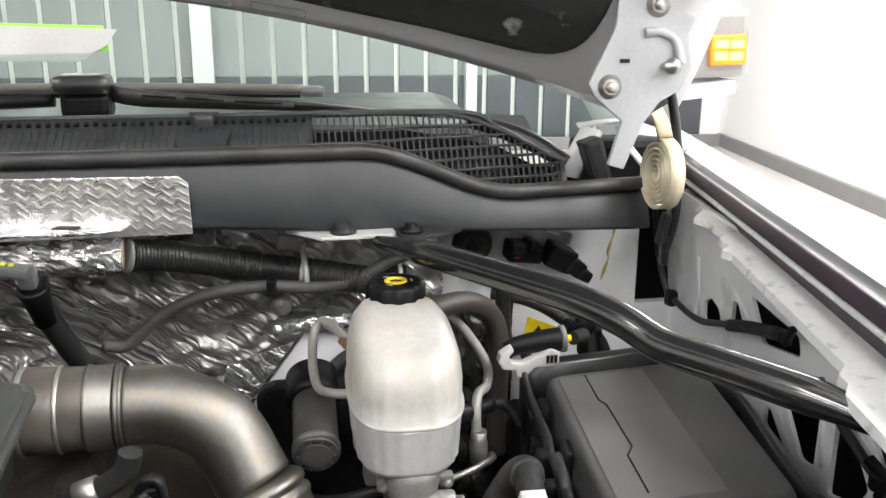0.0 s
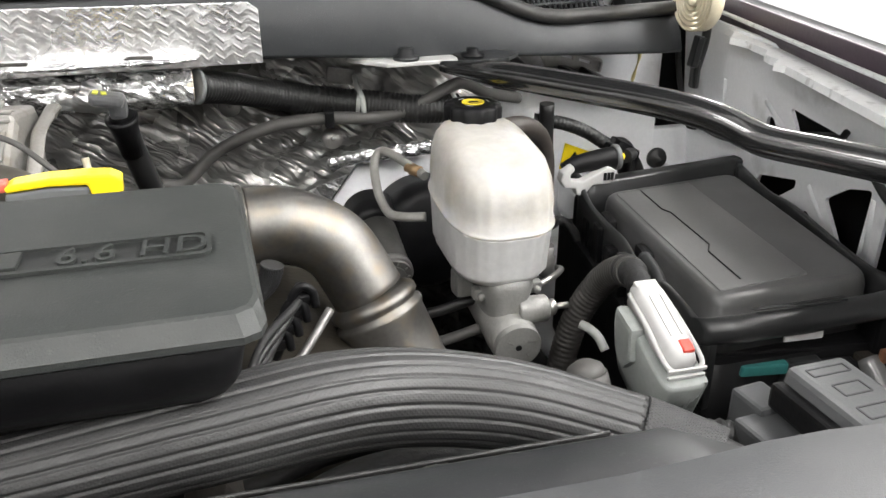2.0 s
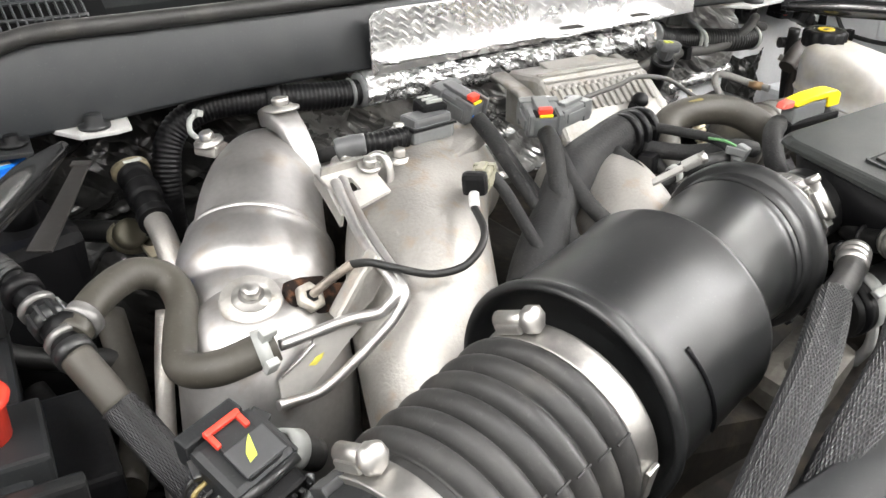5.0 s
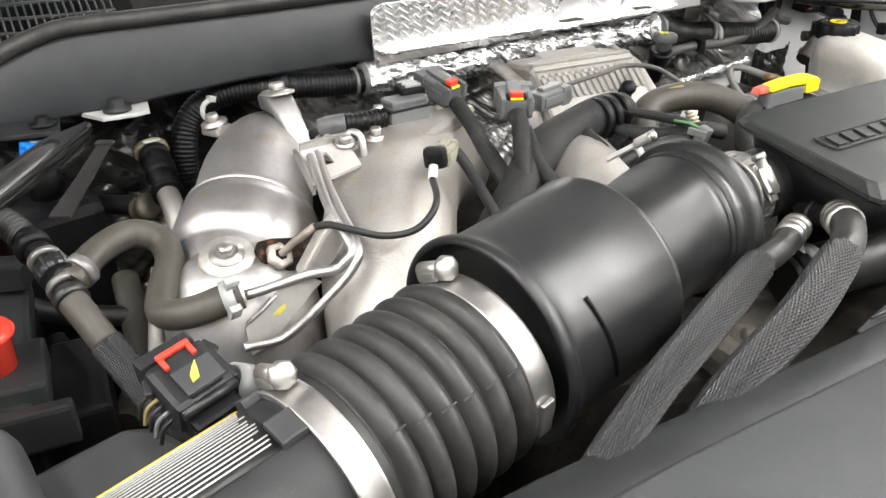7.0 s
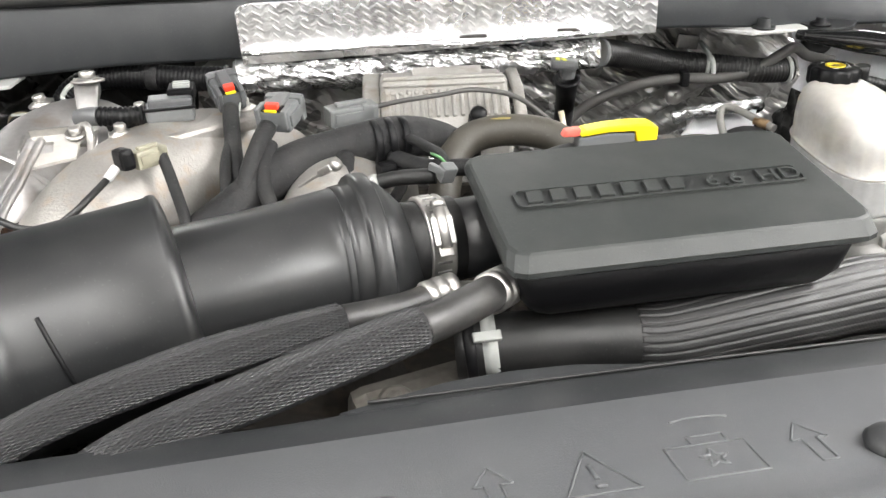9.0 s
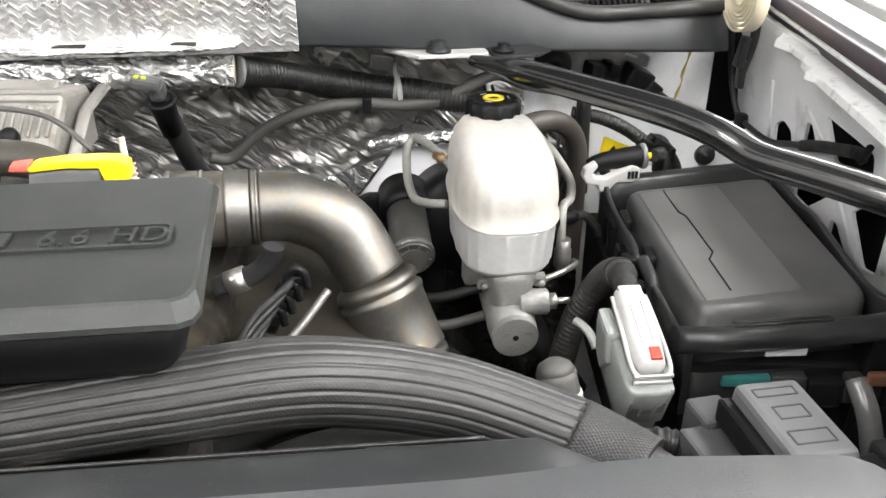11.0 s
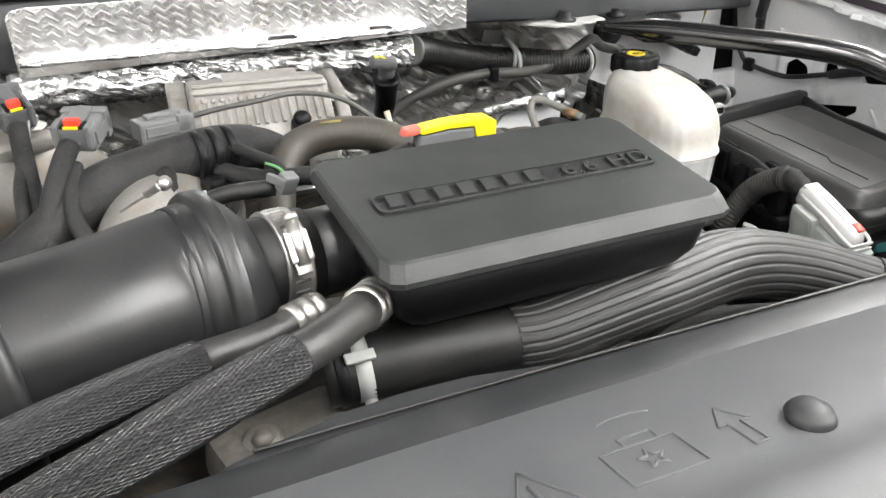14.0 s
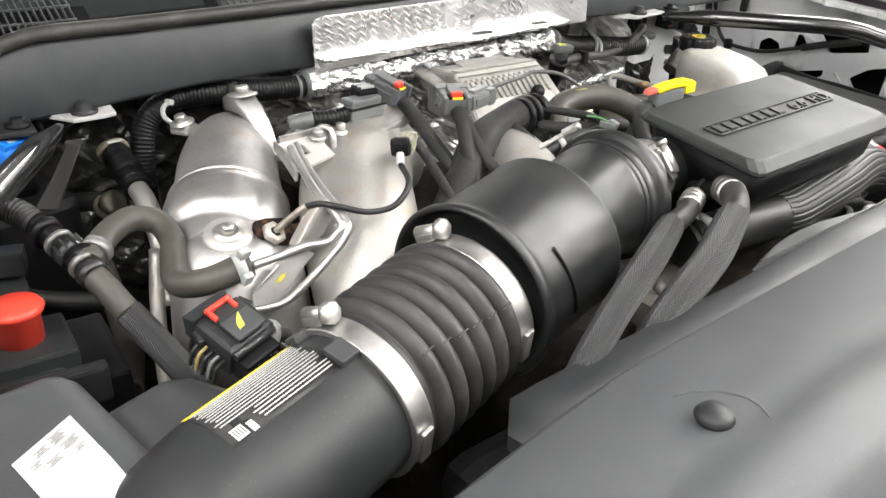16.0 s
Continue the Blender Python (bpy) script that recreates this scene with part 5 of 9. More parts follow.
def foil_shield():
    shield = thing("heat_shield", (0.06, -0.01, 1.43), "bright embossed foil heat shield on the cowl", "heat shield")
    outline = [(-0.168, 1.448), (-0.170, 1.502), (-0.165, 1.508), (-0.155, 1.510), (0.275, 1.507), (0.283, 1.500), (0.284, 1.452)]
    m = Matrix(((1, 0, 0, 0), (0, 0, -1, 0), (0, 1, 0, 0), (0, 0, 0, 1)))
    part("sheet", prism(outline, 0.004, 0.0065, m, 0.0008), EMBOSSED, shield)
    lower = [(-0.166, -0.006), (0.230, -0.006), (0.225, -0.028), (0.20, -0.033), (0.030, -0.036), (0.022, -0.027), (-0.060, -0.024), (-0.166, -0.020)]
    part("folded_flange", prism(lower, 1.462, 1.4645, Matrix(), 0.0008), CRUMPLED, shield)
    wrap = thing("foil_wrapped_hose", (0.02, 0.005, 1.41), "hose wrapped in crumpled silver foil", "hose")
    rows = []
    for k in range(300):
        x = -0.176 + 0.395 * k / 299
        ring = []
        for i in range(48):
            a = 2 * math.pi * i / 48
            q = Vector((x * 55, 2.2 * math.cos(a), 2.2 * math.sin(a)))
            r = 0.0162 + 0.0030 * noise.noise(q) + 0.0034 * abs(noise.noise(q * 1.8 + Vector((7, 0, 0)))) + 0.0016 * abs(noise.noise(q * 4.3 + Vector((2, 5, 0))))
            ring.append((x, 0.006 + r * math.cos(a), 1.432 + 0.0015 * math.sin(x * 30) + r * math.sin(a)))
        rows.append(ring)
    part("foil_wrap", loft(rows), CRUMPLED, wrap)
    part("tan_end", lathe([(0.010, 0), (0.0172, 0.001), (0.0175, 0.006), (0.012, 0.008)], turned((1, 0, 0), (0.212, 0.006, 1.432)), 20), mat("tan_tape", (0.42, 0.37, 0.29), 0.6), wrap)
    for x in (-0.176,):
        part("grey_end", lathe([(0.010, 0), (0.0170, 0.001), (0.0172, 0.006), (0.012, 0.008)], turned((1, 0, 0), (x - 0.004, 0.006, 1.432)), 20), GREYPLASTIC, wrap)
    for x, w in ((0.072, 0.030), (0.176, 0.024)):
        part("slot", prism([(x - w / 2, -0.022), (x + w / 2, -0.026), (x + w / 2, -0.014), (x - w / 3, -0.012)], 1.4644, 1.4652, Matrix(), 0), SHADE_GRIME, shield, "dark slot in the foil")
    part("fold_edge", tube([(-0.166, -0.020, 1.4630), (-0.060, -0.024, 1.4630), (0.022, -0.028, 1.4630), (0.032, -0.036, 1.4625), (0.11, -0.0345, 1.4625), (0.20, -0.033, 1.4630), (0.224, -0.026, 1.4635)], lambda u: 0.0022 + 0.0008 * math.sin(u * 37), 8, n=8), CRUMPLED, shield)


foil_shield()


def cooling_hose():
    hose = thing("coolant_hose", (0.2, -0.48, 1.30), "thick black coolant hose in a ribbed sleeve", "coolant hose")
    pts = [(-0.03, -0.433, 1.356), (0.035, -0.446, 1.3615), (0.1142, -0.4576, 1.3625), (0.2022, -0.4519, 1.3677), (0.2860, -0.4342, 1.3610), (0.3680, -0.4207, 1.3339), (0.4424, -0.4321, 1.3052), (0.5024, -0.4803, 1.2884), (0.53, -0.55, 1.27)]
    part("hose", tube(pts, 0.0218, 32, n=8), RUBBER, hose)
    part("ribbed_sleeve", tube([(0.088, -0.4545, 1.3620)] + pts[2:7] + [(0.4560, -0.4390, 1.3012)], lambda u: 0.0226 + 0.0048 * min(1.0, u / 0.45), 220, n=10, ribs=(22, -0.0012)), RIBBED, hose, "ribbed black sleeve")
    part("end_wrap", tube([(0.4520, -0.4365, 1.3025), (0.4700, -0.4485, 1.2970), (0.4900, -0.4670, 1.2920)], 0.0280, 48, n=8), WRAP, hose, "woven end wrap")
    part("clamp_band", lathe([(0.0214, -0.005), (0.0232, -0.005), (0.0232, 0.005), (0.0214, 0.005)], turned((1, -0.15, 0.10), (-0.008, -0.4365, 1.3585)), 40), LIGHTGREY, hose, "pale strap clamp")
    part("clamp_head", block((0.019, 0.007, 0.0035), pose(-0.0140, -0.4545, 1.3770, 30), 0.001), LIGHTGREY, hose)
    part("black_end", lathe([(0.0218, -0.004), (0.0240, -0.003), (0.0240, 0.003), (0.0218, 0.004)], turned((1, -0.15, 0.10), (-0.021, -0.4345, 1.3575)), 40), BLACK, hose)
    for k in range(5):
        part("print_mark", block((0.0022, 0.003, 0.0003), Matrix.Translation((0.040 + 0.0045 * k, -0.4615, 1.3772)) @ pose(0, 0, 0, 45), 0), GREYPLASTIC, hose)


cooling_hose()


def steel_pipe():
    pipe = thing("charge_air_pipe", (0.28, -0.17, 1.25), "brushed stainless charge pipe bending down", "charge pipe")
    line = [(0.16, -0.178, 1.363), (0.245, -0.173, 1.3605), (0.276, -0.172, 1.358), (0.315, -0.1755, 1.337), (0.340, -0.191, 1.295), (0.356, -0.210, 1.262), (0.372, -0.228, 1.20)]
    part("elbow", tube(line[1:5], 0.0303, 40, n=10), STEEL, pipe)
    part("lower_sleeve", lathe([(0.0303, -0.006), (0.0355, -0.003), (0.0378, 0.0), (0.0378, 0.004), (0.0352, 0.0065), (0.0352, 0.0085), (0.0385, 0.011), (0.0388, 0.014), (0.0370, 0.018), (0.0370, 0.062), (0.0375, 0.065), (0.0375, 0.069), (0.0345, 0.072), (0.0375, 0.075), (0.0375, 0.079), (0.0350, 0.082), (0.0350, 0.09), (0.031, 0.094)], turned((0.347, -0.307, -0.886), (0.3420, -0.1925, 1.2900)), 48), STEEL, pipe)
    back = Vector(line[0]) - Vector(line[1])
    brown = mat("brown_boot", (0.07, 0.062, 0.052), 0.4, vary=0.3, coarse=40)
    part("bead", lathe([(0.0303, 0.0), (0.0325, 0.001), (0.0325, 0.0025), (0.031, 0.0032), (0.0325, 0.004), (0.0325, 0.0055), (0.0303, 0.0065)], turned(back, line[1]), 48), STEEL, pipe)
    part("band_clamp", lathe([(0.0315, 0.007), (0.0325, 0.008), (0.0325, 0.024), (0.0335, 0.025), (0.0335, 0.027), (0.0315, 0.028)], turned(back, line[1]), 48), STEEL, pipe, "wide steel band clamp")
    part("rubber_boot", lathe([(0.0315, 0.027), (0.0320, 0.029), (0.0322, 0.045), (0.0315, 0.046)], turned(back, line[1]), 48), brown, pipe, "brown rubber boot")
    part("band_clamp", lathe([(0.0318, 0.044), (0.0335, 0.045), (0.0335, 0.047), (0.0318, 0.048)], turned(back, line[1]), 48), ZINC, pipe, "narrow steel band")
    part("brown_sleeve", lathe([(0.0315, 0.047), (0.0330, 0.049), (0.0332, 0.070), (0.0315, 0.072)], turned(back, line[1]), 48), brown, pipe, "brown rubber sleeve")
    part("band_clamp", lathe([(0.0318, 0.070), (0.0338, 0.071), (0.0338, 0.074), (0.0318, 0.075)], turned(back, line[1]), 48), ZINC, pipe, "narrow steel band")


steel_pipe()


# ---- things on top of the engine ----
def plug(parent_name, m, size, body, label, tab=None, wires=0, group="engine connectors"):
    """A moulded wiring connector: shell, latch, collar and a coloured tab. Its wire leaves along local -y."""
    w, l, h = size
    con = thing(parent_name, m.translation, label, "connector", group)
    part("shell", block((w, l, h), m, min(w, h) * 0.14), body, con)
    part("collar", block((w * 1.12, l * 0.22, h * 1.10), m @ pose(0, l * 0.28, 0), 0.001), body, con)
    part("latch", block((w * 0.42, l * 0.62, h * 0.25), m @ pose(0, 0.0, h * 0.56), 0.0012), body, con)
    for s in (1, -1):
        part("side_rib", block((w * 0.08, l * 0.8, h * 0.5), m @ pose(s * w * 0.52, 0, 0), 0.0006), body, con)
    if tab:
        part("lock_tab", block((w * 0.38, l * 0.16, h * 0.30), m @ pose(0, -l * 0.36, h * 0.62), 0.001), tab, con, "red lock tab")
        part("seal", block((w * 0.38, l * 0.05, h * 0.12), m @ pose(0, -l * 0.49, h * 0.52), 0.001), YELLOW, con, "yellow seal")
        part("mouth", block((w * 0.60, l * 0.30, h * 0.10), m @ pose(0, -l * 0.34, h * 0.50), 0.001), BLACK, con)
        for s in (1, -1):
            part("hood_side", block((w * 0.14, l * 0.42, h * 0.9), m @ pose(s * w * 0.40, -l * 0.36, h * 0.16), 0.001), body, con)
    for k in range(wires):
        o = (k - (wires - 1) / 2) * w * 0.15
        tint = (TEAL, BLUE, GREYPLASTIC, RUBBER_GREY, LIGHTGREY)[k % 5]
        part("wire", tube([m @ Vector((o, -l * 0.45, -h * 0.1)), m @ Vector((o * 0.6, -l * 0.62, -h * 0.20)), m @ Vector((o * 0.2, -l * 0.78, -h * 0.42))], 0.0009, 6), tint, con)
    return con


def hex_bolt(parent, at, axis, r=0.007, name="bolt", material=None):
    m = turned(axis, at)
    b = joined(lathe([(r * 2.0, -0.001), (r * 2.0, 0.001), (r * 1.35, 0.0015), (r * 1.35, 0.003)], m, 24), lathe([(r, 0.002), (r, 0.008), (r * 0.85, 0.009), (0.0, 0.009)], m, 6))
    part(name, b, material or ZINC, parent)


def turbo_shield():
    t = thing("turbo_heat_shield", (-0.37, -0.18, 1.28), "dull silver stamped heat shield over the turbo", "heat shield")
    part("upper_elbow", tube([(-0.296, -0.052, 1.378), (-0.316, -0.085, 1.403), (-0.342, -0.128, 1.403), (-0.363, -0.168, 1.386)], lambda u: 0.041 + 0.010 * u, 48, n=10), STAMPED, t)
    seam = Vector((-0.363, -0.168, 1.386))
    ax = Vector((-0.50, -0.78, -0.36)).normalized()
    part("rolled_seam", lathe([(0.050, -0.004), (0.0545, -0.003), (0.056, 0.0), (0.0545, 0.003), (0.050, 0.004)], turned(ax, seam), 56), STAMPED, t)
    part("lower_body", lathe([(0.050, 0.0), (0.0555, 0.003), (0.0575, 0.014), (0.058, 0.040), (0.056, 0.048), (0.0525, 0.052), (0.052, 0.058), (0.0535, 0.064), (0.050, 0.085), (0.040, 0.105), (0.02, 0.115), (0, 0.117)], turned(ax, seam), 56), STAMPED, t)
    skirt = [[(-0.405 + hx * math.cos(a) * 1.0 + dx, -0.262 + hx * 0.82 * math.sin(a) + dy, z) for a in [2 * math.pi * k / 40 for k in range(40)]] for hx, z, dx, dy in ((0.060, 1.25, 0.0, -0.01), (0.060, 1.33, 0.0, -0.008), (0.056, 1.375, 0, -0.004), (0.047, 1.396, 0, 0), (0.034, 1.406, 0, 0), (0.022, 1.410, 0, 0))]
    part("bolt_boss", loft(skirt), STAMPED, t)
    up = Vector((-0.10, -0.30, 0.95)).normalized()
    part("washer", lathe([(0.0, 0.004), (0.019, 0.004), (0.020, 0.0), (0.020, -0.004), (0.0, -0.004)][::-1], turned(up, (-0.411, -0.268, 1.411)), 32), CAST, t)
    hex_bolt(t, (-0.411, -0.269, 1.415), up, 0.0062)
    pad = []
    for c, wide, high in (((-0.3085, -0.0740, 1.4500), 0.006, 0.004), ((-0.3070, -0.0800, 1.4560), 0.0105, 0.008), ((-0.3060, -0.0900, 1.4590), 0.0125, 0.010), ((-0.3045, -0.1040, 1.4585), 0.0115, 0.011), ((-0.3030, -0.1180, 1.4500), 0.0100, 0.011), ((-0.3020, -0.1320, 1.4380), 0.0085, 0.010), ((-0.3020, -0.1420, 1.4260), 0.0070, 0.008)):
        pad.append([Vector(c) + Vector((0.97, -0.20, 0.0)) * wide * math.copysign(abs(math.cos(a)) ** 0.55, math.cos(a)) + Vector((0.0, 0.45, 0.89)) * high * math.copysign(abs(math.sin(a)) ** 0.55, math.sin(a)) for a in [2 * math.pi * k / 32 for k in range(32)]])
    part("top_lug", loft(pad), STAMPED, t, "smooth pale lug")
    hex_bolt(t, (-0.3035, -0.0935, 1.4665), (0, 0.15, 1), 0.0074)
    part("side_lug", block((0.018, 0.022, 0.012), pose(-0.3545, -0.0640, 1.4340, 0, 10, 30), 0.003), CAST, t)
    hex_bolt(t, (-0.3560, -0.0640, 1.4400), (-0.2, 0, 1), 0.006)
    n = Vector((0.2006, -0.7222, 0.6620))
    side = Vector((0.9635, 0.2676, 0.0))
    port = Matrix.Translation(Vector((-0.3780, -0.2780, 1.4060)) + n * 0.002) @ Matrix((side, n.cross(side), n)).transposed().to_4x4()
    # flat plate, near-black for the shade inside the port, with rust spots
    part("probe_port", prism([(-0.0127, 0.0115), (-0.0083, 0.0162), (0.0021, 0.0149), (0.0175, 0.0095), (0.0234, 0.0010), (0.0329, -0.0015), (0.0440, 0.0012), (0.0368, -0.0080), (0.0213, -0.0115), (0.0086, -0.0132), (-0.0076, -0.0090), (-0.0130, 0.0022)][::-1], -0.004, 0.0005, port, 0.0004), mat("rusty_cavity_shade", (0.010, 0.007, 0.006), 0.85, spec=0.15, vary=0.6, coarse=70, bump=0.5, dirt=(0.11, 0.05, 0.025), dirty=0.45), t, "rusty open port")
    nut = port @ pose(-0.0005, 0.0, 0.0006, -8, 10)
    part("probe_nut", lathe([(0.0104, 0.0), (0.0104, 0.0045), (0.0094, 0.0056), (0.0056, 0.0058), (0.0048, 0.0050), (0.0048, 0.0020), (0.0, 0.0020)], nut, 6), mat("plated_hex", (0.46, 0.43, 0.38), 0.45, 0.5, vary=0.3, coarse=120), t, "plated hex nut")
    part("nut_bore", lathe([(0.0047, 0.0), (0.0047, 0.0048), (0.0, 0.0048)], nut, 20), BLACK, t)


turbo_shield()


def cast_inlet():
    c = thing("intake_casting", (-0.24, -0.23, 1.25), "sandy-grey cast aluminium intake elbow", "intake casting")
    part("elbow", tube([(-0.140, -0.10, 1.362), (-0.196, -0.155, 1.398), (-0.250, -0.212, 1.400), (-0.286, -0.270, 1.386), (-0.312, -0.330, 1.345), (-0.325, -0.380, 1.285)], lambda u: 0.046 + 0.007 * math.sin(u * 3.1), 48, n=10), CAST, c)
    part("top_flange", prism([(-0.275, -0.195), (-0.225, -0.165), (-0.160, -0.150), (-0.150, -0.175), (-0.215, -0.215), (-0.268, -0.225)], 1.435, 1.4495, Matrix(), 0.004), CAST, c)
    part("second_runner", tube([(-0.05, -0.17, 1.36), (-0.080, -0.225, 1.390), (-0.103, -0.285, 1.394), (-0.125, -0.345, 1.362)], 0.038, 32, n=8), CAST, c)
    for p in ((-0.262, -0.205, 1.4505), (-0.164, -0.160, 1.4505)):
        hex_bolt(c, p, (0, 0, 1), 0.005)
    # bracket that carries the two thin steel lines
    b = thing("line_bracket", (-0.31, -0.24, 1.40), "stamped steel bracket holding two thin steel lines", "bracket")
    top = pose(-0.310, -0.2247, 1.4515, 17.5)
    part("bracket_plate", plate([(-0.020, 0.0145), (0.022, 0.0165), (0.024, 0.0085), (0.019, 0.0040), (0.0185, -0.0165), (-0.010, -0.0240), (-0.0235, -0.0260), (-0.0240, -0.0040)], [[(-0.0150, 0.0050), (-0.0010, 0.0060), (0.0, -0.0080), (-0.0150, -0.0090)]], top, 0.0026), mat("dull_plate", (0.46, 0.445, 0.42), 0.45, 0.25, vary=0.15, coarse=40), b, "dull plated bracket plate")
    part("back_fold", block((0.042, 0.0026, 0.007), top @ pose(0.001, 0.0160, 0.0030, 0, 0, 2.5), 0.0008), ZINC, b)
    part("bracket_hook", tube([top @ Vector(p) for p in ((0.018, 0.0150, 0.005), (0.024, 0.0135, 0.0080), (0.0275, 0.0070, 0.0075), (0.0278, 0.0000, 0.0000), (0.0265, -0.0040, -0.0080))], 0.0030, 8), ZINC, b)
    part("side_fold", prism([(-0.026, -0.012), (-0.004, -0.007), (0.0145, -0.004), (0.0145, 0.003), (-0.004, 0.004), (-0.026, -0.002)], -0.0013, 0.0013, top @ Matrix(((0, 0, 1, -0.0240), (1, 0, 0, 0), (0, 1, 0, 0), (0, 0, 0, 1))), 0.0006), ZINC, b)
    part("nut", joined(lathe([(0.0085, -0.001), (0.0085, 0.0008), (0.0058, 0.0012)], top @ pose(0.016, 0.0100, 0.0030), 20), lathe([(0.0052, 0.001), (0.0052, 0.0055), (0.0036, 0.0065), (0, 0.0065)], top @ pose(0.016, 0.0100, 0.0030), 6)), ZINC, b)
    hex_bolt(b, (-0.2944, -0.1800, 1.4470), (0, -0.2, 1), 0.0052)
    part("bolt_ear", prism([(-0.012, -0.020), (0.010, -0.020), (0.010, 0.006), (0.0, 0.011), (-0.012, 0.006)], -0.0015, 0.0015, pose(-0.2944, -0.1840, 1.4460, 10), 0.0008), ZINC, b)
    one = [(-0.326, -0.225, 1.456), (-0.330, -0.245, 1.448), (-0.335, -0.270, 1.440), (-0.339, -0.297, 1.434), (-0.339, -0.314, 1.429), (-0.340, -0.326, 1.423), (-0.346, -0.327, 1.417), (-0.353, -0.325, 1.412), (-0.371, -0.320, 1.411), (-0.392, -0.314, 1.406), (-0.413, -0.312, 1.404)]
    two = [(-0.319, -0.222, 1.456), (-0.324, -0.243, 1.448), (-0.328, -0.268, 1.440), (-0.332, -0.295, 1.434), (-0.334, -0.315, 1.429), (-0.337, -0.330, 1.422), (-0.345, -0.333, 1.412), (-0.355, -0.333, 1.403), (-0.372, -0.330, 1.388), (-0.395, -0.325, 1.371), (-0.424, -0.328, 1.375)]
    part("steel_line", tube(one, 0.0036, 12, n=8), STAMPED, b)
    part("steel_line", tube(two, 0.0033, 12, n=8), STAMPED, b)
    gus = [(-0.393, 1.408), (-0.372, 1.409), (-0.360, 1.400), (-0.368, 1.394), (-0.394, 1.370), (-0.395, 1.365), (-0.400, 1.362), (-0.416, 1.359), (-0.4175, 1.381), (-0.414, 1.385), (-0.394, 1.399)]
    lean = Matrix(((1, 0, 0, 0), (0, 0, -1, -0.315), (0, 1, 0, 0), (0, 0, 0, 1)))
    part("gusset", prism(gus, -0.0012, 0.0012, lean, 0.0006), mat("satin_gusset", (0.40, 0.39, 0.37), 0.45, 0.15, vary=0.15, coarse=40), b, "satin grey gusset plate")
    part("gusset_fold", tube([(-0.416, -0.3165, 1.385), (-0.404, -0.3165, 1.392), (-0.393, -0.3165, 1.400)], 0.0012, 6), STAMPED, b)
    part("stem_block", prism([(-0.372, 1.402), (-0.352, 1.430), (-0.340, 1.440), (-0.334, 1.425), (-0.345, 1.408), (-0.360, 1.398)], -0.008, 0.006, Matrix(((1, 0, 0, 0), (0, 0, -1, -0.300), (0, 1, 0, 0), (0, 0, 0, 1))), 0.003), CAST, b, "rough cast line block")
    part("paint_mark", prism([(-0.3975, 1.386), (-0.392, 1.3905), (-0.387, 1.3915), (-0.3885, 1.3880), (-0.393, 1.3845)], 0.0012, 0.0016, lean, 0), mat("dull_yellow_paint", (0.55, 0.50, 0.08), 0.5, vary=0.3, coarse=120), b, "yellow paint mark")
    cable = thing("probe_cable", (-0.32, -0.32, 1.43), "black sensor cable with a heat-stained rod at the turbo port", "cable")
    part("rod", tube([(-0.3785, -0.2800, 1.4080), (-0.366, -0.286, 1.4200), (-0.353, -0.2935, 1.4315)], 0.0030, 10, n=4), mat("heat_stained_rod", (0.24, 0.21, 0.18), 0.4, 0.4, vary=0.4, coarse=80), cable, "brown heat-stained rod")
    part("cable", tube([(-0.353, -0.293, 1.431), (-0.347, -0.305, 1.436), (-0.337, -0.317, 1.435), (-0.317, -0.328, 1.429), (-0.296, -0.332, 1.429), (-0.281, -0.330, 1.436), (-0.270, -0.320, 1.443), (-0.2600, -0.2950, 1.4470)], 0.0026, 10, n=8), RUBBER, cable)
    part("tape_end", tube([(-0.2605, -0.2965, 1.4465), (-0.2545, -0.2875, 1.4520)], 0.0036, 10, straight=True), PAPER, cable, "white tape at the cable end")


cast_inlet()


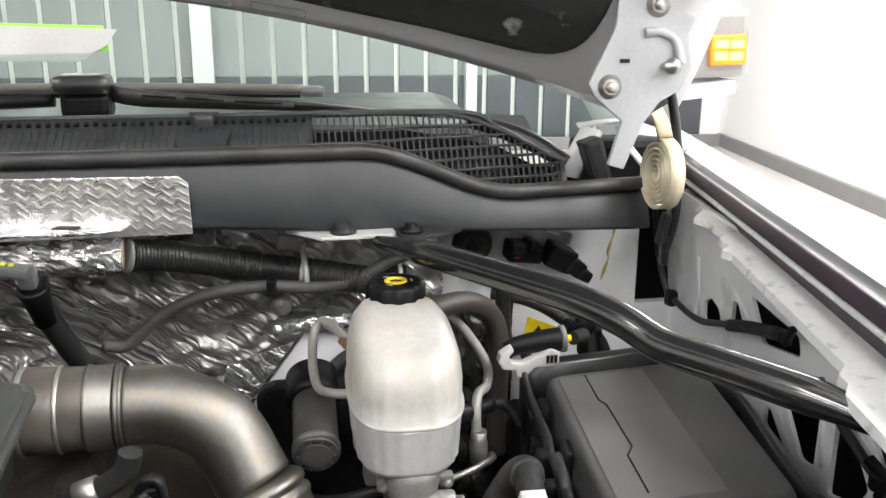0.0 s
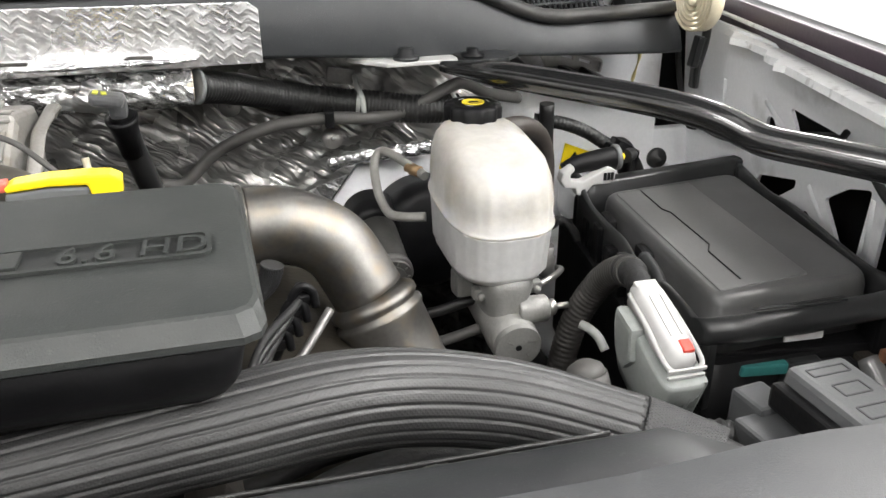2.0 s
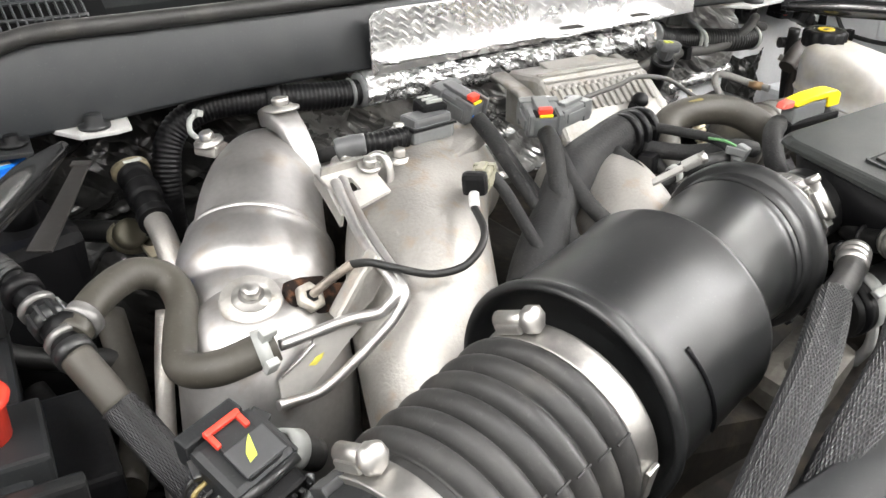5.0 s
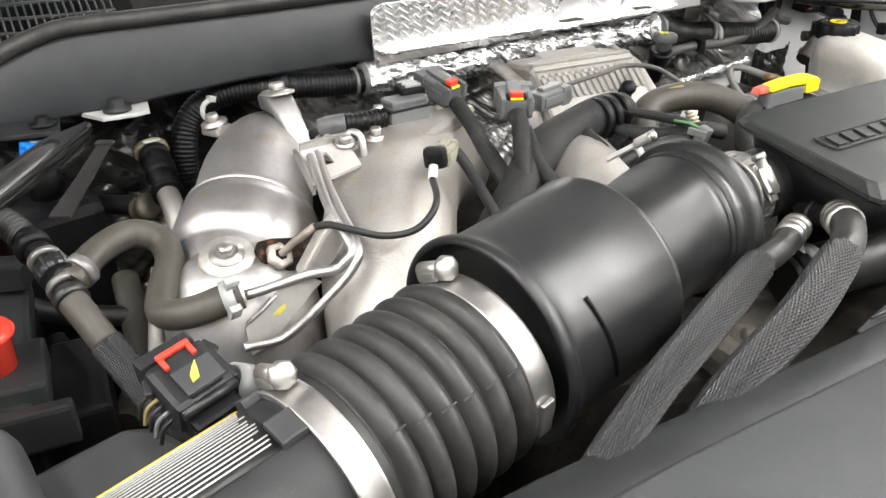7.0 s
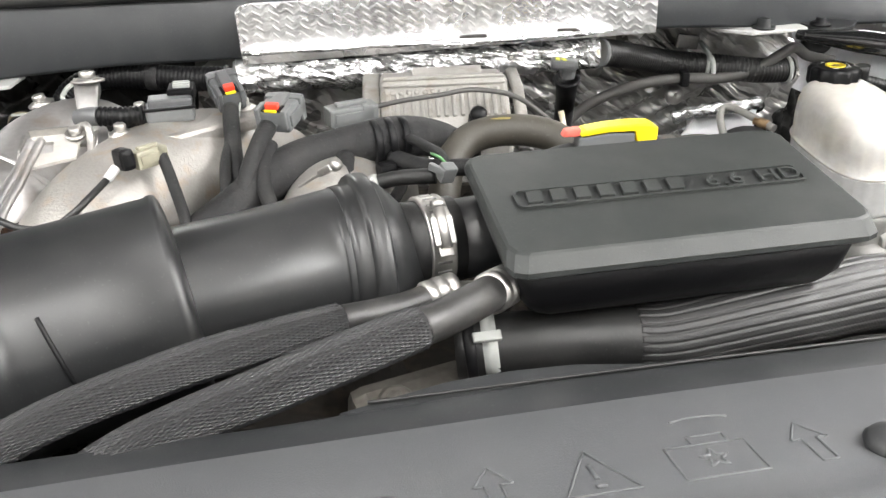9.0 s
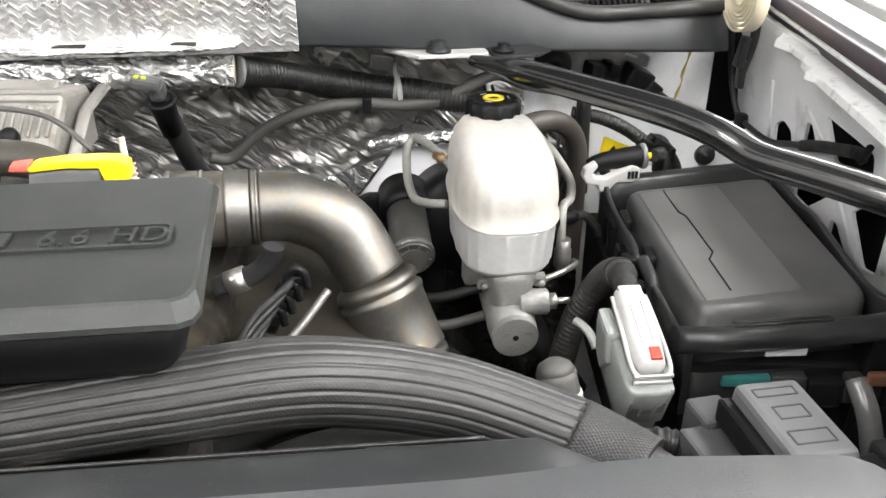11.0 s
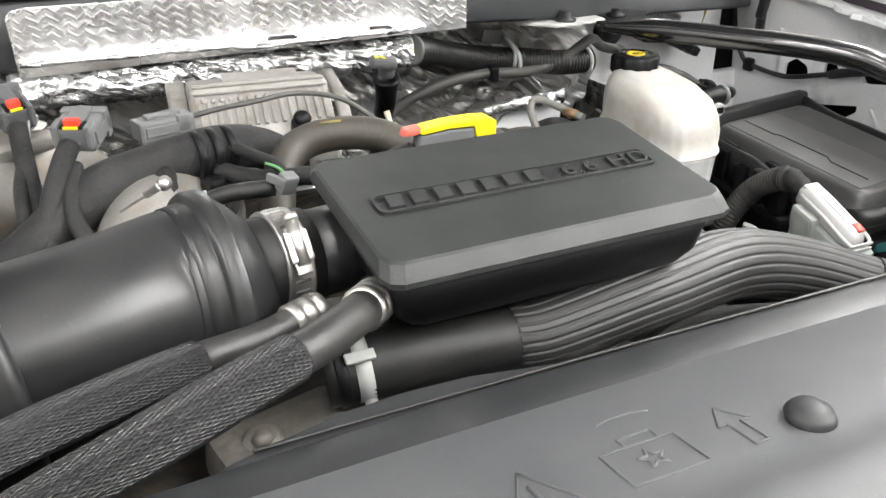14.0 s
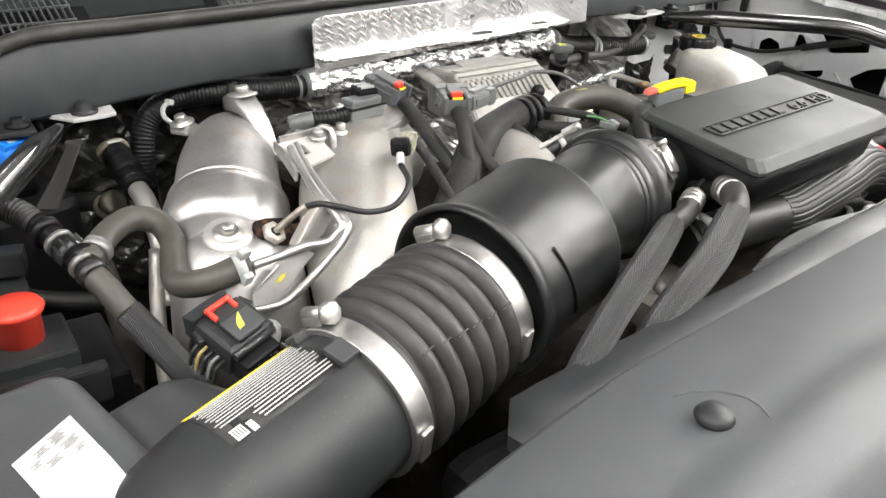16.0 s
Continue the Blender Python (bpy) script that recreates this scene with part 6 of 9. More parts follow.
def engine_plugs():
    plug("temperature_sensor", pose(-0.2330, -0.2685, 1.4520, 0, -6, -52), (0.0140, 0.026, 0.014), mat("olive_nylon", (0.22, 0.21, 0.155), 0.45), "pale green-grey sensor plug with a black cap", group="")
    solo("sensor_cap", block((0.0175, 0.011, 0.0165), pose(-0.2490, -0.2810, 1.4560, 0, -6, -52), 0.004), BLACK, "black square sensor cap", "sensor cap")
    plug("injector_connector", pose(-0.1775, -0.1585, 1.4670, 15, -4, 14), (0.024, 0.042, 0.018), MIDGREY, "dark grey wiring connector with a red lock tab", RED, 5)
    plug("injector_connector", pose(-0.1320, -0.2105, 1.4600, 10, 0, -26), (0.029, 0.036, 0.019), GREYPLASTIC, "grey wiring connector with a red lock tab", RED, 3)
    plug("wire_connector", pose(-0.072, -0.180, 1.444, 0, 0, -75), (0.020, 0.045, 0.016), GREYPLASTIC, "grey in-line wiring connector", group="")
    base = thing("map_sensor", (-0.235, -0.198, 1.45), "black pressure sensor bolted to the casting", "sensor")
    m = pose(-0.2235, -0.1830, 1.4590, 0, 0, 4)
    part("body", block((0.040, 0.022, 0.014), m, 0.004), GREYPLASTIC, base)
    part("upper_body", block((0.036, 0.020, 0.008), m @ pose(0.001, 0.002, 0.0090), 0.0025), MIDGREY, base)
    part("seam_ring", block((0.042, 0.0235, 0.002), m @ pose(0.0, 0.0, 0.0055), 0.0008), BLACK, base)
    part("ear", joined(lathe([(0.0080, -0.008), (0.0080, 0.0045), (0.0, 0.005)], m @ pose(-0.024, 0.003, 0.0), 20), block((0.012, 0.012, 0.008), m @ pose(-0.018, 0.002, -0.003), 0.002)), GREYPLASTIC, base)
    part("ear_bolt", joined(lathe([(0.0062, 0.0), (0.0062, 0.0015), (0.0046, 0.002)], m @ pose(-0.024, 0.003, 0.0045), 20), lathe([(0.0046, 0.0015), (0.0046, 0.005), (0.0, 0.0055)], m @ pose(-0.024, 0.003, 0.0045), 6)), ZINC, base)
    part("plug", block((0.022, 0.018, 0.012), m @ pose(0.011, 0.010, 0.0130, 8, 0, -8), 0.0025), BLACK, base)
    for o in (-0.005, 0.001, 0.007):
        part("clip", block((0.014, 0.0022, 0.003), m @ pose(0.0115, 0.010 + o, 0.0195, 8, 0, -8), 0.0008), LIGHTGREY, base, "pale clip")
    part("hose", tube([(-0.245, -0.186, 1.459), (-0.262, -0.1875, 1.4595), (-0.281, -0.185, 1.4605)], 0.0078, 18, wave=(0.0042, 0.0008)), BLACK, base)
    part("hose_tip", tube([(-0.280, -0.1850, 1.4605), (-0.289, -0.1820, 1.4600), (-0.298, -0.176, 1.457)], 0.0080, 16), MIDGREY, base)
    # tape-wrapped harness
    loom = thing("wiring_loom", (-0.1, -0.25, 1.38), "thick tape-wrapped black wiring loom over the engine", "wiring loom")
    part("trunk", tube([(-0.225, -0.315, 1.378), (-0.180, -0.283, 1.405), (-0.130, -0.252, 1.426), (-0.085, -0.236, 1.434), (-0.032, -0.222, 1.433), (0.000, -0.198, 1.420), (0.03, -0.17, 1.39)], lambda u: 0.0175 + 0.0012 * math.sin(u * 21), 20, n=10), LOOM, loom)
    part("branch", tube([(-0.1740, -0.183, 1.458), (-0.174, -0.202, 1.449), (-0.172, -0.240, 1.424), (-0.164, -0.285, 1.394), (-0.140, -0.314, 1.366)], 0.0070, 12, n=8), LOOM, loom)
    part("branch", tube([(-0.1435, -0.232, 1.455), (-0.151, -0.250, 1.448), (-0.164, -0.274, 1.425), (-0.172, -0.300, 1.392), (-0.172, -0.312, 1.372)], 0.0075, 12, n=8), LOOM, loom)
    part("branch", tube([(-0.226, -0.262, 1.456), (-0.219, -0.278, 1.440), (-0.210, -0.300, 1.410), (-0.205, -0.325, 1.385)], 0.0045, 12, n=8), LOOM, loom)
    part("branch", tube([(-0.045, -0.245, 1.425), (-0.02, -0.275, 1.425), (0.01, -0.295, 1.430), (0.03, -0.30, 1.425)], 0.007, 12, n=8), LOOM, loom)
    for a, b, c, d, r in (((-0.085, -0.250, 1.430), (-0.088, -0.290, 1.418), (-0.105, -0.315, 1.400), (-0.130, -0.325, 1.385), 0.0085),
                          ((-0.172, -0.200, 1.445), (-0.180, -0.245, 1.428), (-0.176, -0.290, 1.402), (-0.150, -0.322, 1.388), 0.0050),
                          ((-0.143, -0.245, 1.445), (-0.150, -0.280, 1.425), (-0.140, -0.305, 1.405), (-0.118, -0.320, 1.392), 0.0062),
                          ((-0.044, -0.240, 1.425), (-0.040, -0.262, 1.412), (-0.050, -0.285, 1.405), (-0.075, -0.305, 1.392), 0.0050),
                          ((-0.035, -0.235, 1.440), (-0.022, -0.262, 1.440), (-0.012, -0.290, 1.440), (-0.013, -0.312, 1.436), 0.0042),
                          ((-0.215, -0.175, 1.440), (-0.235, -0.150, 1.448), (-0.262, -0.142, 1.440), (-0.285, -0.120, 1.43), 0.0060)):
        part("branch", tube([a, b, c, d], r, 12, n=8), LOOM, loom)
    part("branch", tube([(-0.09, -0.295, 1.415), (-0.055, -0.300, 1.428), (-0.02, -0.310, 1.432)], 0.0062, 12, n=8), RUBBER, loom)
    part("white_tape", lathe([(0.0064, -0.003), (0.0070, -0.003), (0.0070, 0.003), (0.0064, 0.003)], turned((1, -0.1, 0.3), (-0.066, -0.2985, 1.4255)), 16), LIGHTGREY, loom, "pale tape ring")
    for x in (-0.058, -0.046, -0.034):
        part("tape_band", lathe([(0.0182, -0.003), (0.0192, -0.0025), (0.0192, 0.0025), (0.0182, 0.003)], turned((1, 0.18, 0), (x, -0.231 + 0.18 * (x + 0.046), 1.4345)), 24), BLACK, loom)
    part("light_clip", joined(block((0.012, 0.010, 0.014), pose(-0.013, -0.318, 1.437, 20, 10, 20), 0.002), block((0.004, 0.016, 0.006), pose(-0.020, -0.318, 1.440, 10, 0, 40), 0.001)), GREYPLASTIC, loom, "pale wiring clip")
    part("green_wire", tube([(-0.020, -0.290, 1.4425), (-0.015, -0.302, 1.4430), (-0.012, -0.312, 1.441)], 0.0012, 8), mat("green_wire", (0.10, 0.25, 0.10), 0.5), loom, "green wire")
    part("drop_clip", block((0.016, 0.014, 0.020), pose(-0.052, -0.258, 1.416, 0, 0, 20), 0.004), BLACK, loom)
    solo("bracket_tab", joined(block((0.034, 0.010, 0.0020), Matrix.Translation((-0.1105, -0.3345, 1.4500)) @ Vector((0.0215, -0.0200, 0.0190)).to_track_quat("X", "Z").to_matrix().to_4x4(), 0.0006), block((0.014, 0.011, 0.0055), Matrix.Translation((-0.1020, -0.3420, 1.4580)) @ Vector((0.0215, -0.0200, 0.0190)).to_track_quat("X", "Z").to_matrix().to_4x4(), 0.0015), lathe([(0.0, 0.0), (0.0045, 0.0), (0.0045, 0.005), (0.0, 0.006)], turned((0.6, -0.55, 0.55), (-0.0985, -0.3455, 1.4610)), 8)), ZINC, "bright steel clamp tail beside the intake collar", "clamp")
    # control module
    ecm = thing("control_module", (0.03, -0.105, 1.38), "finned cast aluminium engine control module", "control module")
    m = pose(0.025, -0.1035, 1.4465, 0, 0, -6.5)

    def across(x, grow=0.0):
        """Section of the case from its back edge over the top and down the sloping front."""
        return [m @ Vector((x, y, z)) for y, z in ((0.060 - grow, -0.060), (0.060 - grow, -0.014 - grow), (0.056 - grow, -0.008 - grow), (0.004, 0.0 - grow), (-0.001, -0.0012 - grow), (-0.006 + grow, -0.0060 - grow), (-0.034 + grow, -0.0270 - grow), (-0.052 + grow, -0.0480), (-0.052 + grow, -0.060))]

    case = loft([across(-0.0625, 0.005), across(-0.0605, 0.0015), across(-0.0575), across(0.0575), across(0.0605, 0.0015), across(0.0625, 0.005)])
    for face in case.faces:
        face.smooth = False
    part("case", case, DULLALU, ecm)
    for x0, x1 in ((-0.0800, -0.0630), (0.0680, 0.0800)):
        rows = [[m @ Vector((x, y, z + dz)) for y, z in ((0.064, -0.012), (0.058, -0.008), (0.010, -0.014), (-0.030, -0.040), (-0.040, -0.060))] for x, dz in ((x0, -0.003), (x0 + 0.003, 0.0), (x1 - 0.001, 0.0), (x1, -0.001))]
        part("side_flange", thickened(loft(rows, close=False), 0.010), DULLALU, ecm)
    for k in range(15):
        part("fin", block((0.0040, 0.028, 0.0046), m @ pose(-0.0545 + 0.0078 * k, -0.0235, -0.0188, 37), 0.0016), DULLALU, ecm)
    for k, (y, z) in enumerate(((-0.0060, -0.0040), (0.0010, 0.0006), (0.0075, 0.0002))):
        part("top_rib", block((0.118, 0.0024, 0.0022), m @ pose(0.0, y, z), 0.0007), DULLALU, ecm)
    part("top_pad", block((0.070, 0.026, 0.003), m @ pose(0.006, 0.036, -0.0046, 9), 0.001), DULLALU, ecm)
    for k in range(14):
        part("top_stud", lathe([(0.0030, -0.001), (0.0027, 0.0014), (0.0, 0.0021)], m @ pose(-0.0505 + 0.0078 * k, -0.0105, -0.0094, 37), 10), DULLALU, ecm, "cast pin head")
    part("knob", joined(lathe([(0.008, 0), (0.008, 0.006), (0.005, 0.010), (0, 0.010)], turned((0, -0.7, 0.7), (0.049, -0.148, 1.421)), 16), block((0.012, 0.012, 0.018), pose(0.046, -0.148, 1.414, 20), 0.003)), BLACK, ecm)
    solo("thin_cable", tube([(-0.066, -0.164, 1.440), (-0.030, -0.161, 1.445), (0.010, -0.157, 1.447), (0.046, -0.146, 1.446), (0.085, -0.152, 1.438), (0.117, -0.168, 1.415)], 0.0024, 8, n=8), RUBBER_GREY, "thin grey cable crossing the control module", "cable")
    arch = thing("heater_hose", (0.05, -0.21, 1.38), "dusty brown-black rubber hose arched over the engine", "hose")
    part("hose", tube([(-0.006, -0.252, 1.375), (0.006, -0.2260, 1.4050), (0.0275, -0.2065, 1.4200), (0.0603, -0.2076, 1.4265), (0.095, -0.2190, 1.4235), (0.116, -0.2400, 1.4120), (0.132, -0.262, 1.39)], 0.0140, 24, n=10), RUBBER_OLD, arch)
    part("paint_mark", loft([[(x, -0.2080 - 0.12 * (x - 0.06) + 0.0143 * math.sin(a), 1.4262 + 0.0143 * math.cos(a) - 1.5 * (x - 0.058) ** 2) for a in [radians(-22 + w * j) for j in (-1, -0.5, 0, 0.5, 1)]] for x, w in ((0.046, 1), (0.050, 4), (0.056, 6), (0.063, 6), (0.069, 4), (0.074, 1))], close=False), mat("old_yellow_paint", (0.22, 0.18, 0.06), 0.6, vary=0.3, coarse=90), arch, "worn yellow paint mark")
    disc = thing("service_disconnect", (0.135, -0.275, 1.40), "yellow harness plug with a red lever", "connector")
    up = Matrix(((1, 0, 0, 0), (0, 0, -1, -0.277), (0, 1, 0, 0), (0, 0, 0, 1)))
    shell = [(0.104, 1.4428), (0.128, 1.4447), (0.1495, 1.4438), (0.1520, 1.434), (0.1690, 1.434), (0.1695, 1.4455), (0.163, 1.4490), (0.150, 1.4500), (0.127, 1.4498), (0.108, 1.4478), (0.103, 1.4455)]
    part("lever_cover", prism(shell, -0.008, 0.008, up, 0.0022), YELLOW, disc)
    part("base", prism([(0.100, 1.420), (0.150, 1.420), (0.1505, 1.4425), (0.128, 1.4437), (0.103, 1.4418)], -0.007, 0.007, up, 0.002), GREYPLASTIC, disc, "dark grey plug body")
    part("skirt", block((0.072, 0.020, 0.020), pose(0.134, -0.276, 1.420, 0, 0, -3), 0.004), BLACK, disc)
    part("lever_tip", prism([(0.089, 1.4425), (0.104, 1.4420), (0.105, 1.4490), (0.092, 1.4480)], -0.005, 0.005, up, 0.002), mat("faded_red_plastic", (0.62, 0.12, 0.09), 0.45), disc, "faded red lever tip")
    part("pigtail", tube([(0.10, -0.272, 1.425), (0.075, -0.285, 1.424), (0.055, -0.305, 1.41), (0.045, -0.33, 1.39)], 0.009, 12), LOOM, disc)


engine_plugs()


def ac_lines():
    data = ((((0.02, -0.395, 1.372), (-0.004, -0.416, 1.388), (-0.024, -0.432, 1.399)), ((-0.0430, -0.4430, 1.4060), (-0.070, -0.4560, 1.4065), (-0.108, -0.470, 1.411)), ((-0.108, -0.470, 1.411), (-0.150, -0.492, 1.417), (-0.205, -0.519, 1.421), (-0.270, -0.545, 1.414), (-0.325, -0.566, 1.390), (-0.37, -0.585, 1.340), (-0.39, -0.59, 1.30)), 0.0092, 0.0108),
            (((0.022, -0.400, 1.395), (0.008, -0.424, 1.4000), (0.001, -0.442, 1.4060)), ((-0.0075, -0.4565, 1.4125), (-0.0200, -0.4705, 1.4165), (-0.045, -0.489, 1.418), (-0.064, -0.499, 1.4185)), ((-0.064, -0.499, 1.4185), (-0.090, -0.511, 1.4185), (-0.145, -0.534, 1.4155), (-0.225, -0.555, 1.400), (-0.280, -0.572, 1.365), (-0.32, -0.585, 1.31)), 0.0112, 0.0127))
    for pipe, rubber, sleeve, r, rs in data:
        hose = thing("ac_hose", (-0.15, -0.5, 1.33), "black braided air-conditioning hose with a crimped fitting", "hose", "air conditioning hoses")
        part("pipe", tube(pipe + (rubber[0],), r * 0.80, 18, n=8), RUBBER if r > 0.01 else ZINC, hose)
        part("pipe_collar", lathe([(r * 0.8, -0.002), (r * 1.05, -0.0015), (r * 1.05, 0.0015), (r * 0.8, 0.002)], turned(Vector(pipe[1]) - Vector(pipe[2]), pipe[1]), 24), BLACK, hose)
        axis = Vector(rubber[1]) - Vector(rubber[0])
        part("crimp", lathe([(r * 0.8, -0.013), (r * 1.20, -0.012), (r * 1.22, -0.007), (r * 1.06, -0.006), (r * 1.06, -0.0045), (r * 1.22, -0.0035), (r * 1.22, 0.0015), (r * 1.06, 0.0025), (r * 1.06, 0.0040), (r * 1.22, 0.0050), (r * 1.22, 0.0100), (r * 1.1, 0.0112), (r, 0.0115)], turned(axis, rubber[0]), 28), ZINC, hose, "crimped silver ferrule")
        part("rubber", tube(rubber, r * 1.04, 22, n=10), DUSTRUBBER, hose)
        part("braided_sleeve", tube(sleeve, lambda u: rs * (1.0 + 0.05 * math.sin(u * 9)), 96, n=12, ribs=(16, 0.0007)), SLEEVE, hose, "woven black sleeve")
    tie = thing("cable_tie", (0.0, -0.43, 1.33), "white plastic cable tie strap", "cable tie")
    part("strap", tube([(-0.016, -0.428, 1.382), (-0.014, -0.445, 1.366), (-0.008, -0.452, 1.345), (-0.002, -0.450, 1.322), (0.004, -0.440, 1.30)], 0.0042, 8, n=6), WHITEPLASTIC, tie)
    part("head", block((0.012, 0.010, 0.008), pose(-0.013, -0.448, 1.366, 30), 0.002), WHITEPLASTIC, tie)


ac_lines()


def left_side():
    h = thing("vent_hose", (-0.45, -0.25, 1.37), "dusty rubber vent hose in an S bend", "hose")
    part("hose", tube([(-0.512, -0.240, 1.408), (-0.490, -0.219, 1.416), (-0.464, -0.204, 1.4175), (-0.445, -0.210, 1.411), (-0.4435, -0.232, 1.403), (-0.456, -0.263, 1.400), (-0.464, -0.289, 1.396), (-0.450, -0.309, 1.401), (-0.4165, -0.3145, 1.408)], 0.0105, 24, n=10), RUBBER_OLD, h)
    part("spring_clip", joined(lathe([(0.0108, -0.004), (0.0122, -0.004), (0.0122, 0.004), (0.0108, 0.004)], turned((0.95, -0.2, 0.20), (-0.424, -0.3135, 1.4065)), 24), block((0.007, 0.006, 0.013), pose(-0.424, -0.3180, 1.4165, 20, 0, 10), 0.001), block((0.010, 0.006, 0.005), pose(-0.423, -0.3205, 1.4215, 20, 0, 10), 0.001), block((0.008, 0.005, 0.010), pose(-0.4245, -0.3255, 1.4020, 30, 0, 10), 0.001)), LIGHTGREY, h, "pale spring clip")
    q = thing("coolant_quick_fitting", (-0.52, -0.22, 1.38), "black hose coupling with corrugated sleeve", "hose coupling")
    run = [(-0.580, -0.128, 1.440), (-0.543, -0.160, 1.431), (-0.524, -0.200, 1.416), (-0.514, -0.256, 1.4025)]
    part("coupling", tube(run, 0.0092, 20, n=14), BLACK, q)
    part("corrugation", tube(run[:2] + [(-0.531, -0.182, 1.423)], 0.0100, 24, wave=(0.0040, 0.0010)), RUBBER, q, "corrugated black cover")
    for p, w, r, tone in (((-0.5275, -0.192, 1.4190), 0.004, 0.0128, BLACK), ((-0.5225, -0.207, 1.4140), 0.002, 0.0120, GREYMETAL), ((-0.5185, -0.222, 1.4105), 0.005, 0.0130, PLASTIC_SATIN), ((-0.5160, -0.240, 1.4065), 0.002, 0.0122, GREYMETAL), ((-0.5145, -0.252, 1.4035), 0.004, 0.0118, PLASTIC_SATIN)):
        part("ring", lathe([(0.0090, -w), (r, -w), (r, w), (0.0090, w)], turned((0.20, -0.92, -0.30), p), 28), tone, q)
    for k in range(4):
        part("grip_rib", block((0.0016, 0.014, 0.0022), turned((0.20, -0.92, -0.30), (-0.5185, -0.222, 1.4105)) @ pose(0, 0, 0, 0, 0, 60 + 30 * k) @ pose(0.0132, 0, 0, 90), 0.0004), PLASTIC_SATIN, q)
    part("side_arm", tube([(-0.5195, -0.226, 1.4085), (-0.506, -0.235, 1.4090)], 0.0118, 20, straight=True), BLACK, q)
    part("arm_clip", lathe([(0.0112, -0.004), (0.0124, -0.004), (0.0124, 0.004), (0.0112, 0.004)], turned((0.75, 0.6, 0.2), (-0.503, -0.2315, 1.4115)), 24), GREYMETAL, q, "grey hose clip")
    part("bare_hose", tube([(-0.5142, -0.254, 1.403), (-0.5085, -0.268, 1.393), (-0.502, -0.281, 1.380)], 0.0100, 20, n=8), RUBBER_OLD, q, "dusty bare rubber stretch")
    part("sleeve", tube([(-0.502, -0.281, 1.380), (-0.493, -0.297, 1.364), (-0.477, -0.330, 1.333), (-0.460, -0.360, 1.290), (-0.445, -0.385, 1.24)], 0.0108, 64, n=12, ribs=(14, 0.0006)), SLEEVE, q, "woven black sleeve")
    up = thing("oil_return_fitting", (-0.40, -0.03, 1.33), "black ringed fitting on a bright metal tube", "fitting")
    part("boot", tube([(-0.400, 0.020, 1.3945), (-0.401, -0.005, 1.390), (-0.403, -0.030, 1.384), (-0.405, -0.054, 1.378)], lambda u: 0.0128 + 0.0020 * (0.10 < u < 0.20) + 0.0022 * (0.38 < u < 0.62) + 0.0014 * (u > 0.86), 24, n=16), BLACK, up)
    part("cap_face", lathe([(0.0, 0.005), (0.013, 0.005), (0.0165, 0.003), (0.0168, -0.003), (0.014, -0.005)][::-1], turned((0.02, 0.75, 0.55), (-0.400, 0.022, 1.3955)), 28), mat("tan_rubber", (0.16, 0.135, 0.085), 0.6, vary=0.3, coarse=60), up, "tan rubber cap")
    part("cap_print", block((0.016, 0.0035, 0.0006), turned((0.02, -0.4, 0.92), (-0.400, 0.010, 1.4088)), 0.0002), LIGHTGREY, up, "unreadable print bar")
    part("tube", tube([(-0.405, -0.050, 1.379), (-0.406, -0.080, 1.366), (-0.411, -0.118, 1.33), (-0.418, -0.14, 1.29)], 0.0102, 18, n=8), CAST, up)
    low = thing("return_pipe", (-0.45, -0.2, 1.25), "bright metal return pipe running down into the bay", "pipe")
    part("pipe", tube([(-0.448, -0.205, 1.385), (-0.462, -0.230, 1.35), (-0.475, -0.26, 1.30), (-0.48, -0.28, 1.2)], 0.0062, 16, n=8), CAST, low)
    y = thing("valve_cap", (-0.42, 0.0, 1.33), "tarnished metal valve cap on a stub", "valve")
    part("cap", lathe([(0.0, -0.002), (0.010, -0.002), (0.0135, 0.004), (0.0135, 0.012), (0.010, 0.014), (0, 0.014)], turned((0.2, -0.7, 0.5), (-0.420, -0.004, 1.347)), 24), mat("tarnished_metal", (0.085, 0.078, 0.055), 0.5, 0.4), y)
    part("stub", tube([(-0.420, 0.0, 1.350), (-0.445, 0.03, 1.345), (-0.47, 0.06, 1.34)], 0.010, 16), RUBBER, y)
    # throttle plug beside the duct
    c = thing("throttle_connector", (-0.479, -0.39, 1.38), "bulky dark connector with a red lock clip", "connector")
    m = pose(-0.472, -0.396, 1.406, 22, -8, 16) @ Matrix.Scale(0.86, 4)
    part("shell", block((0.044, 0.040, 0.030), m, 0.005), PLASTIC, c)
    part("step", block((0.036, 0.016, 0.022), m @ pose(0, -0.026, -0.004), 0.003), BLACK, c)
    part("latch", block((0.024, 0.034, 0.006), m @ pose(0.002, 0.0, 0.016), 0.002), PLASTIC, c)
    for o in (-0.010, 0.010):
        part("lock_clip", block((0.0035, 0.009, 0.004), m @ pose(o, 0.012, 0.020), 0.001), RED, c, "red lock clip")
    part("lock_bar", block((0.024, 0.004, 0.004), m @ pose(0, 0.018, 0.0205), 0.001), RED, c, "red lock clip")
    part("paint_mark", prism([(-0.004, -0.010), (0.002, -0.009), (0.007, 0.004), (0.003, 0.001), (-0.002, -0.004)], 0.0200, 0.0204, m, 0), mat("lime_paint", (0.40, 0.45, 0.06), 0.5, vary=0.3, coarse=120), c, "lime paint mark")
    for k in range(7):
        part("tooth", block((0.0032, 0.006, 0.016), m @ pose(-0.018 + 0.0060 * k, -0.034, -0.004 - 0.002 * (k % 2)), 0.0006), (BLACK, PLASTIC_SATIN)[k % 2], c)
    part("cover_plate", block((0.028, 0.020, 0.002), m @ pose(0.003, -0.006, 0.0190), 0.0008), DARKGREY, c, "dark grey cover plate")
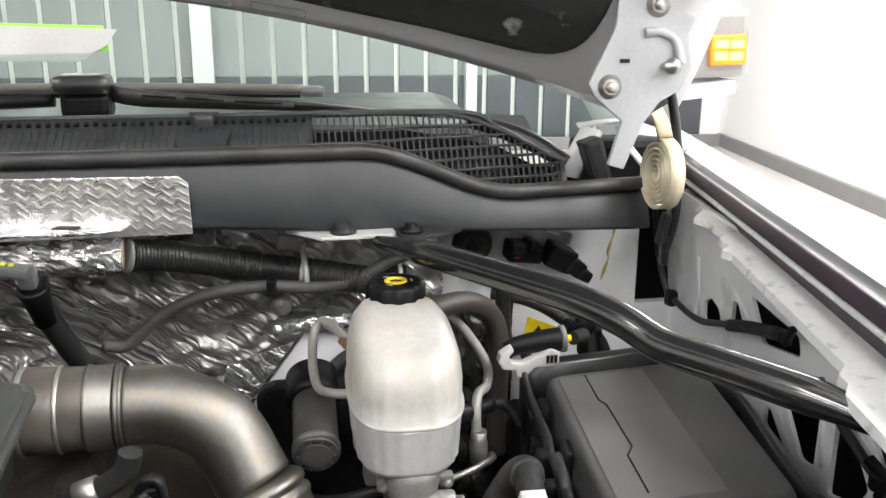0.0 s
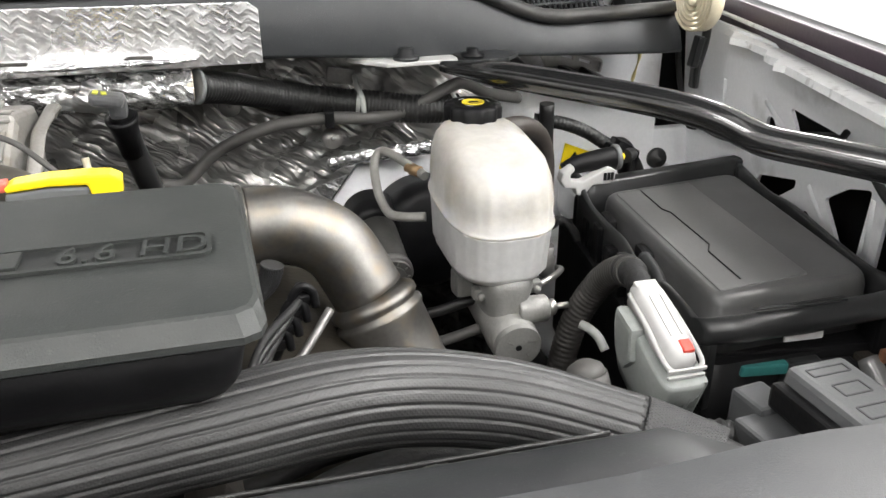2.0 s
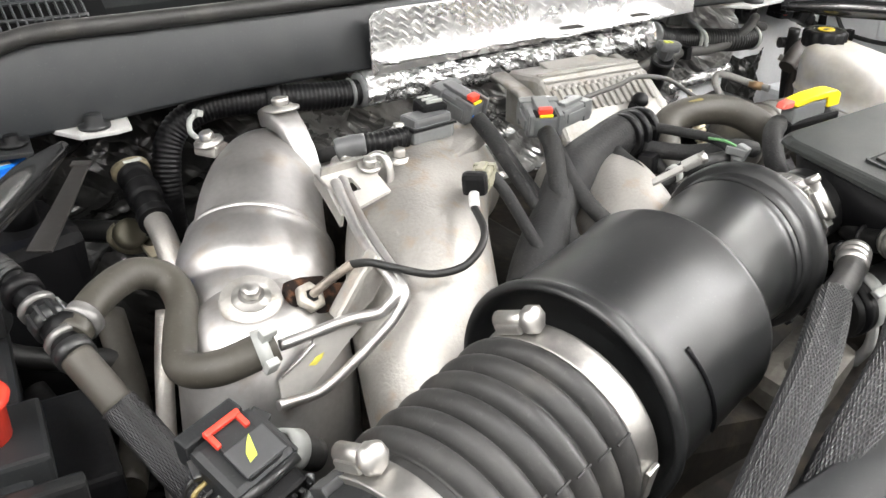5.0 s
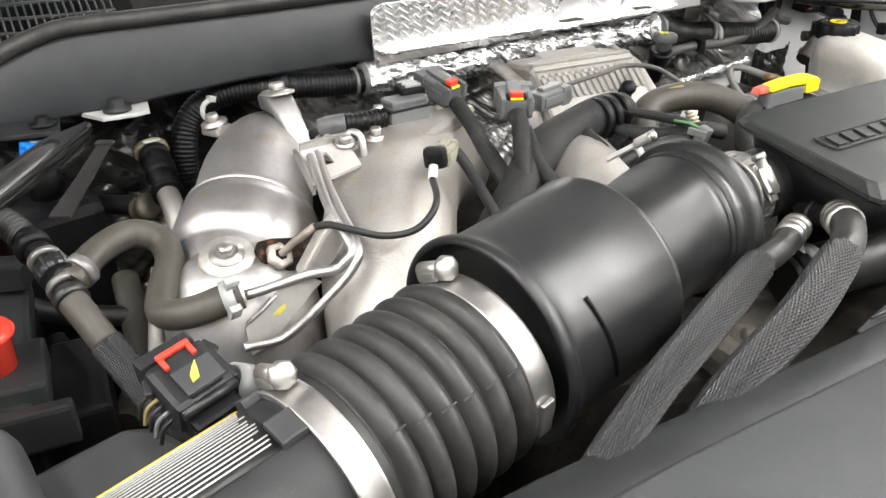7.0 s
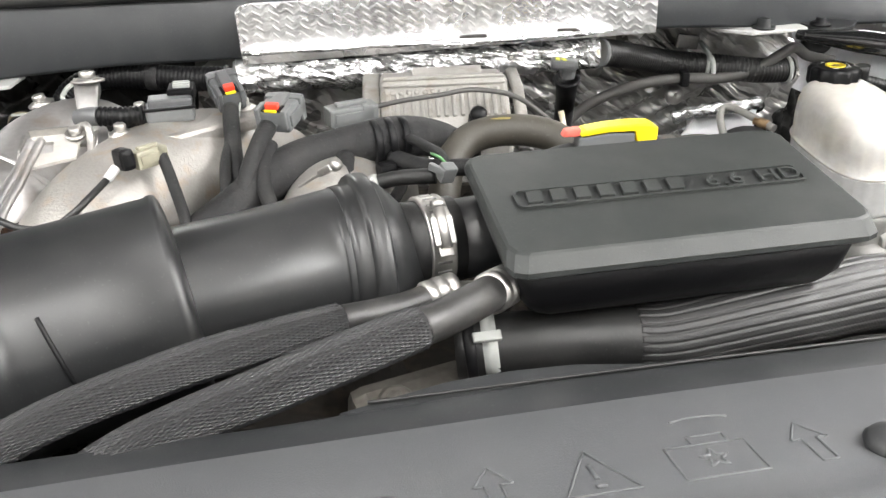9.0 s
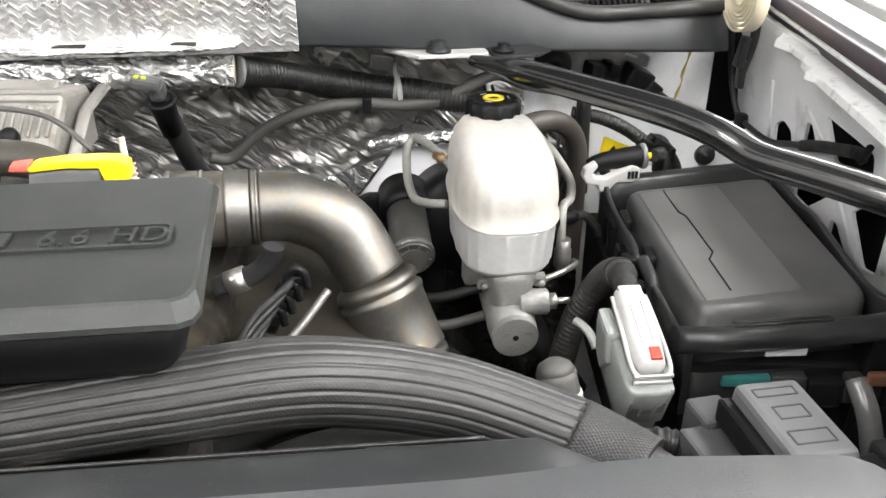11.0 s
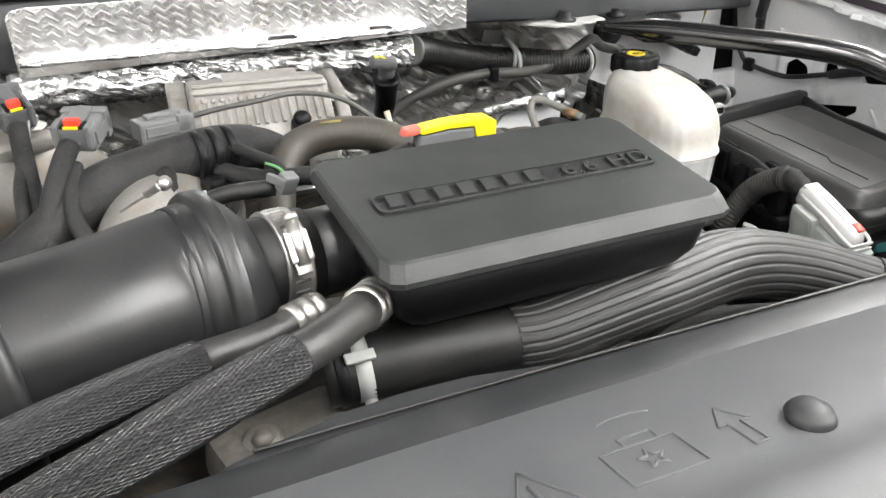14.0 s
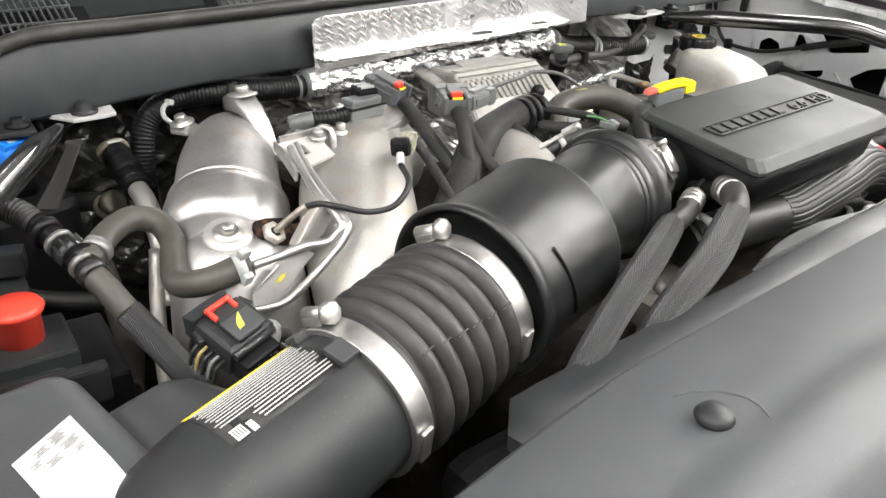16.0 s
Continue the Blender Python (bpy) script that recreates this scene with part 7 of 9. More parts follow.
    part("rear_hood", block((0.040, 0.012, 0.020), m @ pose(-0.002, 0.024, 0.004, -16), 0.002), PLASTIC, c)
    for k in range(5):
        part("wire_stub", tube([m @ Vector((-0.022, 0.010 - 0.006 * k, 0.002)), m @ Vector((-0.030, 0.010 - 0.006 * k, -0.002)), m @ Vector((-0.034, 0.008 - 0.006 * k, -0.014))], 0.0013, 8), (RUBBER, mat("tan_wire", (0.22, 0.17, 0.06), 0.5), RUBBER, GREYPLASTIC, RUBBER)[k], c, "thin wire")
    for s_, z_ in ((1, 0.010), (1, -0.002), (-1, 0.006)):
        part("side_hook", block((0.005, 0.012, 0.005), m @ pose(s_ * 0.0235, 0.012, z_, 0, 0, 20 * s_), 0.001), PLASTIC_SATIN, c)
    part("front_arm", tube([m @ Vector((0.024, -0.030, -0.004)), m @ Vector((0.012, -0.040, -0.006)), m @ Vector((-0.010, -0.041, -0.008))], 0.0026, 8), GREYPLASTIC, c)
    for o in (-0.010, 0.0, 0.010):
        part("lead", tube([m @ Vector((o, 0.016, -0.010)), m @ Vector((o * 0.8, 0.030, -0.022)), m @ Vector((o * 0.4, 0.036, -0.05))], 0.0028, 8), RUBBER, c)
    for k in range(5):
        part("side_rib", block((0.0025, 0.030, 0.010), m @ pose(0.0225, -0.004, -0.010 + 0.0045 * k, 0, 0, 0), 0.0006), PLASTIC_SATIN, c)
    part("hinge_bar", tube([m @ Vector((-0.020, -0.022, 0.012)), m @ Vector((0.020, -0.022, 0.012))], 0.003, 8, straight=True), PLASTIC_SATIN, c)
    s = thing("purge_hose", (-0.44, -0.38, 1.36), "short black hose with a pale spring clip", "hose")
    part("hose", tube([(-0.466, -0.380, 1.398), (-0.448, -0.378, 1.390), (-0.424, -0.375, 1.372)], 0.0092, 16), RUBBER, s)
    part("spring_clip", lathe([(0.0096, -0.006), (0.0112, -0.006), (0.0112, 0.006), (0.0096, 0.006)], turned((0.8, 0.1, -0.5), (-0.440, -0.377, 1.385)), 24), LIGHTGREY, s, "pale spring clip")
    # air cleaner with its labels
    box = thing("air_cleaner", (-0.68, -0.48, 1.15), "grey plastic air cleaner housing with a white label", "air cleaner")
    turn = pose(-0.5685, -0.3540, 0.0, 0, 0, 5.7)

    def wall_ring(grow, z, r=0.020):
        """Rounded rectangle whose back right corner is the local origin."""
        pts = []
        for cx, cy, a0 in ((-r, -r, 0), (-0.25 + r, -r, 90), (-0.25 + r, -0.34 + r, 180), (-r, -0.34 + r, 270)):
            pts += [turn @ Vector((cx + (r + grow) * math.cos(radians(a0 + 15 * k)), cy + (r + grow) * math.sin(radians(a0 + 15 * k)), z)) for k in range(7)]
        return pts

    part("housing", loft([wall_ring(*g) for g in ((0.004, 1.15), (0.006, 1.350), (0.006, 1.374), (0.0045, 1.386), (0.001, 1.394), (-0.004, 1.3990), (-0.010, 1.4015), (-0.016, 1.4020))]), HOUSING, box)
    part("shoulder", prism([(-0.575, -0.378), (-0.548, -0.369), (-0.509, -0.358), (-0.492, -0.366), (-0.470, -0.410), (-0.470, -0.530), (-0.575, -0.530)][::-1], 1.23, 1.366, Matrix(), 0.006), HOUSING, box)
    part("label", prism([(-0.5830, -0.4125), (-0.6213, -0.4368), (-0.6165, -0.4720), (-0.6100, -0.5350), (-0.5740, -0.5350), (-0.5738, -0.5070), (-0.5765, -0.4770), (-0.5775, -0.4620)], 1.4016, 1.4026, Matrix(), 0), PAPER, box, "white paper label with print")
    part("dirt_smear", prism([(-0.571, -0.520), (-0.566, -0.511), (-0.562, -0.514), (-0.560, -0.521), (-0.565, -0.526), (-0.570, -0.532), (-0.573, -0.527)][::-1], 1.4000, 1.4030, Matrix(), 0), SHADE_GRIME, box, "dark smear")
    along, down = Vector((-0.843, -0.537, 0)), Vector((0.14, -0.99, 0))
    for a, b_, lines, wide in ((0.010, 0.0040, 6, 0.011), (0.023, 0.0060, 4, 0.010), (0.006, 0.0150, 5, 0.012), (0.021, 0.0190, 4, 0.010), (0.006, 0.0250, 3, 0.008), (0.032, 0.0130, 3, 0.007)):
        for k in range(lines):
            part("label_print", block((wide - 0.0022 * ((k * 5) % 3), 0.0006, 0.0004), Matrix.Translation(Vector((-0.5830, -0.4125, 1.4028)) + along * (a + wide / 2) + down * (b_ + 0.0014 * k)) @ pose(0, 0, 0, 0, 0, 32.5), 0), PRINTGREY, box, "unreadable print bars")
    # warning label on the outlet, wrapped on its round top
    axis = Vector((0.968, 0.218, 0.117)).normalized()
    start = Vector((-0.432, -0.479, 1.384)) - axis * 0.0995
    side = axis.cross(Vector((0, 0, 1))).normalized()
    up_ = side.cross(axis).normalized()

    def wrap(u0, u1, a0, a1, lift, n=6):
        rows = []
        for i in range(n + 1):
            a = radians(a0 + (a1 - a0) * i / n)
            rows.append([start + axis * u + (up_ * math.cos(a) - side * math.sin(a)) * (0.0512 + lift) for u in (u0, u1)])
        bm = loft(rows, close=False)
        bmesh.ops.solidify(bm, geom=list(bm.faces), thickness=0.0003)
        return bm

    lbl = thing("warning_label", (-0.48, -0.48, 1.40), "black warning label with a yellow header strip", "label")
    part("sheet", wrap(0.0, 0.080, -19, 31, 0.0008, 12), INK, lbl)
    part("header_strip", wrap(0.0, 0.080, 31, 37.0, 0.0010), YELLOW, lbl, "yellow header strip")
    for k in range(15):
        a = 28.6 - 3.0 * k
        part("print_line", wrap(0.002 + (0.0 if k < 11 else 0.020) + 0.0015 * (k % 3), 0.0780 - 0.0008 * ((k * 5) % 4) - (0.004 if k % 6 == 5 else 0), a - 0.50, a + 0.45, 0.0012, 3), PAPER, lbl, "unreadable print bar")
    part("code_square", wrap(0.0040, 0.0120, -17, -8, 0.0014), PAPER, lbl)
    part("code_patch", wrap(0.0140, 0.0180, -18, -10, 0.0014), PAPER, lbl)
    for k in range(4):
        part("code_bar", wrap(0.0050 + 0.0017 * k, 0.0058 + 0.0017 * k, -15.5, -9.5, 0.0017, 2), PRINTGREY, lbl, "unreadable print bar")
    # battery, red terminal cover
    bat = thing("battery", (-0.66, -0.18, 1.10), "black car battery with a red terminal cover", "battery")
    part("case", block((0.24, 0.20, 0.20), pose(-0.665, -0.190, 1.235, 0, 0, -6), 0.008), BLACK, bat)
    part("case_lid", block((0.242, 0.202, 0.022), pose(-0.665, -0.190, 1.346, 0, 0, -6), 0.005), PLASTIC, bat)
    part("front_rim", block((0.25, 0.012, 0.03), pose(-0.655, -0.296, 1.348, 0, 0, -6), 0.003), PLASTIC_SATIN, bat)
    part("hold_down", block((0.11, 0.022, 0.022), pose(-0.585, -0.110, 1.372, 0, 0, -22), 0.003), PLASTIC_SATIN, bat, "black hold-down bar")
    part("side_tray", block((0.040, 0.10, 0.05), pose(-0.522, -0.235, 1.310, 0, 0, -6), 0.004), BLACK, bat)
    for k in range(3):
        part("lid_rib", block((0.03, 0.15, 0.008), pose(-0.72 + 0.045 * k, -0.185, 1.360, 0, 0, -6), 0.003), PLASTIC, bat)
    part("terminal_base", block((0.070, 0.060, 0.022), pose(-0.5740, -0.2560, 1.3580, 0, 0, -6), 0.003), PLASTIC, bat)
    part("terminal_cover", lathe([(0.0160, -0.030), (0.0165, 0.015), (0.0195, 0.0165), (0.0205, 0.0195), (0.0185, 0.0225), (0.0, 0.0245)], pose(-0.5720, -0.2536, 1.3760), 36), RED, bat, "red plastic terminal cover")
    part("red_boot", block((0.03, 0.05, 0.10), pose(-0.572, -0.045, 1.335, 0, 0, 10), 0.008), mat("dark_red_plastic", (0.30, 0.02, 0.015), 0.4), bat, "dark red cable boot")
    # blue caps under the brace
    cap = thing("reservoir_cap", (-0.501, -0.010, 1.41), "bright blue plastic filler cap with a pale mark", "cap")
    at = pose(-0.5010, -0.0100, 1.4310, 12, 8)
    part("cap_body", joined(lathe([(0.0125, -0.022), (0.0138, -0.020), (0.0138, -0.003), (0.0120, 0.0), (0, 0.001)], at, 28), prism([(-0.012, -0.007), (0.016, -0.004), (0.020, 0.0), (0.016, 0.004), (-0.012, 0.007)], -0.004, 0.004, at @ pose(0, 0, 0.001, 0, 0, 20), 0.002)), BLUE, cap)
    part("cap_mark", block((0.009, 0.004, 0.0006), at @ pose(0.0, 0.0, 0.0053, 0, 0, 20), 0.0002), LIGHTGREY, cap, "pale printed mark")
    tank = thing("washer_tank", (-0.50, 0.0, 1.15), "dark plastic tank under the blue caps", "tank")
    part("body", block((0.09, 0.09, 0.22), pose(-0.51, -0.010, 1.275, 0, 0, 10), 0.012), BLACK, tank)
    part("neck", lathe([(0.016, 0), (0.015, 0.025), (0.013, 0.03)], pose(-0.501, -0.011, 1.383), 20), BLACK, tank)
    part("strap", block((0.094, 0.014, 0.02), pose(-0.51, -0.045, 1.33, 0, 0, 10), 0.003), PLASTIC, tank)
    solo("support_bracket", joined(prism([(-0.0060, 0.0), (0.0060, 0.0), (0.0075, 0.050), (0.0110, 0.104), (-0.0080, 0.104), (-0.0075, 0.050)], -0.0012, 0.0012, Matrix.Translation((-0.4446, -0.007, 1.420)) @ Vector((-0.0474, -0.073, -0.022)).to_track_quat("Y", "Z").to_matrix().to_4x4(), 0.0008), block((0.016, 0.010, 0.0024), pose(-0.4440, -0.004, 1.4205, 0, 0, -30), 0.0008)), mat("dusty_strap_steel", (0.032, 0.030, 0.028), 0.55, 0.2, vary=0.25, coarse=40), "narrow dark steel strap beside the brace", "bracket")
    # corrugated conduit along the firewall
    con = thing("conduit", (-0.27, 0.02, 1.40), "black corrugated wiring conduit under the cowl", "conduit")
    part("conduit_tube", tube([(-0.178, 0.006, 1.431), (-0.225, 0.012, 1.433), (-0.275, 0.024, 1.436), (-0.322, 0.034, 1.434), (-0.354, 0.034, 1.418), (-0.368, 0.026, 1.385), (-0.372, 0.016, 1.32), (-0.37, 0.0, 1.24)], 0.0128, 20, wave=(0.0042, 0.0005)), BLACK, con)
    part("sleeve_end", lathe([(0.0128, 0), (0.0146, 0.001), (0.0146, 0.003), (0.0128, 0.004)], turned((-1, 0.1, 0), (-0.184, 0.0065, 1.4312)), 20), GREYPLASTIC, con)
    part("tape_band", lathe([(0.0134, -0.006), (0.0142, -0.006), (0.0142, 0.006), (0.0134, 0.006)], turned((-1, 0.25, 0.05), (-0.262, 0.0208, 1.4355)), 24), LOOM, con)
    tie = thing("cable_tie", (-0.346, 0.02, 1.40), "pale plastic tie looped round the conduit", "cable tie", "pale cable ties")
    part("strap", tube([(-0.338, 0.012, 1.438), (-0.346, 0.008, 1.4345), (-0.3505, -0.004, 1.429), (-0.347, -0.014, 1.424)], 0.0026, 8, n=8), LIGHTGREY, tie)
    part("head", block((0.008, 0.007, 0.006), pose(-0.337, 0.012, 1.4385, 0, 20, 30), 0.0012), LIGHTGREY, tie)
    yoke = thing("pipe_yoke", (-0.42, 0.0, 1.33), "tan plated yoke round a pipe stub", "bracket")
    part("yoke_ring", tube([(-0.414 + 0.017 * math.cos(a), -0.004 - 0.006 * math.cos(a), 1.346 + 0.014 * math.sin(a)) for a in [radians(130 + 25 * k) for k in range(11)]], 0.0042, 10, n=3), mat("tan_plate", (0.20, 0.18, 0.13), 0.45, 0.5, vary=0.25, coarse=50), yoke)
    part("yoke_foot", block((0.010, 0.026, 0.004), pose(-0.404, -0.012, 1.334, 20, 0, 10), 0.001), CREAM, yoke)
    # dark clutter low in the bay
    for k, (a, b, r) in enumerate([((-0.56, -0.30, 1.28), (-0.40, -0.34, 1.22), 0.012), ((-0.53, -0.12, 1.30), (-0.47, -0.33, 1.24), 0.010), ((-0.46, -0.08, 1.32), (-0.50, -0.24, 1.28), 0.012), ((-0.60, -0.06, 1.38), (-0.46, -0.12, 1.30), 0.009), ((-0.43, -0.36, 1.30), (-0.52, -0.33, 1.18), 0.011)]):
        mid = (Vector(a) + Vector(b)) / 2 + Vector((0.01 * (k % 3 - 1), 0.0, -0.02))
        solo("lower_hose", tube([a, mid, b], r, 14, n=8), RUBBER if k % 2 else RUBBER_OLD, "dark rubber hose deep in the bay", "hose", "lower hoses")


left_side()


# ---- brake side of the bay ----
LINEGREY = mat("coated_brake_line", (0.25, 0.245, 0.23), 0.5, 0.2, vary=0.2, coarse=40)


def brake_lines():
    left = thing("brake_line", (0.41, 0.0, 1.28), "thin grey steel brake line in a loop", "brake line", "brake lines")
    part("line", tube([(0.432, -0.030, 1.335), (0.424, -0.005, 1.338), (0.404, 0.030, 1.345), (0.393, 0.028, 1.334), (0.390, 0.000, 1.312), (0.394, -0.030, 1.300), (0.405, -0.050, 1.302), (0.424, -0.060, 1.304)], 0.0047, 12, n=8), LINEGREY, left)
    part("nut", lathe([(0.006, 0), (0.006, 0.012), (0.0045, 0.013), (0.0045, 0.018)], turned((-0.6, 0.7, 0.1), (0.430, -0.020, 1.336)), 6), mat("rusty_nut", (0.30, 0.20, 0.11), 0.5, 0.6), left, "rusty flare nut")
    right = thing("brake_line", (0.55, -0.05, 1.28), "thin grey steel brake line in a loop", "brake line", "brake lines")
    part("line", tube([(0.530, 0.030, 1.350), (0.548, 0.002, 1.335), (0.562, -0.028, 1.313), (0.558, -0.050, 1.300), (0.545, -0.070, 1.300), (0.540, -0.085, 1.285), (0.542, -0.090, 1.24)], 0.0047, 12, n=8), LINEGREY, right)
    part("fitting", lathe([(0.006, 0), (0.009, 0.003), (0.009, 0.022), (0.0075, 0.024), (0.0075, 0.034)], turned((0, 0, 1), (0.542, -0.090, 1.238)), 16), GREYMETAL, right)
    part("lower_line", tube([(0.505, -0.13, 1.246), (0.53, -0.125, 1.252), (0.552, -0.105, 1.25), (0.556, -0.085, 1.243)], 0.0032, 10, n=6), ZINC, right)
    lvl = thing("level_sensor_plug", (0.55, -0.07, 1.27), "black plug on the side of the reservoir", "connector")
    part("plug", tube([(0.515, -0.092, 1.290), (0.535, -0.080, 1.287), (0.560, -0.062, 1.284)], lambda u: 0.009 - 0.002 * u, 14), BLACK, lvl)
    part("cable", tube([(0.558, -0.063, 1.284), (0.575, -0.055, 1.28), (0.59, -0.06, 1.26), (0.60, -0.05, 1.22)], 0.005, 10), LOOM, lvl)


brake_lines()


def firewall_things():
    con = thing("conduit", (0.33, 0.05, 1.37), "black corrugated wiring conduit along the firewall", "conduit")
    part("conduit_tube", tube([(0.222, 0.004, 1.431), (0.250, 0.030, 1.422), (0.300, 0.062, 1.404), (0.350, 0.075, 1.391), (0.400, 0.066, 1.386), (0.445, 0.050, 1.382), (0.490, 0.050, 1.380)], 0.0150, 20, wave=(0.0042, 0.0007)), RUBBER, con)
    part("sleeve_end", lathe([(0.0150, 0), (0.0168, 0.001), (0.0168, 0.003), (0.0150, 0.004)], turned((1, 0.5, -0.2), (0.221, 0.003, 1.4315)), 20), GREYPLASTIC, con)
    for p, ax in (((0.386, 0.069, 1.389), (1, -0.2, -0.1)), ((0.484, 0.050, 1.380), (1, 0, 0))):
        part("tie_band", lathe([(0.0160, -0.0022), (0.0176, -0.0022), (0.0176, 0.0022), (0.0160, 0.0022)], turned(ax, p), 24), LIGHTGREY, con, "pale tie band")
    vac = thing("vacuum_hose", (0.33, 0.07, 1.30), "slim grey hose drooping across the firewall", "hose")
    part("hose", tube([(0.175, 0.075, 1.315), (0.200, 0.080, 1.312), (0.238, 0.078, 1.345), (0.290, 0.066, 1.369), (0.345, 0.058, 1.377), (0.400, 0.050, 1.376), (0.440, 0.044, 1.385), (0.472, 0.044, 1.402), (0.500, 0.060, 1.404), (0.535, 0.085, 1.385), (0.58, 0.10, 1.372)], 0.0066, 14, n=8), RUBBER_GREY, vac)
    part("clip", block((0.010, 0.018, 0.018), pose(0.352, 0.054, 1.378, 0, 0, -6), 0.002), BLACK, vac)
    for p in ((0.300, 0.100, 1.390), (0.36, 0.09, 1.345), (0.255, 0.105, 1.385)):
        solo("foil_stud", joined(lathe([(0.0, 0.003), (0.011, 0.003), (0.012, 0.0), (0.012, -0.004)][::-1], turned((0, -1, 0.25), p), 20), lathe([(0.003, 0), (0.003, 0.012), (0.0, 0.012)], turned((0, -1, 0.25), p), 10)), ZINC, "washer stud pinning the heat foil", "stud", "foil studs")
    pin = thing("wire_tie", (0.385, 0.07, 1.38), "pale push-in tie standing above the conduit", "cable tie")
    part("strap", tube([(0.386, 0.086, 1.412), (0.385, 0.070, 1.407), (0.387, 0.052, 1.397), (0.388, 0.049, 1.382)], 0.003, 8), LIGHTGREY, pin)
    part("anchor", block((0.030, 0.006, 0.018), pose(0.372, 0.095, 1.412, 0, 10), 0.004), GREYMETAL, pin)
    # dipstick
    dip = thing("oil_dipstick", (0.155, -0.06, 1.30), "black oil dipstick handle with yellow marks", "dipstick")
    part("handle", joined(block((0.027, 0.013, 0.011), pose(0.151, -0.090, 1.4480, 12, 8, -12), 0.004), block((0.015, 0.015, 0.02), pose(0.158, -0.082, 1.440, 20), 0.005)), MIDGREY, dip)
    for k in range(2):
        part("yellow_mark", block((0.0042, 0.0050, 0.0012), pose(0.1435 + 0.0062 * k, -0.0920 - 0.001 * k, 1.4545 - 0.0008 * k, 12, 8, -12 + 25 * k), 0.0004), mat("lime_mark", (0.42, 0.44, 0.05), 0.5), dip, "yellow mark")
    part("tube_cup", lathe([(0.0095, -0.03), (0.0115, 0.0), (0.0135, 0.006), (0.0135, 0.009), (0.0105, 0.009), (0.0095, 0.002), (0, 0.002)], turned((-0.1, -0.35, 0.9), (0.160, -0.074, 1.421)), 24), BLACK, dip)
    part("tube", tube([(0.161, -0.070, 1.412), (0.170, -0.035, 1.36), (0.180, 0.010, 1.30), (0.19, 0.03, 1.22)], 0.0105, 18, n=8), PLASTIC_SATIN, dip)
    stud = thing("glow_sensor", (0.145, -0.13, 1.36), "tan threaded sensor with a coiled collar", "sensor")
    part("stem", tube([(0.138, -0.150, 1.385), (0.1335, -0.139, 1.416)], 0.0028, 10, straight=True), CREAM, stud)
    part("coil", tube([(0.143, -0.160, 1.36), (0.137, -0.147, 1.395)], 0.0062, 14, wave=(0.0045, 0.0012)), CREAM, stud)
    # grey bulkhead and foil next to the booster
    solo("bulkhead_plate", plate([(0.315, 1.16), (0.325, 1.235), (0.385, 1.316), (0.470, 1.320), (0.470, 1.16)], [], Matrix(((1, 0, 0, 0), (0, 0, -1, 0.078), (0, 1, 0, 0), (0, 0, 0, 1))), 0.004), PAINT, "silver-grey bulkhead plate behind the booster", "panel")
    solo("foil_patch", plate([(0.285, 1.23), (0.300, 1.285), (0.345, 1.300), (0.372, 1.309), (0.318, 1.235)], [], Matrix(((1, 0, 0, 0), (0, 0, -1, 0.070), (0, 1, 0, 0), (0, 0, 0, 1))), 0.003), CRUMPLED, "bright crinkled foil patch", "heat foil")
    solo("foil_edge", tube([(0.352, 0.076, 1.319), (0.385, 0.068, 1.329), (0.425, 0.064, 1.332), (0.465, 0.066, 1.334)], lambda u: 0.008 + 0.001 * math.sin(u * 40), 12, n=10), CRUMPLED, "bright folded foil edge", "heat foil")
    # electrics on the painted panel
    solo("firewall_grommet", lathe([(0.0, 0.010), (0.004, 0.010), (0.005, 0.004), (0.014, 0.006), (0.018, 0.008), (0.021, 0.006), (0.022, 0.0)][::-1], turned((0, -1, 0), (0.580, 0.139, 1.392)) @ Matrix.Scale(1.08, 4), 32), RUBBER, "black rubber firewall grommet", "grommet")
    rel = thing("relay_module", (0.64, 0.10, 1.36), "black relay pair on a zinc bracket", "relay")
    part("relay_body", joined(block((0.040, 0.026, 0.022), pose(0.634, 0.112, 1.388, 6, 8, 8), 0.003), block((0.016, 0.03, 0.016), pose(0.622, 0.106, 1.394, 0, 8, 8), 0.003), block((0.012, 0.03, 0.012), pose(0.642, 0.106, 1.397, 0, 8, 8), 0.003)), BLACK, rel)
    part("relay_body", joined(block((0.034, 0.028, 0.028), pose(0.676, 0.110, 1.380, 6, 24, 8), 0.004), block((0.020, 0.026, 0.020), pose(0.695, 0.108, 1.368, 0, 38), 0.004)), BLACK, rel)
    part("red_mark", block((0.006, 0.002, 0.004), pose(0.624, 0.0965, 1.386), 0.0004), RED, rel)
    part("bracket", plate([(0.613, 1.414), (0.618, 1.418), (0.632, 1.417), (0.638, 1.412), (0.689, 1.396), (0.695, 1.391), (0.693, 1.379), (0.66, 1.372), (0.63, 1.380), (0.616, 1.406)], [[(0.644, 1.404), (0.660, 1.399), (0.659, 1.396), (0.643, 1.401)], [(0.668, 1.397), (0.684, 1.392), (0.683, 1.389), (0.667, 1.394)]], Matrix(((1, 0, 0, 0), (0, 0, -1, 0.130), (0, 1, 0, 0.010), (0, 0, 0, 1))), 0.003), ZINC, rel)
    part("bracket_lip", tube([(0.613, 0.126, 1.416), (0.616, 0.124, 1.426), (0.632, 0.124, 1.426), (0.64, 0.124, 1.421), (0.688, 0.124, 1.406), (0.695, 0.126, 1.400), (0.693, 0.126, 1.390)], 0.0022, 8), ZINC, rel)
    part("plug_foot", block((0.016, 0.026, 0.014), pose(0.705, 0.106, 1.359, 0, 30), 0.004), BLACK, rel)
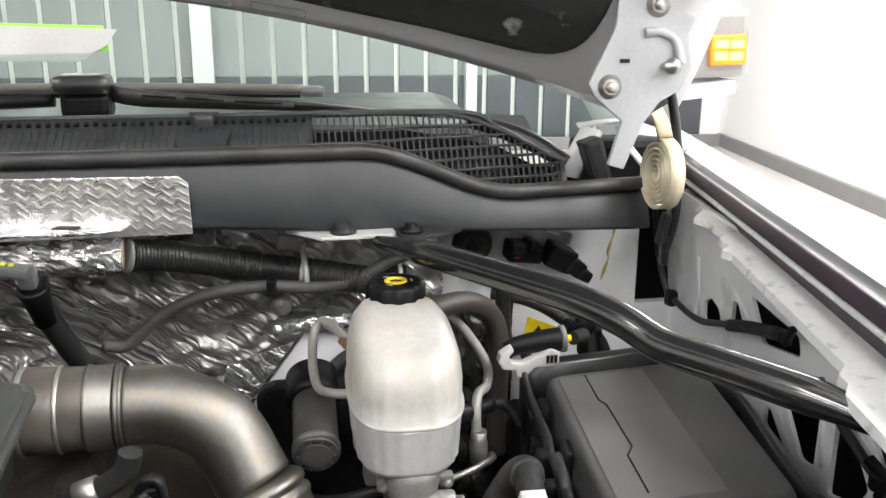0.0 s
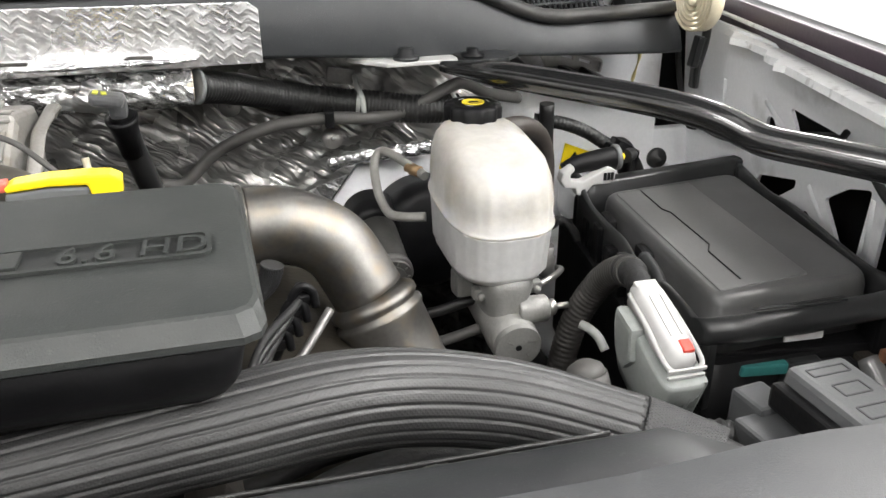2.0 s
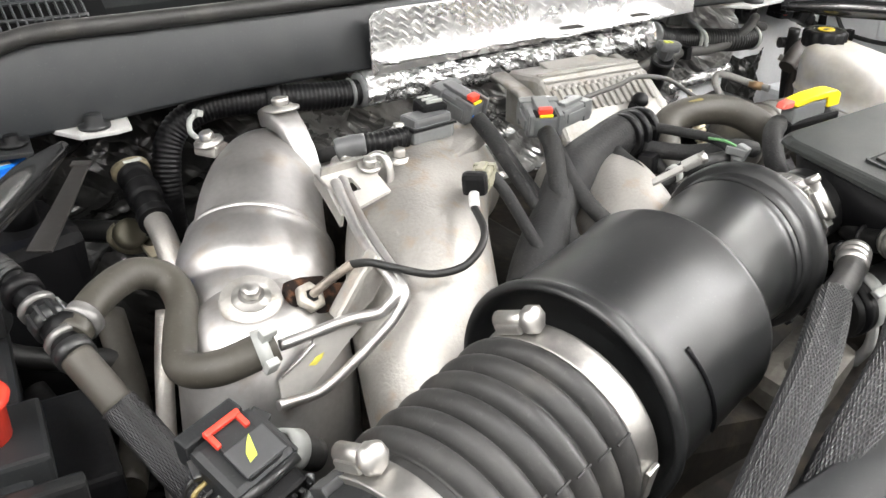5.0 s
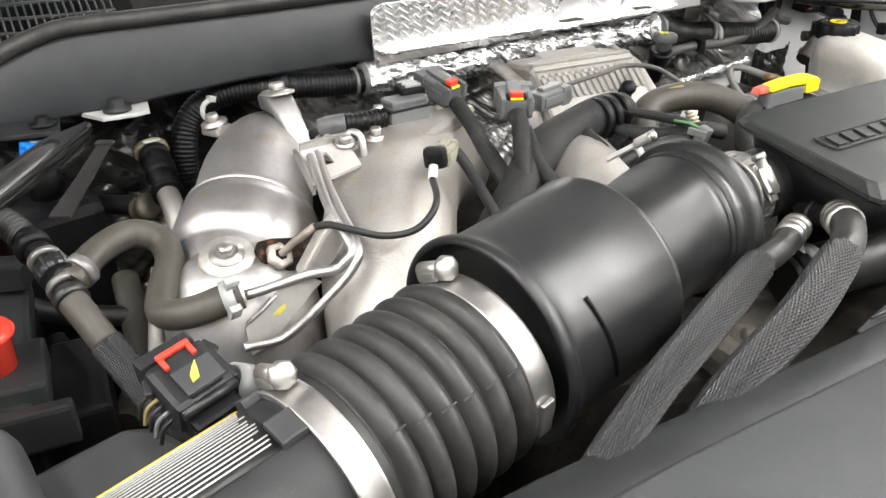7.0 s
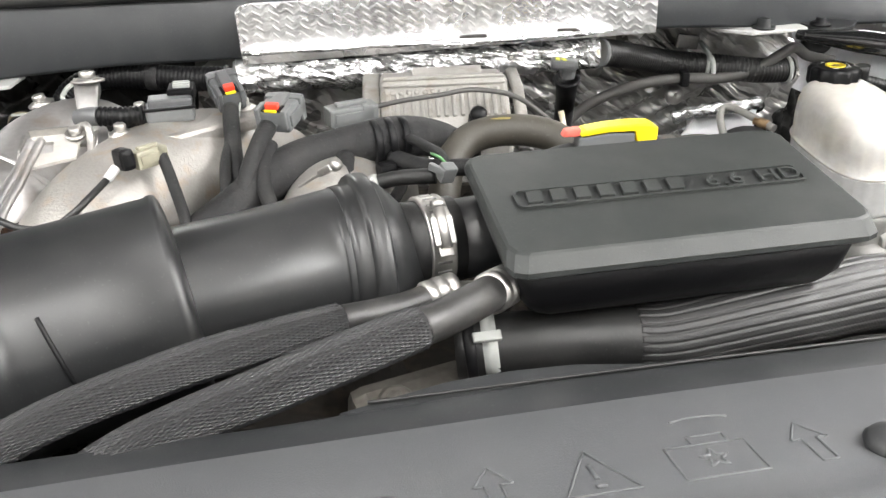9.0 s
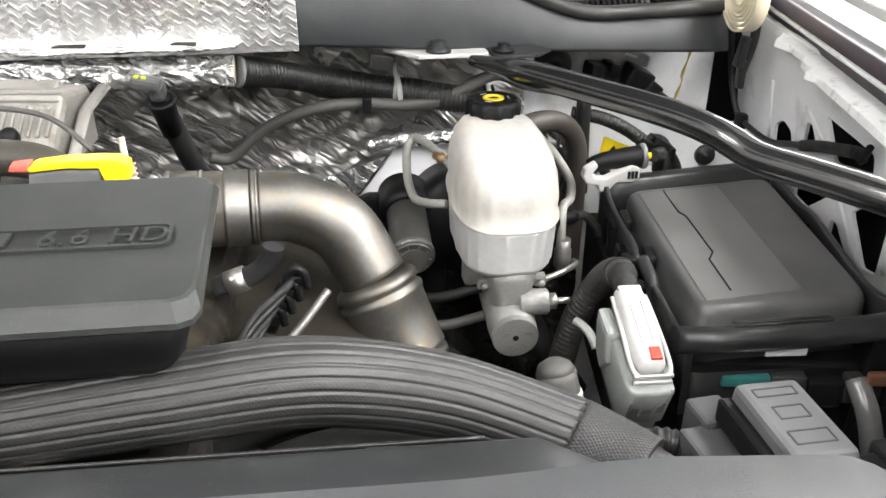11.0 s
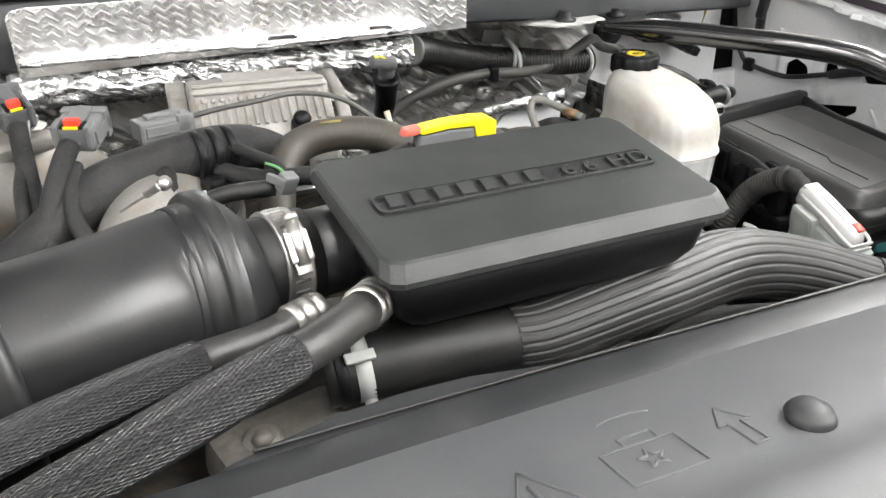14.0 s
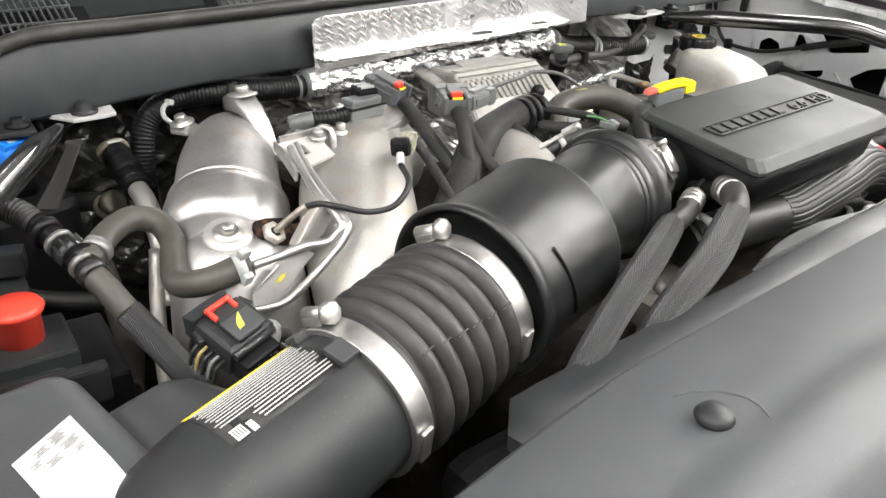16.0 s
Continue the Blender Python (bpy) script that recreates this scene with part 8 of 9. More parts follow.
    solo("paint_streak", tube([(0.753, 0.1395, 1.412), (0.7535, 0.1395, 1.400), (0.747, 0.1395, 1.374), (0.748, 0.1395, 1.366), (0.740, 0.1395, 1.340)], lambda u: 0.0016 + 0.0008 * math.sin(u * 17), 6), mat("ochre_wax", (0.46, 0.38, 0.16), 0.6), "ochre cavity wax streak on the panel", "wax streak")
    solo("hole_plug", lathe([(0.0, 0.012), (0.003, 0.012), (0.004, 0.004), (0.012, 0.005), (0.014, 0.0)][::-1], turned((-0.1, -1, 0.1), (0.792, 0.138, 1.268)), 24), RUBBER, "black round rubber plug", "plug")
    big = thing("brake_hose", (0.56, 0.0, 1.25), "dull black hose arched behind the reservoir", "hose")
    part("hose", tube([(0.492, -0.010, 1.350), (0.515, -0.006, 1.366), (0.545, 0.004, 1.368), (0.572, 0.020, 1.352), (0.588, 0.034, 1.318), (0.590, 0.036, 1.26), (0.588, 0.03, 1.18)], 0.0112, 18, n=8), mat("brown_black_rubber", (0.040, 0.034, 0.030), 0.5), big)
    part("upright", tube([(0.598, 0.058, 1.375), (0.600, 0.060, 1.33), (0.602, 0.055, 1.26)], 0.0085, 14), RUBBER, big)
    har = thing("fuse_harness", (0.65, 0.06, 1.24), "black harness with a white connector and yellow tag", "harness")
    part("loop", tube([(0.590, 0.075, 1.352), (0.618, 0.062, 1.350), (0.644, 0.052, 1.341), (0.668, 0.044, 1.326)], 0.0078, 14, n=10, wave=(0.004, 0.0003)), RUBBER, har)
    part("drop", tube([(0.672, 0.044, 1.322), (0.686, 0.040, 1.324), (0.693, 0.036, 1.310), (0.690, 0.030, 1.27), (0.69, 0.03, 1.2)], 0.0095, 14, n=8), LOOM, har)
    part("drop", tube([(0.700, 0.046, 1.310), (0.712, 0.044, 1.29), (0.725, 0.04, 1.24)], 0.0075, 12, n=6), LOOM, har)
    part("elbow_boot", joined(block((0.026, 0.026, 0.022), pose(0.684, 0.040, 1.320, 0, 30, 0), 0.007), block((0.014, 0.020, 0.016), pose(0.668, 0.036, 1.322, 0, 20, 0), 0.003), block((0.010, 0.026, 0.026), pose(0.697, 0.040, 1.308, 0, 10, 0), 0.003)), BLACK, har)
    up = Matrix(((1, 0, 0, 0), (0, 0, -1, 0.0), (0, 1, 0, 0), (0, 0, 0, 1)))
    part("yellow_tag", prism([(0.628, 1.287), (0.664, 1.292), (0.668, 1.305), (0.634, 1.319)], -0.082, -0.080, up, 0.0004), YELLOW, har, "yellow warning tag")
    part("tag_mark", prism([(0.641, 1.301), (0.651, 1.300), (0.647, 1.308)], -0.0798, -0.0794, up, 0), INK, har)
    part("white_shell", prism([(0.567, 1.326), (0.569, 1.334), (0.581, 1.341), (0.583, 1.336), (0.578, 1.331), (0.580, 1.325), (0.592, 1.323), (0.610, 1.331), (0.620, 1.336), (0.628, 1.333), (0.629, 1.322), (0.622, 1.318), (0.604, 1.318), (0.594, 1.307), (0.586, 1.309), (0.584, 1.316), (0.572, 1.318)], 0.046, 0.058, up, 0.002), WHITEPLASTIC, har, "white lever of the connector")
    part("white_arm", prism([(0.612, 1.334), (0.626, 1.336), (0.630, 1.328), (0.629, 1.320), (0.612, 1.320)], 0.030, 0.0455, up, 0.002), WHITEPLASTIC, har)
    for k in range(3):
        part("slot", block((0.003, 0.001, 0.008), pose(0.6165 + 0.004 * k, -0.0585, 1.3265), 0), BLACK, har)
    part("black_barrel", tube([(0.578, -0.042, 1.331), (0.590, -0.042, 1.336), (0.615, -0.043, 1.340), (0.634, -0.043, 1.341)], lambda u: 0.0085 + 0.0035 * u, 16), BLACK, har)
    part("collar", lathe([(0.0125, 0), (0.0135, 0.001), (0.0135, 0.005), (0.010, 0.006)], turned((1, 0, 0.05), (0.632, -0.043, 1.341)), 20), GREYPLASTIC, har)
    part("seal", lathe([(0.0045, 0), (0.0045, 0.003), (0.0035, 0.004), (0.0035, 0.007)], turned((1, 0, 0.05), (0.637, -0.043, 1.341)), 16), YELLOW, har, "yellow seal")
    part("tail", tube([(0.646, -0.043, 1.341), (0.660, -0.030, 1.338), (0.672, 0.0, 1.325), (0.68, 0.02, 1.30)], 0.007, 12), LOOM, har)
    part("ledge", block((0.08, 0.09, 0.05), pose(0.69, 0.09, 1.235, 0, 0, 0), 0.01), PAINT, har)


firewall_things()


def between_tank_and_fuses():
    g = thing("conduit", (0.54, -0.2, 1.15), "dusty ribbed hose rising beside the fuse box", "conduit")
    part("conduit_tube", tube([(0.515, -0.1850, 1.13), (0.5220, -0.1820, 1.190), (0.5330, -0.1840, 1.2400), (0.5460, -0.1990, 1.2810), (0.5470, -0.2300, 1.3080), (0.5435, -0.2560, 1.3190)], 0.0128, 24, n=8, wave=(0.0050, 0.0005)), mat("worn_rubber", (0.030, 0.028, 0.026), 0.5, vary=0.3, coarse=60), g)
    part("end_tape", tube([(0.5462, -0.2420, 1.3145), (0.5435, -0.2590, 1.3195), (0.5405, -0.2780, 1.3160), (0.5395, -0.2900, 1.308)], lambda u: 0.0136 - 0.006 * u + 0.0008 * math.sin(u * 23), 20, n=8), LOOM, g, "ragged tape end")
    w = thing("main_connector", (0.545, -0.325, 1.22), "tall white and grey engine connector with a red tab", "connector")
    top, low = Vector((0.5390, -0.2880, 1.3215)), Vector((0.5375, -0.3540, 1.2960))
    ax = (low - top).normalized()
    sx = Vector((1, 0.05, 0.02))
    sx = (sx - ax * sx.dot(ax)).normalized()
    nz = sx.cross(ax).normalized()
    if nz.z < 0:
        nz = -nz
    m = Matrix(((sx.x, ax.x, nz.x, 0), (sx.y, ax.y, nz.y, 0), (sx.z, ax.z, nz.z, 0), (0, 0, 0, 1)))
    m = Matrix.Translation((top + low) / 2) @ m
    part("white_shell", loft([[m @ Vector((x, y * 1.0, z)) for x, y, z in rounded(0, -0.002, hx, hy, h, 4, 28)] for hx, hy, h in ((0.0135, 0.040, -0.016), (0.0140, 0.041, -0.004), (0.0115, 0.038, 0.003), (0.0075, 0.032, 0.006))]), WHITEPLASTIC, w, "white plastic shell")
    part("grey_body", loft([[m @ Vector((x - 0.002, y + 0.014, z)) for x, y, z in rounded(0, 0, hx, hy, h, 6, 28)] for hx, hy, h in ((0.015, 0.030, -0.066), (0.0185, 0.037, -0.052), (0.0190, 0.040, -0.014), (0.0175, 0.038, -0.011))]), CONNECTORGREY, w, "pale grey lower body")
    part("grey_skirt", block((0.034, 0.026, 0.046), m @ pose(0, 0.038, -0.034), 0.003), CONNECTORGREY, w)
    part("red_tab", block((0.009, 0.011, 0.004), m @ pose(0.003, 0.028, 0.0050), 0.001), RED, w, "red lock tab")
    for s in (-1, 1):
        part("latch_rail", tube([m @ Vector((s * 0.0135, -0.034, -0.004)), m @ Vector((s * 0.0145, 0.000, -0.002)), m @ Vector((s * 0.0150, 0.034, -0.003)), m @ Vector((s * 0.010, 0.043, -0.005))], 0.0020, 8), WHITEPLASTIC, w)
        part("rib", block((0.0014, 0.040, 0.0016), m @ pose(s * 0.0045, -0.002, 0.0062), 0.0004), WHITEPLASTIC, w)
    for k in range(3):
        part("front_band", block((0.031 - 0.001 * k, 0.0022, 0.0035), m @ pose(0, 0.0425 + 0.0018 * k, -0.004 - 0.0055 * k), 0.0008), WHITEPLASTIC, w)
        part("side_window", block((0.0065, 0.0016, 0.013), m @ pose(-0.010 + 0.010 * k, 0.0515, -0.034), 0.0005), GREYPLASTIC, w)
        part("frame_bar", block((0.0016, 0.0026, 0.020), m @ pose(-0.0155 + 0.0105 * k, 0.0515, -0.034), 0.0005), CONNECTORGREY, w)
    part("side_wing", prism([(-0.030, -0.010), (0.000, -0.006), (0.012, -0.030), (0.004, -0.048), (-0.014, -0.042), (-0.026, -0.024)], 0.0, 0.012, m @ Matrix(((0, 0, 1, -0.0255), (1, 0, 0, 0), (0, 1, 0, 0), (0, 0, 0, 1))), 0.004), CONNECTORGREY, w)
    part("foot_clip", block((0.014, 0.012, 0.016), m @ pose(0.006, 0.044, -0.064), 0.002), CONNECTORGREY, w)
    part("lever_pivot", block((0.019, 0.008, 0.006), m @ pose(0, -0.036, 0.001), 0.0015), WHITEPLASTIC, w)
    c = thing("coolant_fitting", (0.47, -0.34, 1.22), "short dark fitting with a white band", "fitting")
    part("stub", tube([(0.468, -0.338, 1.285), (0.475, -0.350, 1.25), (0.482, -0.365, 1.20)], 0.0155, 20), RUBBER_GREY, c)
    part("white_band", lathe([(0.0158, -0.003), (0.0172, -0.003), (0.0172, 0.003), (0.0158, 0.003)], turned((0.2, -0.3, -0.9), (0.4715, -0.3445, 1.266)), 24), WHITEPLASTIC, c, "white band")
    part("dome", lathe([(0.0155, 0), (0.013, 0.007), (0.007, 0.011), (0, 0.012)], turned((-0.15, 0.25, 0.95), (0.468, -0.338, 1.284)), 24), RUBBER_GREY, c)
    st = thing("white_strap", (0.52, -0.27, 1.20), "pale plastic strap beside the master cylinder", "strap")
    part("strap", tube([(0.5165, -0.2270, 1.2595), (0.5215, -0.2340, 1.2580), (0.5265, -0.2417, 1.2534), (0.5300, -0.2500, 1.244)], 0.0040, 8), LIGHTGREY, st)
    for k, (a, mid, b, r) in enumerate([((0.36, -0.10, 1.23), (0.40, -0.13, 1.235), (0.45, -0.14, 1.25), 0.005), ((0.34, -0.12, 1.21), (0.40, -0.15, 1.215), (0.45, -0.16, 1.23), 0.005), ((0.50, -0.05, 1.20), (0.52, -0.10, 1.16), (0.56, -0.12, 1.10), 0.014), ((0.43, -0.30, 1.18), (0.48, -0.27, 1.15), (0.53, -0.30, 1.12), 0.016), ((0.22, -0.33, 1.27), (0.27, -0.30, 1.29), (0.31, -0.31, 1.28), 0.011), ((0.20, -0.36, 1.31), (0.245, -0.345, 1.315), (0.28, -0.32, 1.29), 0.013), ((0.235, -0.29, 1.26), (0.275, -0.26, 1.29), (0.30, -0.235, 1.31), 0.0035)]):
        solo("bay_hose", tube([a, mid, b], r, 14, n=8), GREYMETAL if r < 0.004 else (RUBBER, RUBBER_GREY, LOOM)[k % 3], "dark hose low beside the master cylinder", "hose", "bay hoses")
    cl = thing("fuse_side_bracket", (0.59, -0.12, 1.15), "black clip rail along the fuse box", "bracket")
    for k in range(6):
        part("clip", block((0.016, 0.018, 0.05), pose(0.585 + 0.006 * k - 0.012, -0.22 + 0.036 * k, 1.265 + 0.008 * (k % 2), 0, 0, -8), 0.003), BLACK, cl)
    part("rail", block((0.03, 0.24, 0.14), pose(0.592, -0.12, 1.19, 0, 0, -8), 0.006), BLACK, cl)
    for y, z in ((-0.02, 1.296), (-0.245, 1.298)):
        part("arm", tube([(0.592 + 0.15 * (y + 0.15), y + 0.03, z + 0.012), (0.590 + 0.15 * (y + 0.15), y, z + 0.006), (0.590 + 0.15 * (y + 0.15), y - 0.02, z - 0.02)], 0.006, 10), PLASTIC, cl)


between_tank_and_fuses()


def front_corner():
    m = pose(0.703, -0.155, 0, 0, 0, -8.5)
    t = thing("relay_bank", (0.64, -0.31, 1.18), "open relay bank under the fuse box rim", "relay bank")
    part("panel", block((0.18, 0.03, 0.10), m @ pose(0.0, -0.155, 1.215), 0.004), BLACK, t)
    part("teal_fuse", block((0.040, 0.012, 0.010), m @ pose(-0.045, -0.175, 1.253), 0.002), TEAL, t, "teal fuse")
    part("label_strip", block((0.034, 0.002, 0.0065), pose(0.6577, -0.3320, 1.2835, 0, 0, -4), 0.0004), PAPER, t, "small white sticker")
    for k in range(4):
        part("relay", block((0.030, 0.018, 0.026), m @ pose(-0.01 + 0.031 * k, -0.172, 1.245 - 0.004 * (k % 2)), 0.003), (PLASTIC, BLACK, SHADE_GRIME, BLACK)[k], t)
    part("copper_lug", block((0.026, 0.006, 0.012), m @ pose(0.062, -0.186, 1.262), 0.002), mat("copper", (0.45, 0.22, 0.13), 0.4, 0.8), t, "copper lug")
    part("fat_cable", tube([m @ Vector((0.045, -0.178, 1.255)), m @ Vector((0.050, -0.200, 1.235)), m @ Vector((0.06, -0.21, 1.19))], 0.0095, 16), mat("clear_sleeve", (0.10, 0.10, 0.10), 0.15), t)
    b = thing("battery_fuse_cover", (0.585, -0.465, 1.25), "grey moulded fuse cover with pressed symbols", "fuse cover")
    mm = pose(0.5845, -0.466, 1.318, 0, 0, 2)
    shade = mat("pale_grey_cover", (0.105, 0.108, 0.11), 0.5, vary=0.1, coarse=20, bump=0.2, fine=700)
    part("cover", block((0.046, 0.080, 0.026), mm, 0.004, taper=0.94), shade, b)
    for y, w, h in ((0.025, 0.028, 0.008), (0.004, 0.020, 0.012), (-0.020, 0.026, 0.012)):
        for s in (-1, 1):
            part("symbol_edge", block((w, 0.0010, 0.0010), mm @ pose(0, y + s * h / 2, 0.0132), 0), COVER, b)
            part("symbol_edge", block((0.0010, h, 0.0010), mm @ pose(s * w / 2, y, 0.0132), 0), COVER, b)
    part("hinge_side", block((0.010, 0.06, 0.018), mm @ pose(-0.027, 0.008, -0.006), 0.003), BLACK, b)
    part("lower_cover", block((0.040, 0.050, 0.03), pose(0.550, -0.452, 1.283, 0, 0, 6), 0.003), COVER, b)
    part("rear_cover", block((0.026, 0.03, 0.03), pose(0.556, -0.418, 1.288, 0, 0, 6), 0.003), COVER, b)
    part("conduit_tail", tube([(0.49, -0.42, 1.27), (0.515, -0.425, 1.285), (0.535, -0.43, 1.282)], 0.009, 14, wave=(0.005, 0.0008)), RUBBER, b)
    bat = thing("battery", (0.68, -0.52, 1.05), "black battery with a pale printed label", "battery")
    part("case", block((0.17, 0.24, 0.20), pose(0.688, -0.565, 1.175), 0.006), BLACK, bat)
    part("cover_plate", block((0.062, 0.040, 0.02), pose(0.683, -0.472, 1.286, 0, 0, 4), 0.003), PLASTIC_SATIN, bat)
    part("cover_plate", block((0.05, 0.09, 0.016), pose(0.640, -0.505, 1.282, 0, 0, 4), 0.003), PLASTIC_SATIN, bat)
    part("label", block((0.062, 0.05, 0.001), pose(0.695, -0.525, 1.2765, 0, 0, 2), 0.0002), PAPER, bat, "pale printed label")
    for k in range(8):
        for j in range(3):
            part("label_print", block((0.013 - 0.002 * ((k + j) % 3), 0.0022, 0.0006), pose(0.676 + 0.018 * j, -0.506 - 0.005 * k, 1.2772, 0, 0, 2), 0), RUBBER_GREY, bat, "unreadable print bars")
    part("terminal", joined(lathe([(0.011, 0), (0.011, 0.016), (0.006, 0.016), (0.006, 0.004), (0, 0.004)], pose(0.712, -0.490, 1.292), 20), block((0.012, 0.06, 0.014), pose(0.712, -0.470, 1.298, 0, 0, 10), 0.004), block((0.014, 0.02, 0.022), pose(0.709, -0.447, 1.304), 0.004)), mat("dusty_lead", (0.30, 0.27, 0.23), 0.6, 0.4), bat, "dusty lead terminal clamp")
    # cables clipped to the inner fender
    a = thing("fender_cable", (0.74, -0.1, 1.33), "black cable clipped along the inner fender", "cable")
    part("cable", tube([(0.800, 0.135, 1.432), (0.806, 0.128, 1.375), (0.811, 0.112, 1.338), (0.8135, 0.090, 1.327), (0.810, 0.022, 1.328), (0.806, -0.040, 1.346), (0.800, -0.100, 1.366)], 0.0036, 10, n=8), RUBBER, a)
    part("loom_end", tube([(0.8035, -0.060, 1.352), (0.799, -0.106, 1.3675), (0.793, -0.165, 1.384)], 0.0062, 12), LOOM, a)
    part("clip", block((0.012, 0.016, 0.020), pose(0.812, 0.096, 1.3275, 0, 0, 10), 0.005), BLACK, a)
    part("clip", joined(block((0.008, 0.014, 0.012), pose(0.790, -0.178, 1.386, 0, 0, 10), 0.003), block((0.006, 0.006, 0.022), pose(0.790, -0.184, 1.389, 25, 0, 10), 0.002)), BLACK, a)
    d = thing("fender_cable", (0.70, -0.42, 1.33), "black cable clipped along the inner fender", "cable")
    part("cable", tube([(0.796, -0.225, 1.367), (0.791, -0.250, 1.356), (0.790, -0.2885, 1.340), (0.788, -0.323, 1.330), (0.787, -0.351, 1.327), (0.7845, -0.3815, 1.3275), (0.782, -0.415, 1.332), (0.778, -0.48, 1.35)], 0.0042, 10, n=8), RUBBER, d)
    part("clip", joined(block((0.010, 0.018, 0.016), pose(0.788, -0.322, 1.330, 0, 0, 10), 0.004), block((0.008, 0.008, 0.026), pose(0.786, -0.330, 1.332, 20, 0, 10), 0.002), block((0.008, 0.022, 0.006), pose(0.788, -0.317, 1.338, 30, 0, 20), 0.001)), BLACK, d)
    solo("fender_conduit", tube([(0.772, -0.295, 1.280), (0.776, -0.311, 1.271), (0.777, -0.328, 1.262), (0.777, -0.341, 1.2475), (0.778, -0.344, 1.226), (0.778, -0.335, 1.201), (0.775, -0.316, 1.175)], 0.0108, 16, wave=(0.005, 0.0003)), RUBBER, "black corrugated conduit beside the fuse box", "conduit")
    # clutter seen between the hose and the cover
    solo("oil_fill_cap", lathe([(0.018, -0.010), (0.019, 0.0), (0.017, 0.003), (0.012, 0.0035), (0.011, 0.0025), (0, 0.0025)], pose(0.236, -0.495, 1.338, 8, 6), 32), LIGHTGREY, "pale round cap low beside the coolant hose", "cap")
    y = thing("tow_ring", (0.36, -0.335, 1.22), "yellow plastic pull ring", "pull ring")
    part("ring", tube([(0.362 + 0.011 * math.cos(a), -0.345 - 0.003 * math.sin(a), 1.238 + 0.011 * math.sin(a)) for a in [radians(-150 + 30 * k) for k in range(9)]], 0.0026, 10, n=3), YELLOW, y)
    part("stem", tube([(0.338, -0.340, 1.226), (0.352, -0.343, 1.232)], 0.005, 10, straight=True), YELLOW, y)
    for k, (p, s) in enumerate((((0.125, -0.485, 1.330), 0.018), ((0.205, -0.488, 1.332), 0.016), ((0.262, -0.486, 1.330), 0.014), ((0.285, -0.487, 1.331), 0.012), ((0.335, -0.490, 1.325), 0.018))):
        solo("small_fitting", joined(lathe([(s * 0.5, 0), (s * 0.6, 0.004), (s * 0.6, s), (s * 0.35, s * 1.1), (s * 0.35, s * 1.6), (0, s * 1.6)], turned((0.9, 0.1, 0.3 - 0.2 * (k % 2)), p), 16), tube([p, (p[0] - 0.02, p[1] + 0.01, p[2] - 0.02), (p[0] - 0.05, p[1] + 0.02, p[2] - 0.03)], s * 0.3, 10)), (CAST, GREYMETAL, CAST)[k % 3], "metal fitting low behind the radiator cover", "fitting", "small fittings")

    # wiring seen between the hose and the cover, and under the charge pipe
    for k, (x, r, tone) in enumerate(((0.215, 0.005, RUBBER), (0.252, 0.0045, LIGHTGREY), (0.270, 0.006, LOOM), (0.290, 0.004, GREYMETAL), (0.318, 0.007, RUBBER), (0.150, 0.006, LOOM), (0.175, 0.004, GREYMETAL))):
        solo("lower_wire", tube([(x - 0.02, -0.455, 1.27), (x - 0.006, -0.478, 1.315), (x + 0.004, -0.498, 1.325), (x + 0.014, -0.520, 1.29)], r, 12, n=8), tone, "thin line low behind the radiator cover", "wire", "lower lines")
    comb = thing("wire_comb", (0.265, -0.265, 1.30), "dusty black comb of wire clips on the valve cover", "wire clip")
    part("rail", tube([(0.252, -0.262, 1.292), (0.262, -0.262, 1.312), (0.274, -0.262, 1.336), (0.280, -0.262, 1.346)], 0.006, 10), BLACK, comb)
    for k in range(4):
        x, z = 0.256 + 0.0065 * k, 1.316 + 0.0108 * k
        part("clip", joined(tube([(x - 0.008, -0.272, z - 0.016), (x - 0.007, -0.272, z - 0.004), (x, -0.272, z + 0.003), (x + 0.007, -0.272, z - 0.002), (x + 0.009, -0.272, z - 0.014)], 0.0034, 8, n=4), block((0.012, 0.012, 0.012), pose(x, -0.268, z - 0.008, 20, 0, 10), 0.003)), BLACK, comb)
        solo("rail_wire", tube([(x, -0.255, z - 0.004), (x - 0.004, -0.275, z - 0.008), (x - 0.02 - 0.004 * k, -0.300, z - 0.022), (x - 0.05, -0.330, z - 0.045)], 0.0032, 8, n=6), (RUBBER, LOOM)[k % 2], "thin black wire leaving the comb", "wire", "comb wires")
    for k, (a, mid, b, r) in enumerate([((0.20, -0.40, 1.275), (0.27, -0.385, 1.292), (0.36, -0.37, 1.285), 0.008), ((0.22, -0.42, 1.27), (0.30, -0.405, 1.288), (0.40, -0.40, 1.27), 0.011), ((0.26, -0.44, 1.28), (0.31, -0.43, 1.295), (0.35, -0.40, 1.282), 0.004), ((0.24, -0.36, 1.275), (0.30, -0.345, 1.285), (0.34, -0.32, 1.272), 0.006), ((0.33, -0.445, 1.26), (0.37, -0.43, 1.285), (0.41, -0.40, 1.27), 0.005), ((0.14, -0.44, 1.27), (0.20, -0.43, 1.285), (0.25, -0.40, 1.275), 0.009)]):
        solo("bay_hose", tube([a, mid, b], r, 12, n=8), (RUBBER, LOOM, GREYMETAL, RUBBER, GREYMETAL, LOOM)[k], "dark line running low under the coolant hose", "hose", "lines under the coolant hose")


front_corner()


# ---- hinge, mirror, wiper ----
HINGEPAINT = mat("silver_hinge_paint", (0.33, 0.34, 0.35), 0.4, 0.1, vary=0.1, coarse=20, bump=0.08)


